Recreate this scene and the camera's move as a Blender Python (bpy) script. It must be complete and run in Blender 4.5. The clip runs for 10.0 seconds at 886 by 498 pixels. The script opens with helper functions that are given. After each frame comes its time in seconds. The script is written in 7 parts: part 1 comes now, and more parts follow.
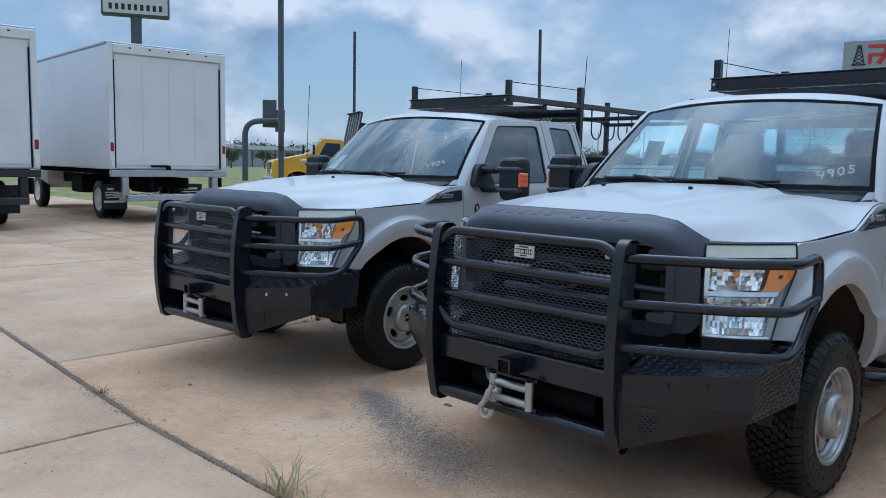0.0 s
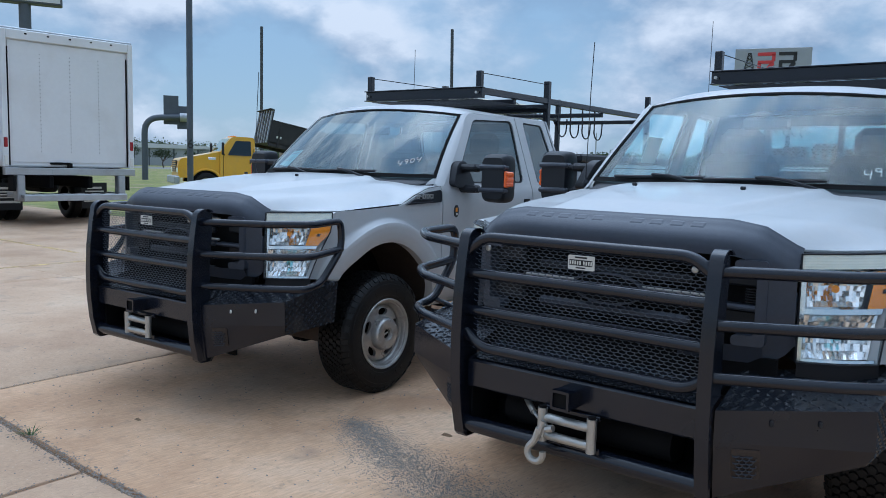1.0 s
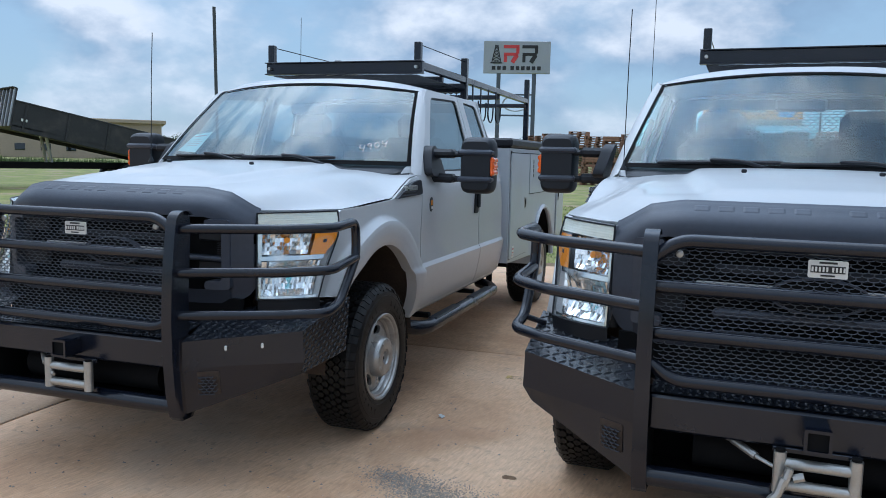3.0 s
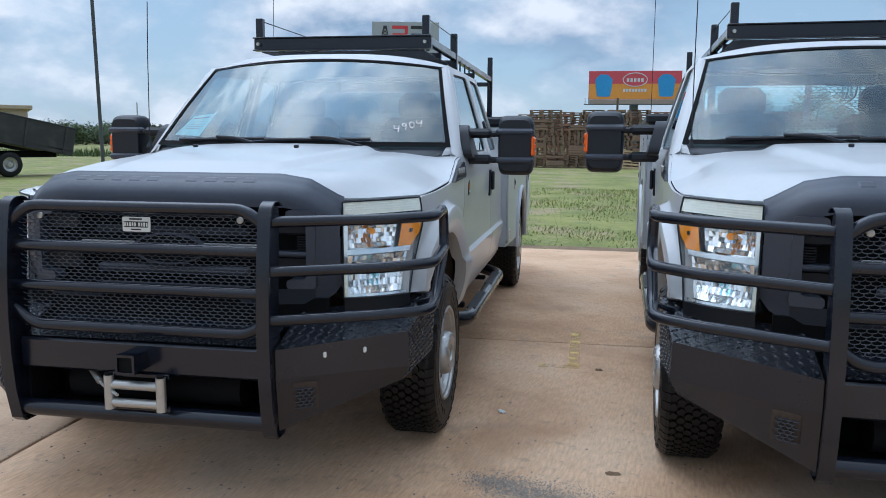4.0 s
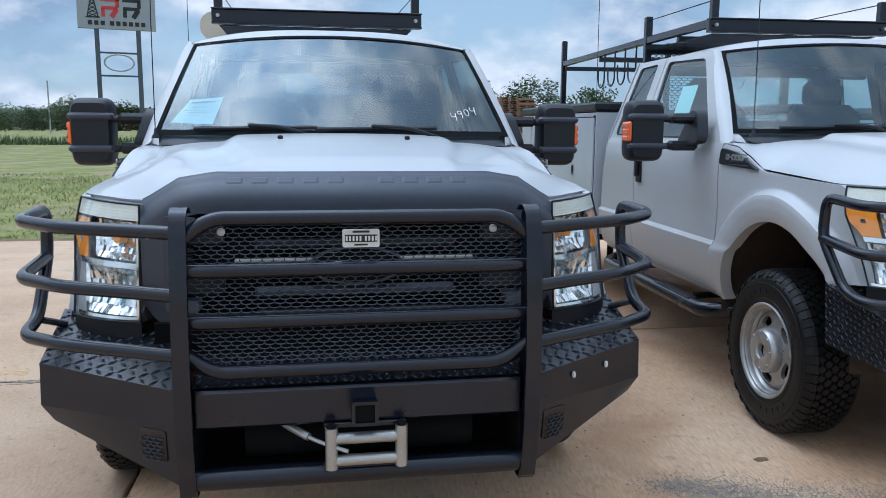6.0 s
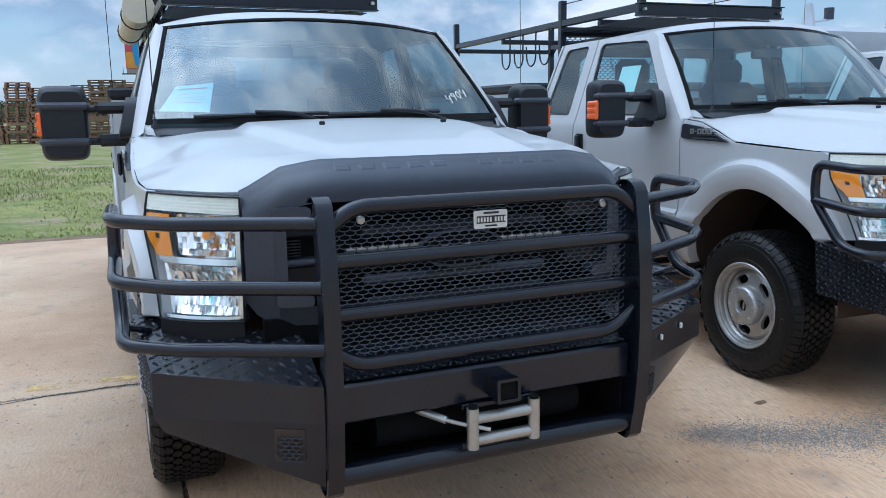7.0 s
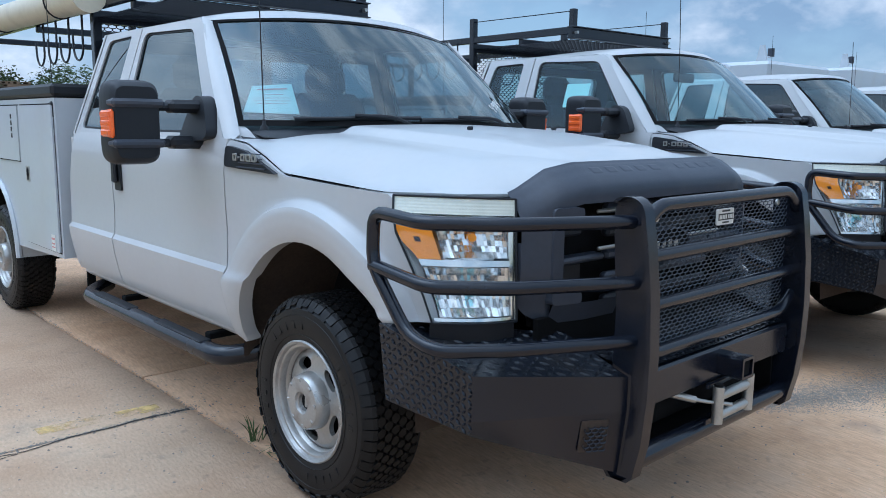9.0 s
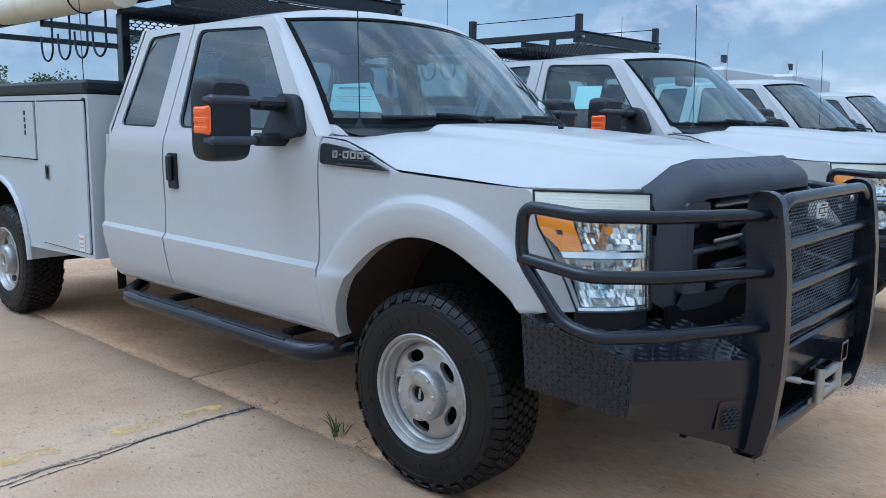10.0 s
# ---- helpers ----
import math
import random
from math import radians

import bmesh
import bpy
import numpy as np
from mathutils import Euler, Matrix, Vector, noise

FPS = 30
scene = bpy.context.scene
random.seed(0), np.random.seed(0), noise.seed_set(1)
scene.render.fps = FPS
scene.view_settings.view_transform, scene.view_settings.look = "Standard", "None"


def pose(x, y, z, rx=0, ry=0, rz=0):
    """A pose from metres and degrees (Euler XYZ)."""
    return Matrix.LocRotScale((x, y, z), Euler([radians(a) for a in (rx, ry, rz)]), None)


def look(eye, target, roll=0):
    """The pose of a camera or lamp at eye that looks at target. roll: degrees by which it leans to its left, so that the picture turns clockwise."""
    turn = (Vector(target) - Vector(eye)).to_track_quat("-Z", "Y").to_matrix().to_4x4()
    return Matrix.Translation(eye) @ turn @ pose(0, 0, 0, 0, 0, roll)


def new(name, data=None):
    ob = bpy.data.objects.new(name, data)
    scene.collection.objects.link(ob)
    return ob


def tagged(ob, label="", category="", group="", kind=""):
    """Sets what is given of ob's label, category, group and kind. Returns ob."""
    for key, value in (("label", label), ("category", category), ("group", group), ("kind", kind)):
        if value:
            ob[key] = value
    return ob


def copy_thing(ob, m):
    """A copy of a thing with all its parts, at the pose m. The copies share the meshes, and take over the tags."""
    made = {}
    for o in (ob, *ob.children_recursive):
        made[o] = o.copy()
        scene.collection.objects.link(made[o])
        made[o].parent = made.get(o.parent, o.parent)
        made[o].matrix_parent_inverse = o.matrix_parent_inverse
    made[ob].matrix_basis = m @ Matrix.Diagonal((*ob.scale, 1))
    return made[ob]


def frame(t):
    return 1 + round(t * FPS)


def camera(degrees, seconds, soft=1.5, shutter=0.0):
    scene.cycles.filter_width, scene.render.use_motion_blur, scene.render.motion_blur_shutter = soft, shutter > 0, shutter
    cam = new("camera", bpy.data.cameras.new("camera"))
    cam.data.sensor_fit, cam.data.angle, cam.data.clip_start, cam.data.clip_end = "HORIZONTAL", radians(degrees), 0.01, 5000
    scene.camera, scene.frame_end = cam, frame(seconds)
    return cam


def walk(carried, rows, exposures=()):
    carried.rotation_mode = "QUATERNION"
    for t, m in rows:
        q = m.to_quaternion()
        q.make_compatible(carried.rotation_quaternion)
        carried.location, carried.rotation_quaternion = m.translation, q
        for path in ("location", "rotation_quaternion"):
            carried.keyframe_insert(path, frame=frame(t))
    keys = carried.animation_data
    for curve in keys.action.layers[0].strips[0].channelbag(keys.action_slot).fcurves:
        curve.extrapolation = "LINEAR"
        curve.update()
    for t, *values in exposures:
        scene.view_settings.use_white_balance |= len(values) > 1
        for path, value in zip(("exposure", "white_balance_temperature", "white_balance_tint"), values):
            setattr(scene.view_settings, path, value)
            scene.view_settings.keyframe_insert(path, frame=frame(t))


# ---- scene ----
cam = camera(58.4, 10.0, soft=0.9)
PATH = [
    (0, (5.056, -4.192, 1.513), (3.699, -2.740, 1.297), 1.15),
    (0.5, (4.661, -4.105, 1.483), (3.371, -2.593, 1.273), 1.4),
    (1, (4.246, -4.070, 1.479), (3.073, -2.464, 1.269), 1.5),
    (1.5, (3.781, -4.075, 1.470), (2.759, -2.370, 1.254), 1.5),
    (2, (3.340, -4.018, 1.455), (2.437, -2.248, 1.238), 1.55),
    (2.2, (3.178, -4.013, 1.453), (2.350, -2.206, 1.239), 1.5),
    (3.3, (2.319, -4.002, 1.429), (1.75, -2.099, 1.194), 1.0),
    (3.5, (2.135, -3.979, 1.422), (1.612, -2.063, 1.182), 0.7),
    (4, (1.637, -3.959, 1.417), (1.285, -2.009, 1.148), 0.4),
    (4.5, (1.163, -3.882, 1.423), (0.919, -1.919, 1.126), 0.3),
    (5, (0.747, -3.777, 1.416), (0.641, -1.801, 1.126), 0.5),
    (5.5, (0.283, -3.727, 1.414), (0.397, -1.753, 1.113), 0.9),
    (5.7, (0.11, -3.69, 1.422), (0.314, -1.724, 1.118), 0.9),
    (6.8, (-0.878, -3.478, 1.447), (-0.203, -1.624, 1.118), -1.1),
    (7, (-1.048, -3.42, 1.432), (-0.289, -1.602, 1.086), -0.9),
    (7.5, (-1.438, -3.222, 1.428), (-0.519, -1.485, 1.053), -0.6),
    (8, (-1.878, -3.071, 1.436), (-0.817, -1.421, 1.048), -0.2),
    (8.5, (-2.219, -2.844, 1.396), (-1.01, -1.288, 1.055), 0.3),
    (9, (-2.51, -2.609, 1.409), (-1.174, -1.154, 1.094), 0.6),
    (9.5, (-2.832, -2.416, 1.418), (-1.409, -1.044, 1.112), 0.8),
    (10, (-3.072, -2.178, 1.387), (-1.598, -0.861, 1.079), 1.0),
]
walk(cam, [(t, look(*p)) for t, *p in PATH], [(0, -0.24, 5720, 9), (2.2, -0.07, 5800, 9), (4, 0.04, 6120, 11), (5.5, 0.07, 6080, 11), (7.5, 0.12, 5820, 9), (10, 0.0, 5660, 8)])

# ---- world and sun ----
world = bpy.data.worlds.new("sky")
scene.world = world
world.use_nodes = True
wn, wl = world.node_tree.nodes, world.node_tree.links
wn.clear()
SUN_EL, SUN_AZ = 66.0, 320.0          # elevation, and compass turn of the sun (degrees)
sky = wn.new("ShaderNodeTexSky")
sky.sky_type, sky.sun_disc = "NISHITA", False
sky.sun_elevation, sky.sun_rotation = radians(SUN_EL), radians(SUN_AZ)
sky.air_density, sky.dust_density, sky.ozone_density = 1.0, 0.6, 2.5
tc = wn.new("ShaderNodeTexCoord")
# heaped clouds by noise over the dome, flattened a little; thinner and brighter overhead
sep = wn.new("ShaderNodeSeparateXYZ")
wl.new(tc.outputs["Generated"], sep.inputs[0])
hgt = wn.new("ShaderNodeMath"); hgt.operation = "MAXIMUM"; hgt.inputs[1].default_value = 0.0
wl.new(sep.outputs["Z"], hgt.inputs[0])
cmb = wn.new("ShaderNodeMapping")
cmb.inputs["Scale"].default_value = (1.0, 1.0, 1.75)
cmb.inputs["Location"].default_value = (0.35, 0.1, 0.2)
wl.new(tc.outputs["Generated"], cmb.inputs["Vector"])
lift = wn.new("ShaderNodeVectorMath"); lift.operation = "ADD"; lift.inputs[1].default_value = (-0.015, 0.0, 0.055)
wl.new(cmb.outputs[0], lift.inputs[0])


def cloud_noise(vec, scale, rough):
    n = wn.new("ShaderNodeTexNoise")
    n.inputs["Scale"].default_value, n.inputs["Detail"].default_value, n.inputs["Roughness"].default_value = scale, 11.0, rough
    wl.new(vec, n.inputs["Vector"])
    return n.outputs["Fac"]


cn, cnu = cloud_noise(cmb.outputs[0], 4.4, 0.54), cloud_noise(lift.outputs[0], 4.4, 0.54)
cov = wn.new("ShaderNodeMath"); cov.operation = "MULTIPLY_ADD"; cov.inputs[1].default_value = 0.10
wl.new(hgt.outputs[0], cov.inputs[0]); wl.new(cn, cov.inputs[2])
cr = wn.new("ShaderNodeValToRGB")
cr.color_ramp.elements[0].position, cr.color_ramp.elements[1].position = 0.40, 0.60
wl.new(cov.outputs[0], cr.inputs["Fac"])
# cloud brightness: bright heads where the cloud thins upwards, grey undersides
dif = wn.new("ShaderNodeMath"); dif.operation = "SUBTRACT"
wl.new(cn, dif.inputs[0]); wl.new(cnu, dif.inputs[1])
wide = wn.new("ShaderNodeMath"); wide.operation = "MULTIPLY_ADD"; wide.inputs[1].default_value = 0.32
wl.new(cloud_noise(cmb.outputs[0], 2.1, 0.5), wide.inputs[0]); wl.new(dif.outputs[0], wide.inputs[2])
cr2 = wn.new("ShaderNodeValToRGB")
cr2.color_ramp.elements[0].position, cr2.color_ramp.elements[1].position = 0.08, 0.27
cr2.color_ramp.elements[0].color = (2.25, 3.25, 4.55, 1)
cr2.color_ramp.elements[1].color = (6.3, 6.8, 7.5, 1)
wl.new(wide.outputs[0], cr2.inputs["Fac"])
# pale haze over the blue
hz = wn.new("ShaderNodeMixRGB")
hz.inputs["Fac"].default_value = 0.72
hz.inputs["Color2"].default_value = (2.75, 4.1, 5.4, 1)
wl.new(sky.outputs["Color"], hz.inputs["Color1"])
cm = wn.new("ShaderNodeMixRGB")
wl.new(cr.outputs["Color"], cm.inputs["Fac"])
wl.new(hz.outputs["Color"], cm.inputs["Color1"]); wl.new(cr2.outputs["Color"], cm.inputs["Color2"])
zz = wn.new("ShaderNodeMath"); zz.operation = "MULTIPLY"
wl.new(hgt.outputs[0], zz.inputs[0]); wl.new(hgt.outputs[0], zz.inputs[1])
up = wn.new("ShaderNodeMath"); up.operation = "MULTIPLY_ADD"; up.inputs[1].default_value, up.inputs[2].default_value = 0.45, 0.95
wl.new(zz.outputs[0], up.inputs[0])
# broad glow of the veiled sun through the clouds
sd = wn.new("ShaderNodeVectorMath"); sd.operation = "DOT_PRODUCT"
sd.inputs[1].default_value = (math.sin(radians(SUN_AZ)) * math.cos(radians(SUN_EL)), math.cos(radians(SUN_AZ)) * math.cos(radians(SUN_EL)), math.sin(radians(SUN_EL)))
wl.new(tc.outputs["Generated"], sd.inputs[0])
s0 = wn.new("ShaderNodeMath"); s0.operation = "MAXIMUM"; s0.inputs[1].default_value = 0.0
wl.new(sd.outputs["Value"], s0.inputs[0])
sp = wn.new("ShaderNodeMath"); sp.operation = "POWER"; sp.inputs[1].default_value = 9.0
wl.new(s0.outputs[0], sp.inputs[0])
sg = wn.new("ShaderNodeMath"); sg.operation = "MULTIPLY_ADD"; sg.inputs[1].default_value = 4.6
wl.new(sp.outputs[0], sg.inputs[0]); wl.new(up.outputs[0], sg.inputs[2])
up = sg
sc = wn.new("ShaderNodeVectorMath"); sc.operation = "SCALE"
wl.new(cm.outputs["Color"], sc.inputs[0]); wl.new(up.outputs[0], sc.inputs["Scale"])
bg = wn.new("ShaderNodeBackground"); bg.inputs["Strength"].default_value = 0.13
wl.new(sc.outputs[0], bg.inputs["Color"])
wo = wn.new("ShaderNodeOutputWorld"); wl.new(bg.outputs[0], wo.inputs[0])

sun = new("sun", bpy.data.lights.new("sun", "SUN"))
sun.data.energy, sun.data.angle, sun.data.color = 0.5, radians(170), (1.0, 0.98, 0.95)
az, el = radians(SUN_AZ), radians(SUN_EL)
sun.matrix_world = look((0, 0, 0), (-math.sin(az) * math.cos(el), -math.cos(az) * math.cos(el), -math.sin(el)))


# ---- materials ----
def base(name):
    m = bpy.data.materials.new(name)
    m.use_nodes = True
    return m, m.node_tree.nodes, m.node_tree.links, m.node_tree.nodes["Principled BSDF"]


def mat(name, col, rough=0.5, metal=0.0, var=0.08, scale=8.0, bump=0.0, bscale=60.0, coat=0.0, dirt=None, dirtscale=2.0, rvar=0.0, spec=0.5):
    """A principled surface with colour variation at two scales, optional dirt patches and fine relief."""
    m, n, l, p = base(name)
    p.inputs["Metallic"].default_value, p.inputs["Roughness"].default_value = metal, rough
    p.inputs["Coat Weight"].default_value, p.inputs["Coat Roughness"].default_value = coat, 0.04
    p.inputs["Specular IOR Level"].default_value = spec
    t = n.new("ShaderNodeTexCoord")
    a, b = n.new("ShaderNodeTexNoise"), n.new("ShaderNodeTexNoise")
    a.inputs["Scale"].default_value, b.inputs["Scale"].default_value = scale, scale * 11
    a.inputs["Detail"].default_value = b.inputs["Detail"].default_value = 5
    l.new(t.outputs["Object"], a.inputs["Vector"]); l.new(t.outputs["Object"], b.inputs["Vector"])
    mx = n.new("ShaderNodeMath"); mx.operation = "ADD"
    l.new(a.outputs["Fac"], mx.inputs[0]); l.new(b.outputs["Fac"], mx.inputs[1])
    rp = n.new("ShaderNodeMapRange")
    rp.inputs["From Min"].default_value, rp.inputs["From Max"].default_value = 0.6, 1.4
    rp.inputs["To Min"].default_value, rp.inputs["To Max"].default_value = 1 - var, 1 + var
    l.new(mx.outputs[0], rp.inputs["Value"])
    vm = n.new("ShaderNodeVectorMath"); vm.operation = "SCALE"
    vm.inputs[0].default_value = col
    l.new(rp.outputs[0], vm.inputs["Scale"])
    out = vm.outputs[0]
    if dirt:
        d = n.new("ShaderNodeTexNoise")
        d.inputs["Scale"].default_value, d.inputs["Detail"].default_value = dirtscale, 8
        l.new(t.outputs["Object"], d.inputs["Vector"])
        dr = n.new("ShaderNodeMapRange")
        dr.inputs["From Min"].default_value, dr.inputs["From Max"].default_value, dr.inputs["To Max"].default_value = 0.52, 0.75, dirt[3]
        l.new(d.outputs["Fac"], dr.inputs["Value"])
        mm = n.new("ShaderNodeMixRGB")
        mm.inputs["Color2"].default_value = (*dirt[:3], 1)
        l.new(dr.outputs[0], mm.inputs["Fac"]); l.new(out, mm.inputs["Color1"])
        out = mm.outputs[0]
    l.new(out, p.inputs["Base Color"])
    if rvar:
        rr = n.new("ShaderNodeMapRange")
        rr.inputs["From Min"].default_value, rr.inputs["From Max"].default_value = 0.3, 0.7
        rr.inputs["To Min"].default_value, rr.inputs["To Max"].default_value = max(rough - rvar, 0.02), rough + rvar
        l.new(a.outputs["Fac"], rr.inputs["Value"]); l.new(rr.outputs[0], p.inputs["Roughness"])
    if bump:
        bn = n.new("ShaderNodeTexNoise")
        bn.inputs["Scale"].default_value, bn.inputs["Detail"].default_value = bscale, 4
        l.new(t.outputs["Object"], bn.inputs["Vector"])
        bp = n.new("ShaderNodeBump")
        bp.inputs["Strength"].default_value, bp.inputs["Distance"].default_value = bump, 0.004
        l.new(bn.outputs["Fac"], bp.inputs["Height"]); l.new(bp.outputs[0], p.inputs["Normal"])
    return m


def pane(name, tint, gloss_rough=0.0, facing=0.05, dust=0.0):
    """Thin glass: see-through with a tint, and a mirror gloss that grows to the edge of view."""
    m = bpy.data.materials.new(name)
    m.use_nodes = True
    n, l = m.node_tree.nodes, m.node_tree.links
    n.clear()
    tr, gl, mx = n.new("ShaderNodeBsdfTransparent"), n.new("ShaderNodeBsdfGlossy"), n.new("ShaderNodeMixShader")
    lw, pw, fr, o = n.new("ShaderNodeLayerWeight"), n.new("ShaderNodeMath"), n.new("ShaderNodeMath"), n.new("ShaderNodeOutputMaterial")
    tr.inputs["Color"].default_value = (*tint, 1)
    gl.inputs["Roughness"].default_value = gloss_rough
    gl.inputs["Color"].default_value = (0.84, 0.96, 1.0, 1)
    # gloss from its share in front view up to full at a grazing angle, alike on both sides of the sheet
    lw.inputs["Blend"].default_value = 0.5
    pw.operation, fr.operation = "POWER", "MULTIPLY_ADD"
    pw.inputs[1].default_value, fr.inputs[1].default_value, fr.inputs[2].default_value = 4.5, 1 - facing, facing
    l.new(lw.outputs["Facing"], pw.inputs[0]); l.new(pw.outputs[0], fr.inputs[0])
    l.new(fr.outputs[0], mx.inputs[0]); l.new(tr.outputs[0], mx.inputs[1]); l.new(gl.outputs[0], mx.inputs[2])
    out = mx.outputs[0]
    if dust:
        # thin uneven film of dust
        df, dm, nz, co, rg = n.new("ShaderNodeBsdfDiffuse"), n.new("ShaderNodeMixShader"), n.new("ShaderNodeTexNoise"), n.new("ShaderNodeTexCoord"), n.new("ShaderNodeMapRange")
        df.inputs["Color"].default_value = (0.55, 0.56, 0.56, 1)
        nz.inputs["Scale"].default_value, nz.inputs["Detail"].default_value = 2.6, 7
        rg.inputs["From Min"].default_value, rg.inputs["From Max"].default_value, rg.inputs["To Max"].default_value = 0.3, 0.75, dust * 2
        l.new(co.outputs["Object"], nz.inputs["Vector"]); l.new(nz.outputs["Fac"], rg.inputs["Value"])
        l.new(rg.outputs[0], dm.inputs[0]); l.new(out, dm.inputs[1]); l.new(df.outputs[0], dm.inputs[2])
        out = dm.outputs[0]
    l.new(out, o.inputs["Surface"])
    return m


WHITE = mat("white_paint", (0.485, 0.493, 0.498), 0.5, coat=0.45, var=0.025, scale=3, dirt=(0.50, 0.44, 0.37, 0.25), dirtscale=1.3, bump=0.008, bscale=25)
MESH = mat("dusty_black_mesh", (0.060, 0.069, 0.086), 0.40, var=0.3, scale=20, dirt=(0.14, 0.12, 0.10, 0.30), dirtscale=9, spec=0.4)
BODYWHITE = mat("white_body_paint", (0.52, 0.555, 0.59), 0.35, coat=0.3, var=0.03, scale=2, dirt=(0.45, 0.40, 0.35, 0.25), dirtscale=1.8)
GREY = mat("grey_plastic", (0.039, 0.047, 0.066), 0.44, var=0.12, scale=5, bump=0.12, bscale=500, dirt=(0.10, 0.09, 0.085, 0.25))
BLACK = mat("black_powder_coat", (0.0068, 0.0092, 0.0165), 0.20, var=0.2, scale=6, bump=0.045, bscale=240, rvar=0.08, dirt=(0.07, 0.06, 0.05, 0.12), dirtscale=4, spec=0.5)
PLATE = mat("black_tread_plate", (0.011, 0.0138, 0.020), 0.24, var=0.25, scale=9, bump=0.08, bscale=200, dirt=(0.10, 0.085, 0.07, 0.25), dirtscale=7)
TRIM = mat("black_plastic", (0.0105, 0.0125, 0.017), 0.5, var=0.1, scale=8, bump=0.1, bscale=600, spec=0.4)
# near black for dark parts; also paints the shade of gaps, hollows and undersides
DARK = mat("black_parts_and_shade", (0.005, 0.005, 0.0055), 0.9, var=0.2, spec=0.2)
RUST = mat("dusty_wheel_housing", (0.055, 0.038, 0.028), 0.9, var=0.35, scale=7, bump=0.3, bscale=60)
RUBBER = mat("tyre_rubber", (0.006, 0.006, 0.0065), 0.48, var=0.2, scale=9, bump=0.12, bscale=300, dirt=(0.05, 0.043, 0.036, 0.12), dirtscale=6, spec=0.3)
SILVER = mat("silver_wheel_paint", (0.42, 0.415, 0.40), 0.34, metal=0.6, var=0.09, scale=10, rvar=0.08, dirt=(0.16, 0.12, 0.09, 0.6), dirtscale=11)
STEEL = mat("zinc_plated_steel", (0.46, 0.46, 0.44), 0.45, metal=0.85, var=0.1, scale=14, dirt=(0.35, 0.28, 0.2, 0.35), dirtscale=16)
CHROME = mat("chrome_reflector", (0.86, 0.87, 0.88), 0.10, metal=1.0, var=0.03)
REFLECT = mat("headlamp_reflector", (0.84, 0.85, 0.85), 0.16, metal=0.95, var=0.05)
LENS = pane("headlight_lens", (0.96, 0.965, 0.96), 0.0, 0.04)
HAZE = mat("hazed_lens_plastic", (0.90, 0.91, 0.80), 0.35, var=0.08, scale=12)
SIGNAL = mat("red_orange_lens", (1.0, 0.15, 0.02), 0.18, coat=0.6, var=0.12, scale=30, bump=0.3, bscale=110)
AMBER = mat("amber_lens", (1.0, 0.34, 0.025), 0.18, coat=0.6, var=0.12, scale=30, bump=0.35, bscale=110)
GLASS_TINT = pane("tinted_glass", (0.47, 0.65, 0.69), 0.0, 0.11, 0.008)
GLASS_DARK = pane("dark_tinted_glass", (0.09, 0.10, 0.105), 0.0, 0.07)
GLASS_SIDE = pane("smoked_side_glass", (0.24, 0.32, 0.35), 0.0, 0.14, 0.01)
GLASS_CLEAR = pane("greenish_glass", (0.70, 0.90, 0.92), 0.0, 0.07, 0.006)
SEAT = mat("grey_seat_cloth", (0.018, 0.021, 0.025), 0.9, var=0.15, scale=12, bump=0.2, bscale=300)
DASH = mat("dark_dashboard", (0.022, 0.023, 0.025), 0.65, var=0.1, scale=8, bump=0.15, bscale=400)
PAPER = mat("pale_green_paper", (0.74, 0.93, 0.88), 0.7, var=0.03)
PRINT = mat("faded_red_print", (0.65, 0.30, 0.28), 0.7, var=0.1)
CHALK = mat("white_paint_marker", (0.85, 0.87, 0.86), 0.7, var=0.1)
INK = mat("black_ink", (0.02, 0.02, 0.02), 0.5, var=0.1)
PLATEWHITE = mat("white_badge", (0.72, 0.72, 0.68), 0.45, var=0.08, scale=30)
CREAM = mat("cream_pvc_pipe", (0.66, 0.60, 0.47), 0.5, var=0.06, scale=4, dirt=(0.4, 0.33, 0.24, 0.3), dirtscale=5)


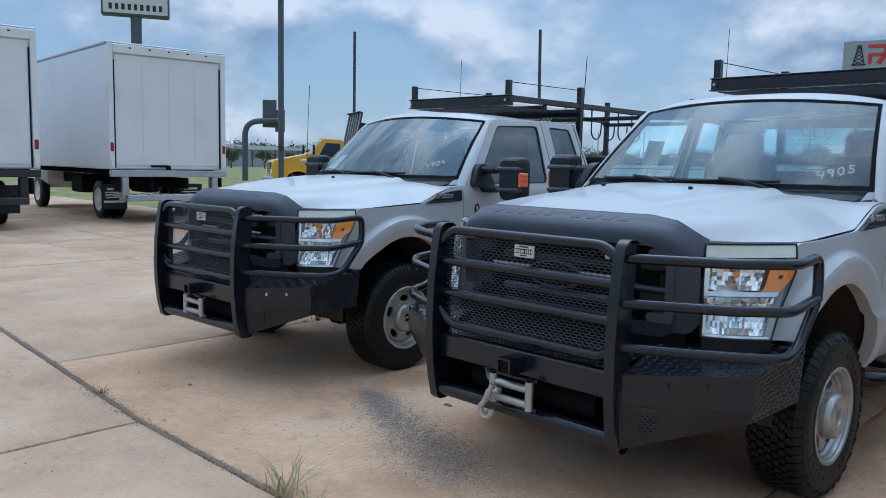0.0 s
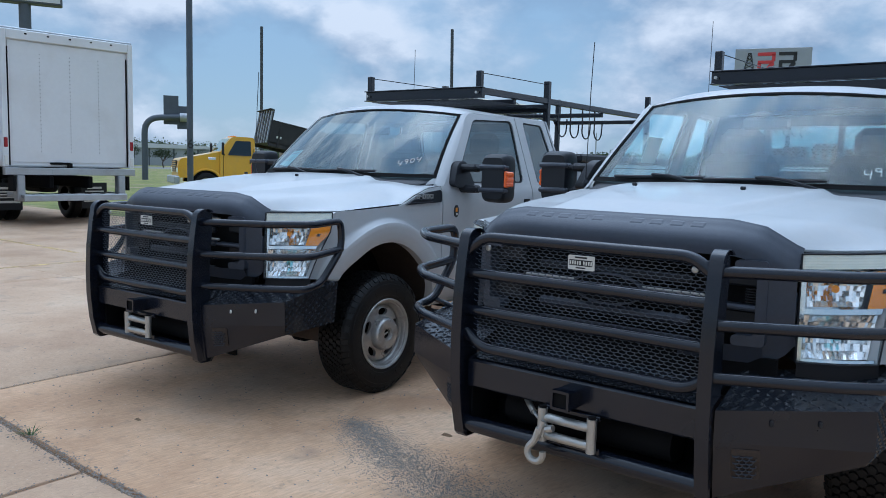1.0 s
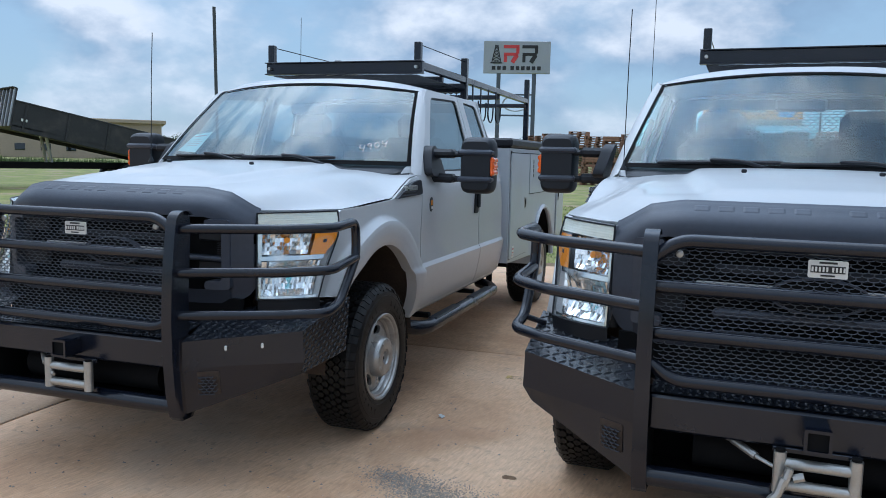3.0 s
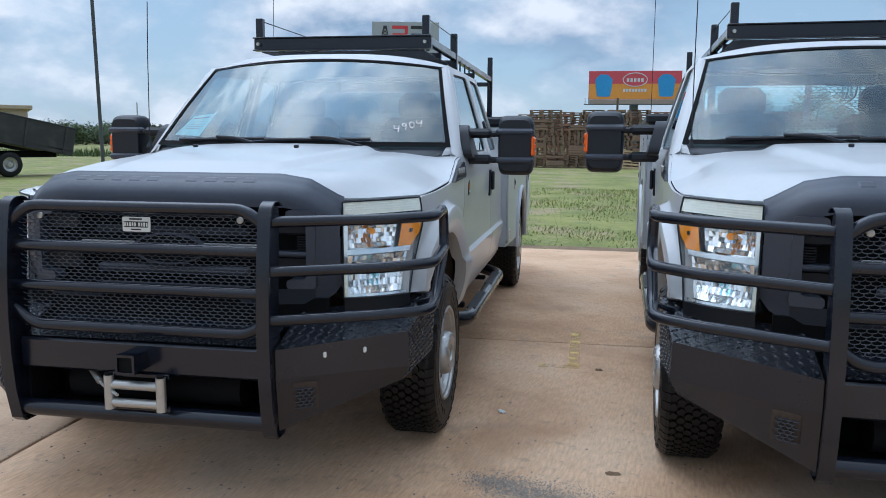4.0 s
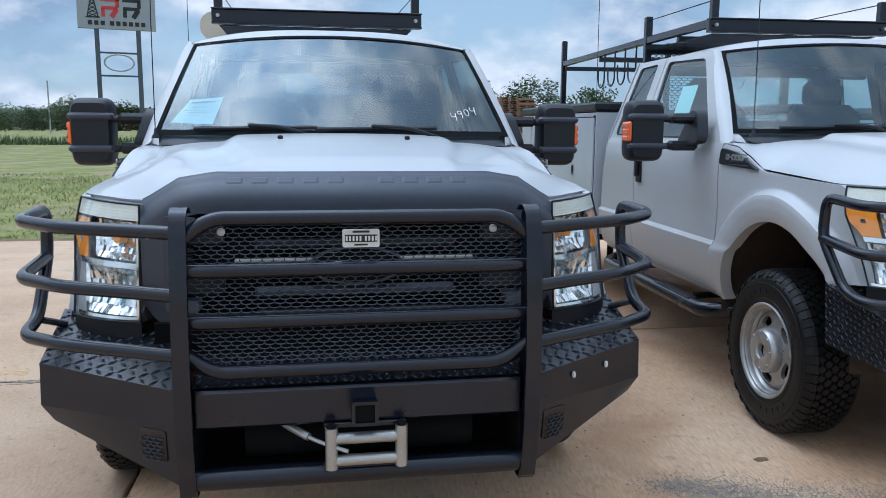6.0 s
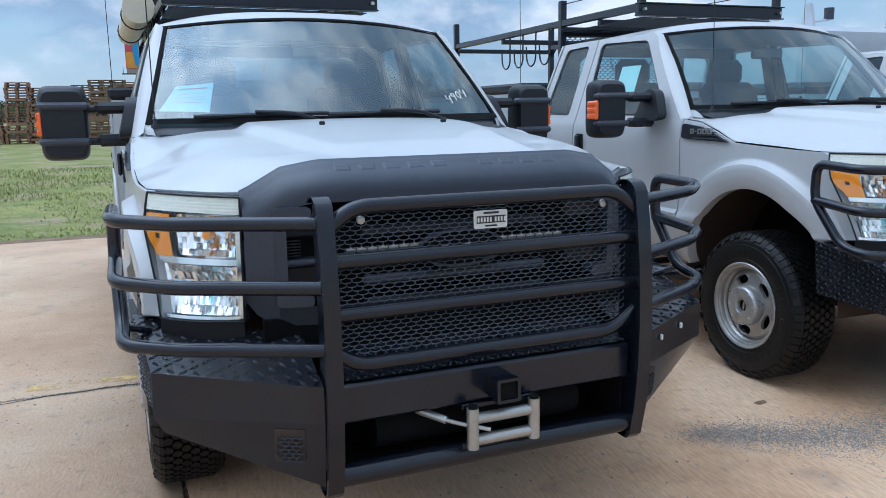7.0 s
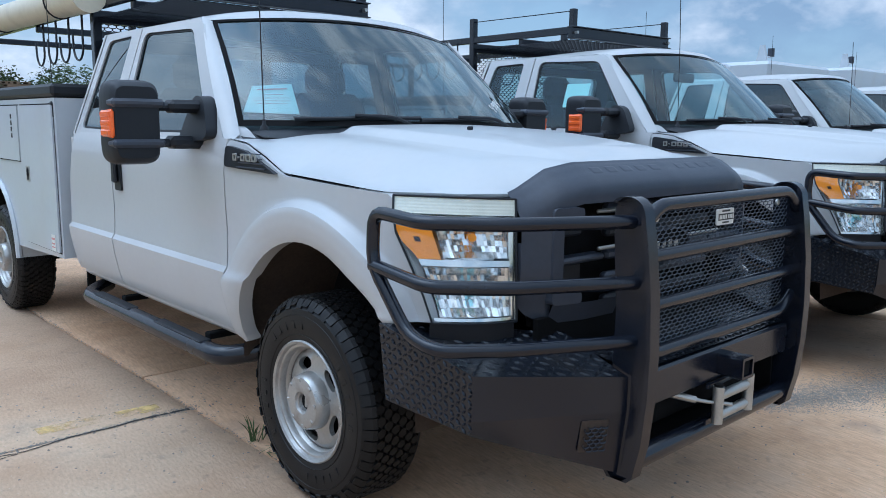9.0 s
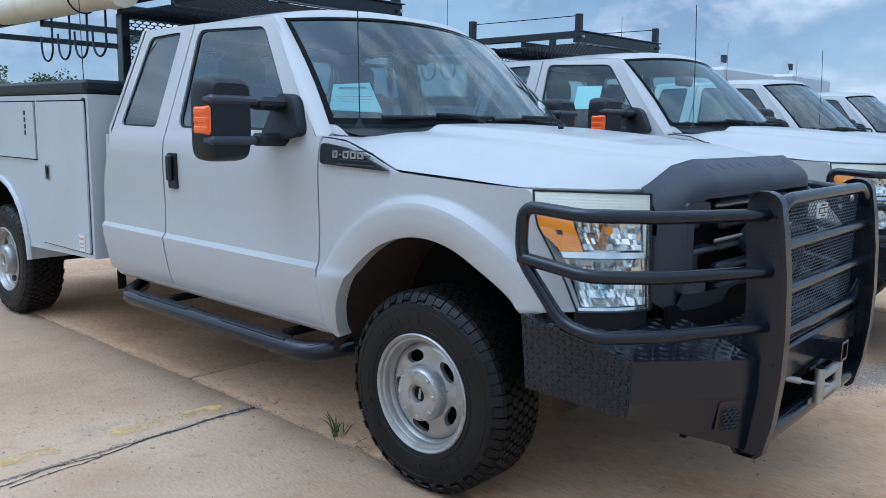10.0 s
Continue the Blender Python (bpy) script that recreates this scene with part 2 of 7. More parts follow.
# ---- geometry helpers ----
class Geo:
    """Vertices and faces that grow piece by piece."""

    def __init__(self):
        self.v, self.f, self.uv = [], [], None

    def add(self, verts, faces, flip=False):
        k = len(self.v)
        self.v += [tuple(p) for p in verts]
        self.f += [tuple(k + i for i in (reversed(q) if flip else q)) for q in faces]
        return self

    def box(self, c, s, bev=0.0, m=None):
        """A box of centre c and size s with chamfered edges; m: a turn about its centre."""
        hx, hy, hz = s[0] / 2, s[1] / 2, s[2] / 2
        b = min(bev, hx * 0.9, hy * 0.9, hz * 0.9)
        vs, fs = [], []
        if b <= 0:
            vs = [(x, y, z) for x in (-hx, hx) for y in (-hy, hy) for z in (-hz, hz)]
            fs = [(0, 1, 3, 2), (4, 6, 7, 5), (0, 4, 5, 1), (2, 3, 7, 6), (0, 2, 6, 4), (1, 5, 7, 3)]
        else:
            idx = {}
            for sx in (-1, 1):
                for sy in (-1, 1):
                    for sz in (-1, 1):
                        for ax in range(3):
                            q = [sx * (hx - b), sy * (hy - b), sz * (hz - b)]
                            q[ax] = (sx * hx, sy * hy, sz * hz)[ax]
                            idx[sx, sy, sz, ax] = len(vs)
                            vs.append(tuple(q))
            for ax in range(3):
                o1, o2 = (ax + 1) % 3, (ax + 2) % 3
                for s1 in (-1, 1):
                    ring = []
                    for a, bb in ((-1, -1), (1, -1), (1, 1), (-1, 1)):
                        k = [0, 0, 0]
                        k[ax], k[o1], k[o2] = s1, a, bb
                        ring.append(idx[(*k, ax)])
                    fs.append(tuple(ring) if s1 > 0 else tuple(reversed(ring)))
                for a in (-1, 1):
                    for bb in (-1, 1):
                        k0, k1 = [0, 0, 0], [0, 0, 0]
                        k0[ax], k1[ax] = -1, 1
                        k0[o1] = k1[o1] = a
                        k0[o2] = k1[o2] = bb
                        q = (idx[(*k0, o1)], idx[(*k1, o1)], idx[(*k1, o2)], idx[(*k0, o2)])
                        fs.append(q if a * bb > 0 else tuple(reversed(q)))
            for sx in (-1, 1):
                for sy in (-1, 1):
                    for sz in (-1, 1):
                        q = tuple(idx[sx, sy, sz, ax] for ax in range(3))
                        fs.append(q if sx * sy * sz > 0 else tuple(reversed(q)))
        mm = Matrix.Translation(c) @ (m.to_4x4() if m else Matrix())
        return self.add([mm @ Vector(p) for p in vs], fs)

    def grid(self, fn, nu, nv, flip=False):
        """fn(u, v) for u, v in 0..1."""
        vs = [fn(i / nu, j / nv) for j in range(nv + 1) for i in range(nu + 1)]
        fs = [(j * (nu + 1) + i, j * (nu + 1) + i + 1, (j + 1) * (nu + 1) + i + 1, (j + 1) * (nu + 1) + i) for j in range(nv) for i in range(nu)]
        return self.add(vs, fs, flip)

    def tube(self, pts, r, n=12, bend=0.0, caps=True, steps=5):
        """A pipe along points, its corners rounded with the radius bend."""
        pts = [Vector(p) for p in pts]
        path = [pts[0]]
        for a, b, c in zip(pts, pts[1:], pts[2:]):
            d1, d2 = (a - b), (c - b)
            k = min(bend, d1.length * 0.45, d2.length * 0.45)
            if k < 1e-4:
                path.append(b)
                continue
            p0, p2 = b + d1.normalized() * k, b + d2.normalized() * k
            for i in range(steps + 1):
                t = i / steps
                path.append((1 - t) ** 2 * p0 + 2 * t * (1 - t) * b + t * t * p2)
        path.append(pts[-1])
        way = (path[1] - path[0]).normalized()
        side = way.orthogonal().normalized()
        vs, fs = [], []
        for i, p in enumerate(path):
            w = (path[min(i + 1, len(path) - 1)] - path[max(i - 1, 0)]).normalized()
            side = (side - w * side.dot(w)).normalized()
            up = w.cross(side)
            vs += [p + r * (math.cos(2 * math.pi * k / n) * side + math.sin(2 * math.pi * k / n) * up) for k in range(n)]
        for i in range(len(path) - 1):
            fs += [(i * n + k, i * n + (k + 1) % n, (i + 1) * n + (k + 1) % n, (i + 1) * n + k) for k in range(n)]
        if caps:
            fs += [tuple(reversed(range(n))), tuple(range((len(path) - 1) * n, len(path) * n))]
        return self.add(vs, fs)

    def lathe(self, prof, n=48, c=(0, 0, 0)):
        """Turns (x, r) points round the x axis through c."""
        vs, fs = [], []
        for x, r in prof:
            vs += [(c[0] + x, c[1] + r * math.cos(2 * math.pi * k / n), c[2] + r * math.sin(2 * math.pi * k / n)) for k in range(n)]
        for i in range(len(prof) - 1):
            fs += [(i * n + k, i * n + (k + 1) % n, (i + 1) * n + (k + 1) % n, (i + 1) * n + k) for k in range(n)]
        return self.add(vs, fs)

    def slab(self, outline, to3, d0, d1, bev=0.0):
        """A prism: a flat outline (a, b) carried to space by to3(a, b, depth) between two depths."""
        n = len(outline)
        vs = [to3(a, b, d0) for a, b in outline] + [to3(a, b, d1) for a, b in outline]
        fs = [tuple(reversed(range(n))), tuple(range(n, 2 * n))]
        fs += [(i, (i + 1) % n, n + (i + 1) % n, n + i) for i in range(n)]
        return self.add(vs, fs)

    def fill(self, outline, holes, to3, thick=None):
        """A flat outline with holes, filled and carried to space by to3(a, b, d); thick folds the rims to that depth."""
        bm = bmesh.new()
        edges = []
        for ring in [outline, *holes]:
            vs = [bm.verts.new((a, b, 0)) for a, b in ring]
            edges += [bm.edges.new((p, q)) for p, q in zip(vs, vs[1:] + vs[:1])]
        bmesh.ops.triangle_fill(bm, use_beauty=True, use_dissolve=False, edges=edges)
        bm.verts.index_update()
        flat = [(v.co.x, v.co.y) for v in bm.verts]
        fs = [[v.index for v in f.verts] for f in bm.faces]
        bm.free()
        self.add([to3(a, b, 0) for a, b in flat], fs)
        if thick:
            for ring in [outline, *holes]:
                n = len(ring)
                self.add([to3(a, b, 0) for a, b in ring] + [to3(a, b, thick) for a, b in ring], [(i, (i + 1) % n, n + (i + 1) % n, n + i) for i in range(n)])
        return self

    def turned(self, m):
        self.v = [tuple(m @ Vector(p)) for p in self.v]
        return self

    def mirrored(self):
        g = Geo()
        g.v, g.f = [(-x, y, z) for x, y, z in self.v], [tuple(reversed(q)) for q in self.f]
        return g


def lerp(a, b, t):
    return a + (b - a) * t


def smooth(a, b, x):
    t = min(max((x - a) / (b - a), 0), 1)
    return t * t * (3 - 2 * t)


def table(x, xs, ys):
    return float(np.interp(x, xs, ys))


def rounded(pts, r, steps=4):
    """An outline with its corners rounded."""
    out, n = [], len(pts)
    for i in range(n):
        b, a, c = Vector(pts[i]), Vector(pts[i - 1]), Vector(pts[(i + 1) % n])
        k = min(r, (a - b).length * 0.45, (c - b).length * 0.45)
        p0, p2 = b + (a - b).normalized() * k, b + (c - b).normalized() * k
        out += [tuple((1 - t) ** 2 * p0 + 2 * t * (1 - t) * b + t * t * p2) for t in [j / steps for j in range(steps + 1)]]
    return out


def rect(a0, b0, a1, b1, r=0.0):
    pts = [(a0, b0), (a1, b0), (a1, b1), (a0, b1)]
    return rounded(pts, r) if r else pts


def part(name, g, material, parent=None, label="", angle=35, merge=False):
    """Links the geometry as one mesh object under its thing or part."""
    me = bpy.data.meshes.new(name)
    me.from_pydata(g.v, [], g.f)
    bm = bmesh.new()
    bm.from_mesh(me)
    if merge:
        bmesh.ops.remove_doubles(bm, verts=bm.verts, dist=0.0008)
    bmesh.ops.recalc_face_normals(bm, faces=bm.faces)
    if g.uv:
        lay = bm.loops.layers.uv.new("UVMap")
        for f in bm.faces:
            for lp in f.loops:
                lp[lay].uv = g.uv(*lp.vert.co)
    bm.to_mesh(me)
    bm.free()
    me.shade_smooth()
    me.set_sharp_from_angle(angle=radians(angle))
    me.materials.append(material)
    ob = new(name, me)
    if parent:
        ob.parent = parent
    if label:
        ob["label"] = label
    return ob


def thing(name, label, category, at=(0, 0, 0), turn=0.0, group=""):
    """An empty at the base of a thing that its parts hang on."""
    ob = new(name)
    ob.empty_display_size = 0.2
    ob.matrix_world = pose(*at, 0, 0, turn)
    return tagged(ob, label, category, group)


def words(name, text, size, m, material, parent, depth=0.0015, align="CENTER"):
    """Letters of the built-in font as a mesh; m places them (x along the line, y up, z out)."""
    cu = bpy.data.curves.new(name, "FONT")
    cu.body, cu.size, cu.extrude, cu.align_x, cu.align_y, cu.resolution_u = text, size, depth, align, "CENTER", 3
    ob = new(name, cu)
    me = bpy.data.meshes.new_from_object(ob.evaluated_get(bpy.context.evaluated_depsgraph_get()))
    bpy.data.objects.remove(ob)
    me.materials.clear()
    me.materials.append(material)
    me.transform(m)
    ob = new(name, me)
    if parent:
        ob.parent = parent
    return ob


# ---- the pickup: local axes, x across, y towards the tail, origin on the ground under the front axle ----
HUB_Z, TYRE_R, WHEELBASE = 0.390, 0.392, 4.09


def side_x(y, z):
    """Half width of the lower body."""
    x = table(z, (0.48, 0.56, 0.62, 0.72, 0.782, 0.805, 0.85, 0.95, 1.10, 1.20, 1.26, 1.30, 1.335), (0.908, 0.945, 0.960, 0.979, 0.986, 0.969, 0.966, 0.963, 0.969, 0.971, 0.966, 0.958, 0.945))
    return x - 0.05 * smooth(-0.15, -0.75, y)


def upper_x(y, z):
    """Half width of the greenhouse."""
    t = (z - 1.335) / 0.55
    return 0.945 - 0.168 * t - 0.012 * math.sin(math.pi * min(max(t, 0), 1)) * -1 - 0.02 * max(t - 0.93, 0) * 10 * 0.2


def hood_z(x, y):
    zc = table(y, (-0.80, -0.72, -0.55, -0.30, -0.105, 0.15, 0.55), (1.275, 1.299, 1.328, 1.355, 1.373, 1.392, 1.408))
    a = abs(x)
    wid = lerp(0.34, 0.47, smooth(-0.75, 0.3, y))
    zc -= 0.028 * smooth(wid, wid + 0.07, a) * smooth(-0.80, -0.45, y)
    zc -= 0.012 * (a / 0.5) ** 2 * (1 if a < 0.5 else 1)
    edge = table(y, (-0.8, -0.46, 0.16, 0.30, 0.46, 0.64), (1.165, 1.19, 1.218, 1.275, 1.322, 1.338))
    t = smooth(0.62, 0.975, a) ** 1.35
    z = lerp(zc, edge, t)
    # the nose rolls down to the lamps and the grille surround
    d = min(max(y - hood_front(x), 0) / 0.26, 1)
    zf = table(a, (0, 0.45, 0.565, 0.684, 0.80, 0.96), (1.283, 1.282, 1.262, 1.190, 1.186, 1.19))
    return lerp(zf, z, 1 - (1 - d) ** 2.2)


def hood_front(x):
    return table(abs(x), (0, 0.40, 0.565, 0.684, 0.80, 0.936, 0.96), (-0.80, -0.785, -0.757, -0.72, -0.60, -0.435, -0.40))


def hood_back(x):
    return table(abs(x), (0, 0.5, 0.80, 0.87, 0.955), (0.36, 0.40, 0.47, 0.56, 0.655))


def ws_point(u, v, out=0.0):
    """The windscreen: u across -1..1, v up 0..1."""
    x = lerp(0.885, 0.742, v) * u
    y = lerp(0.635 - 0.26 * (1 - u * u), 1.12 - 0.13 * (1 - u * u), v) - 0.02 * math.sin(math.pi * v) - out
    z = lerp(1.385, 1.862 + 0.045 * (1 - u * u), v) + out * 0.7
    return (x, y, z)


def both(fn):
    """Runs a builder for the two sides; s is -1 on the passenger's side."""
    for s in (-1, 1):
        fn(s)


def sided(g, s):
    return g if s > 0 else g.mirrored()


def tyre_mesh():
    prof = [(-0.112, 0.212), (-0.126, 0.235), (-0.134, 0.30), (-0.127, 0.345), (-0.110, 0.368), (-0.095, 0.379), (0.095, 0.379), (0.110, 0.368), (0.127, 0.345), (0.134, 0.30), (0.126, 0.235), (0.112, 0.212)]
    g = Geo().lathe(prof, 64)
    n = 58
    hexa = [(0.0192, 0.0085), (0.0, 0.0215), (-0.0192, 0.0085), (-0.0192, -0.0085), (0.0, -0.0215), (0.0192, -0.0085)]
    for k in range(n):
        for jj, x0 in enumerate((-0.0775, -0.0465, -0.0155, 0.0155, 0.0465, 0.0775)):
            m = Matrix.Rotation(2 * math.pi * (k + 0.5 * (jj % 2)) / n, 3, "X")
            w = 0.82 if (k + jj) % 2 else 0.76
            lo = [m @ Vector((x0 + p * 0.92, q * 0.92, 0.374)) for p, q in hexa]
            hi = [m @ Vector((x0 + p * 0.86, q * (0.06 + w), 0.3915)) for p, q in hexa]
            g.add(lo + hi, [tuple(range(6, 12))] + [(i, (i + 1) % 6, 6 + (i + 1) % 6, 6 + i) for i in range(6)])
        # shoulder blocks wrap from the tread on to the sidewall
        for sd in (-1, 1):
            a0 = 2 * math.pi * k / n
            a1 = a0 + 2 * math.pi / n * 0.88
            tail = 0.350 if k % 2 else 0.362
            top = [(0.092, 0.389), (0.107, 0.383), (0.119, 0.369), (0.1295, tail)]
            low = [(0.092, 0.372), (0.102, 0.368), (0.114, 0.358), (0.126, tail - 0.004)]
            pts = []
            for ang in (a0, a1):
                m = Matrix.Rotation(ang, 3, "X")
                pts += [m @ Vector((sd * a, 0, r)) for a, r in top] + [m @ Vector((sd * a, 0, r)) for a, r in low]
            g.add(pts, [(i, i + 1, 9 + i, 8 + i) for i in range(3)] + [(i, 4 + i, 5 + i, i + 1) for i in range(3)] + [(8 + i, 9 + i, 13 + i, 12 + i) for i in range(3)] + [(3, 7, 15, 11), (0, 8, 12, 4)])
    for r in (0.252, 0.325):
        e = 0.134 - abs(r - 0.3) * (0.12 if r < 0.3 else 0.17)
        g.lathe([(e - 0.002, r - 0.003), (e + 0.0022, r), (e - 0.002, r + 0.003)], 64)
    # worn raised lettering as plain bars
    for i in range(34):
        if i % 17 in (0, 1, 2, 3, 9, 10, 11):
            continue
        m = Matrix.Rotation(2 * math.pi * i / 34, 3, "X")
        g.box(m @ Vector((0.1325, 0, 0.289)), (0.0045, 0.017 if i % 3 else 0.009, 0.030), 0.001, m)
    return g


def rim_mesh():
    g = Geo()
    g.lathe([(-0.11, 0.222), (-0.09, 0.205), (0.09, 0.207), (0.108, 0.224), (0.118, 0.240), (0.128, 0.2415), (0.132, 0.236), (0.127, 0.227), (0.116, 0.222), (0.114, 0.214), (0.108, 0.210), (0.090, 0.207), (0.082, 0.200), (0.074, 0.197)], 64)
    # dished disc with five slots
    n = 5
    for k in range(n):
        a0, a1 = 2 * math.pi * (k - 0.5) / n + 0.2, 2 * math.pi * (k + 0.5) / n + 0.2
        band = [(0.178 * math.cos(lerp(a0, a1, i / 12)), 0.178 * math.sin(lerp(a0, a1, i / 12))) for i in range(13)]
        inner = [(0.098 * math.cos(lerp(a1, a0, i / 8)), 0.098 * math.sin(lerp(a1, a0, i / 8))) for i in range(9)]
        mid = (a0 + a1) / 2
        hole = []
        for i in range(22):
            th = 2 * math.pi * i / 22
            cx, sx = math.cos(th), math.sin(th)
            ra = 0.1475 + 0.0245 * math.copysign(abs(sx) ** 0.85, sx)
            ta = mid + 0.31 * math.copysign(abs(cx) ** 0.75, cx)
            hole.append((ra * math.cos(ta), ra * math.sin(ta)))

        def to3(a, b, d):
            r = math.hypot(a, b)
            return (table(r, (0.09, 0.112, 0.120, 0.135, 0.165, 0.180, 0.199), (0.098, 0.096, 0.088, 0.086, 0.090, 0.082, 0.070)) - d, a, b)

        g.fill(band + inner, [hole], to3, 0.02)
        g.grid(lambda u, v: to3(lerp(0.178, 0.199, v) * math.cos(lerp(a0, a1, u)), lerp(0.178, 0.199, v) * math.sin(lerp(a0, a1, u)), 0), 12, 2)
    return g


def hubcap_mesh():
    return Geo().lathe([(0.088, 0.114), (0.112, 0.113), (0.134, 0.108), (0.144, 0.100), (0.148, 0.086), (0.149, 0.060), (0.147, 0.044), (0.138, 0.040), (0.136, 0.034), (0.124, 0.031), (0.122, 0.0001)], 40)


def expanded_metal(w, h, cw, ch, wire, y=0.0):
    """A sheet of expanded metal in the x, z plane: rows of flat oval cells, each with a bowed strand below it and a short bond at its end."""
    g = Geo()
    nx, nz = int(w / cw), int(h / ch)
    bow = [(-0.5, 0.42), (-0.38, 0.13), (-0.18, 0.0), (0.18, 0.0), (0.38, 0.13), (0.5, 0.42)]
    for j in range(nz):
        for i in range(nx):
            x0, z0 = -w / 2 + (i + 0.5 + 0.5 * (j % 2)) * cw, -h / 2 + j * ch
            if x0 + cw / 2 > w / 2 + 0.001:
                continue
            vs, fs = [], []
            for k, (u, v) in enumerate(bow):
                x, z = x0 + u * cw, z0 + v * ch
                vs += [(x, y - wire * 0.6, z - wire * 0.5), (x, y - wire * 0.1, z + wire * 0.5), (x, y + wire * 0.6, z + wire * 0.4), (x, y + wire * 0.1, z - wire * 0.6)]
                if k:
                    fs += [(4 * k - 4 + m, 4 * k + m, 4 * k + (m + 1) % 4, 4 * k - 4 + (m + 1) % 4) for m in range(4)]
            g.add(vs, fs)
            if j < nz - 1:
                g.box((x0 + cw / 2, y, z0 + 0.71 * ch), (wire * 1.3, wire * 0.8, 0.6 * ch))
    return g


LAMP = [Vector(q) for q in ((0.688, -0.748, 1.178), (0.938, -0.455, 1.183), (0.697, -0.772, 0.795), (0.935, -0.640, 0.802))]


def lamp_pt(u, v, inset=0.0):
    """A point of the headlight's face: u outwards, v down."""
    ti, to, bi, bo = LAMP
    e = u * (1 + table(v, (0, 0.10, 0.28, 0.75, 1), (0.0, 0.035, 0.085, 0.01, 0)))
    q = ti.lerp(to, e).lerp(bi.lerp(bo, e), v)
    return tuple(q + Vector((0.55, -0.83, 0.05)) * (0.035 * math.sin(math.pi * min(u * 0.9 + 0.05, 1)) - inset))


def build_pickup(label, at, turn):
    T = thing("pickup_truck", label, "truck", at, turn, "white pickups in a row")

    # hood, with its seam to the fenders
    def hood_pt(u, v):
        w = 2 * u - 1
        x = w * 0.955
        y = lerp(hood_front(x), hood_back(x), v)
        return (w * (side_x(y, hood_z(0.955, y)) - 0.012), y, hood_z(x, y))
    g = Geo().grid(hood_pt, 84, 36)
    g.grid(lambda u, v: (lambda q: (q[0], q[1] + 0.025 * v, q[2] - 0.012 * v))(hood_pt(u, 0)), 84, 1)
    for e in (0, 1):
        g.grid(lambda u, v, e=e: (lambda q: (q[0] - (2 * e - 1) * 0.030 * v, q[1], q[2] - 0.003 * v))(hood_pt(e, u)), 24, 1)
    part("hood", g, WHITE, T, angle=28, merge=True)
    for e in (0, 1):
        pts = [hood_pt(e, k / 24) for k in range(25)]
        part("hood_seam", Geo().tube([((2 * e - 1) * (abs(x) - 0.002), y, z - 0.008) for x, y, z in pts], 0.0035, 6), DARK, T)
    for s in (-1, 1):
        g = Geo().box((s * 0.26, -0.105, 1.388), (0.022, 0.02, 0.016), 0.004)
        part("washer_nozzle", g, TRIM, T)

    # front fenders: a ring of strips between the wheel arch and the panel's outline
    def fender(s):
        edge = [lamp_pt(1.0, v) for v in (1.0, 0.8, 0.6, 0.4, 0.28, 0.15, 0.0)]
        outline = [(-0.515, 0.785)] + [(q[1] + 0.006, q[2]) for q in edge] + [(-0.25, 1.192), (0.0, 1.203), (0.15, 1.211), (0.30, 1.268), (0.46, 1.316), (0.604, 1.330), (0.604, 0.90), (0.604, 0.52), (0.535, 0.49)]
        n = 84
        lens_ = [0.0]
        for a, b in zip(outline, outline[1:]):
            lens_.append(lens_[-1] + math.hypot(b[0] - a[0], b[1] - a[1]))
        oy, oz = [p[0] for p in outline], [p[1] for p in outline]

        def fn(u, v):
            d = u * lens_[-1]
            yo, zo = table(d, lens_, oy), table(d, lens_, oz)
            ang = lerp(math.atan2(0.785 - 0.40, -0.515), math.atan2(0.10, 0.52), u)
            ca, sa = math.cos(ang), math.sin(ang)
            r = 0.52 * 0.580 / math.hypot(0.580 * ca, 0.52 * sa)
            r *= 1 + 0.09 * smooth(2.0, 2.6, ang)
            yi, zi = r * ca, 0.40 + r * sa
            full = math.hypot(yo - yi, zo - zi)
            # rows of the grid follow the flare: lip, crown, crease, then the flat panel
            d1, d2 = min(0.128, full * 0.66), min(0.152, full * 0.90)
            dist = table(v, (0, 0.06, 0.44, 0.62, 1), (0, min(0.02, full * 0.1), d1, d2, full))
            k = dist / max(full, 1e-6)
            y, z = lerp(yi, yo, k), lerp(zi, zo, k)
            lift = table(v, (0, 0.06, 0.22, 0.38, 0.44, 0.62, 1), (0.030, 0.040, 0.050, 0.052, 0.047, 0.0, 0.0))
            lift *= 0.45 + 0.55 * smooth(0.02, 0.20, full)
            x = side_x(y, z) + lift
            if y < -0.38:
                x = lerp(x, max(0.936 + lift, 0.9), smooth(-0.40, -0.50, y) * 0.6)
            return (x, y, z)

        g = Geo().grid(fn, n, 25)
        g.grid(lambda u, v: (lambda p: (p[0] - 0.06 * v, p[1], p[2] + 0.004 * v))(fn(u, 0)), n, 1)
        g.grid(lambda u, v: (lambda p: (p[0] - 0.03 * v, p[1], p[2]))(fn(u, 1)), n, 1)
        part("fender", sided(g, s), WHITE, T, angle=40, merge=True)
        # housing behind the arch
        h = Geo().grid(lambda u, v: (lerp(0.93, 0.45, v), 0.56 * math.cos(math.pi * u), 0.42 + 0.61 * math.sin(math.pi * u)), 20, 2)
        h.grid(lambda u, v: (0.45, 0.56 * math.cos(math.pi * u) * v, 0.42 + 0.61 * math.sin(math.pi * u) * v), 20, 1)
        part("wheel_housing", sided(h, s), RUST, T)
    both(fender)

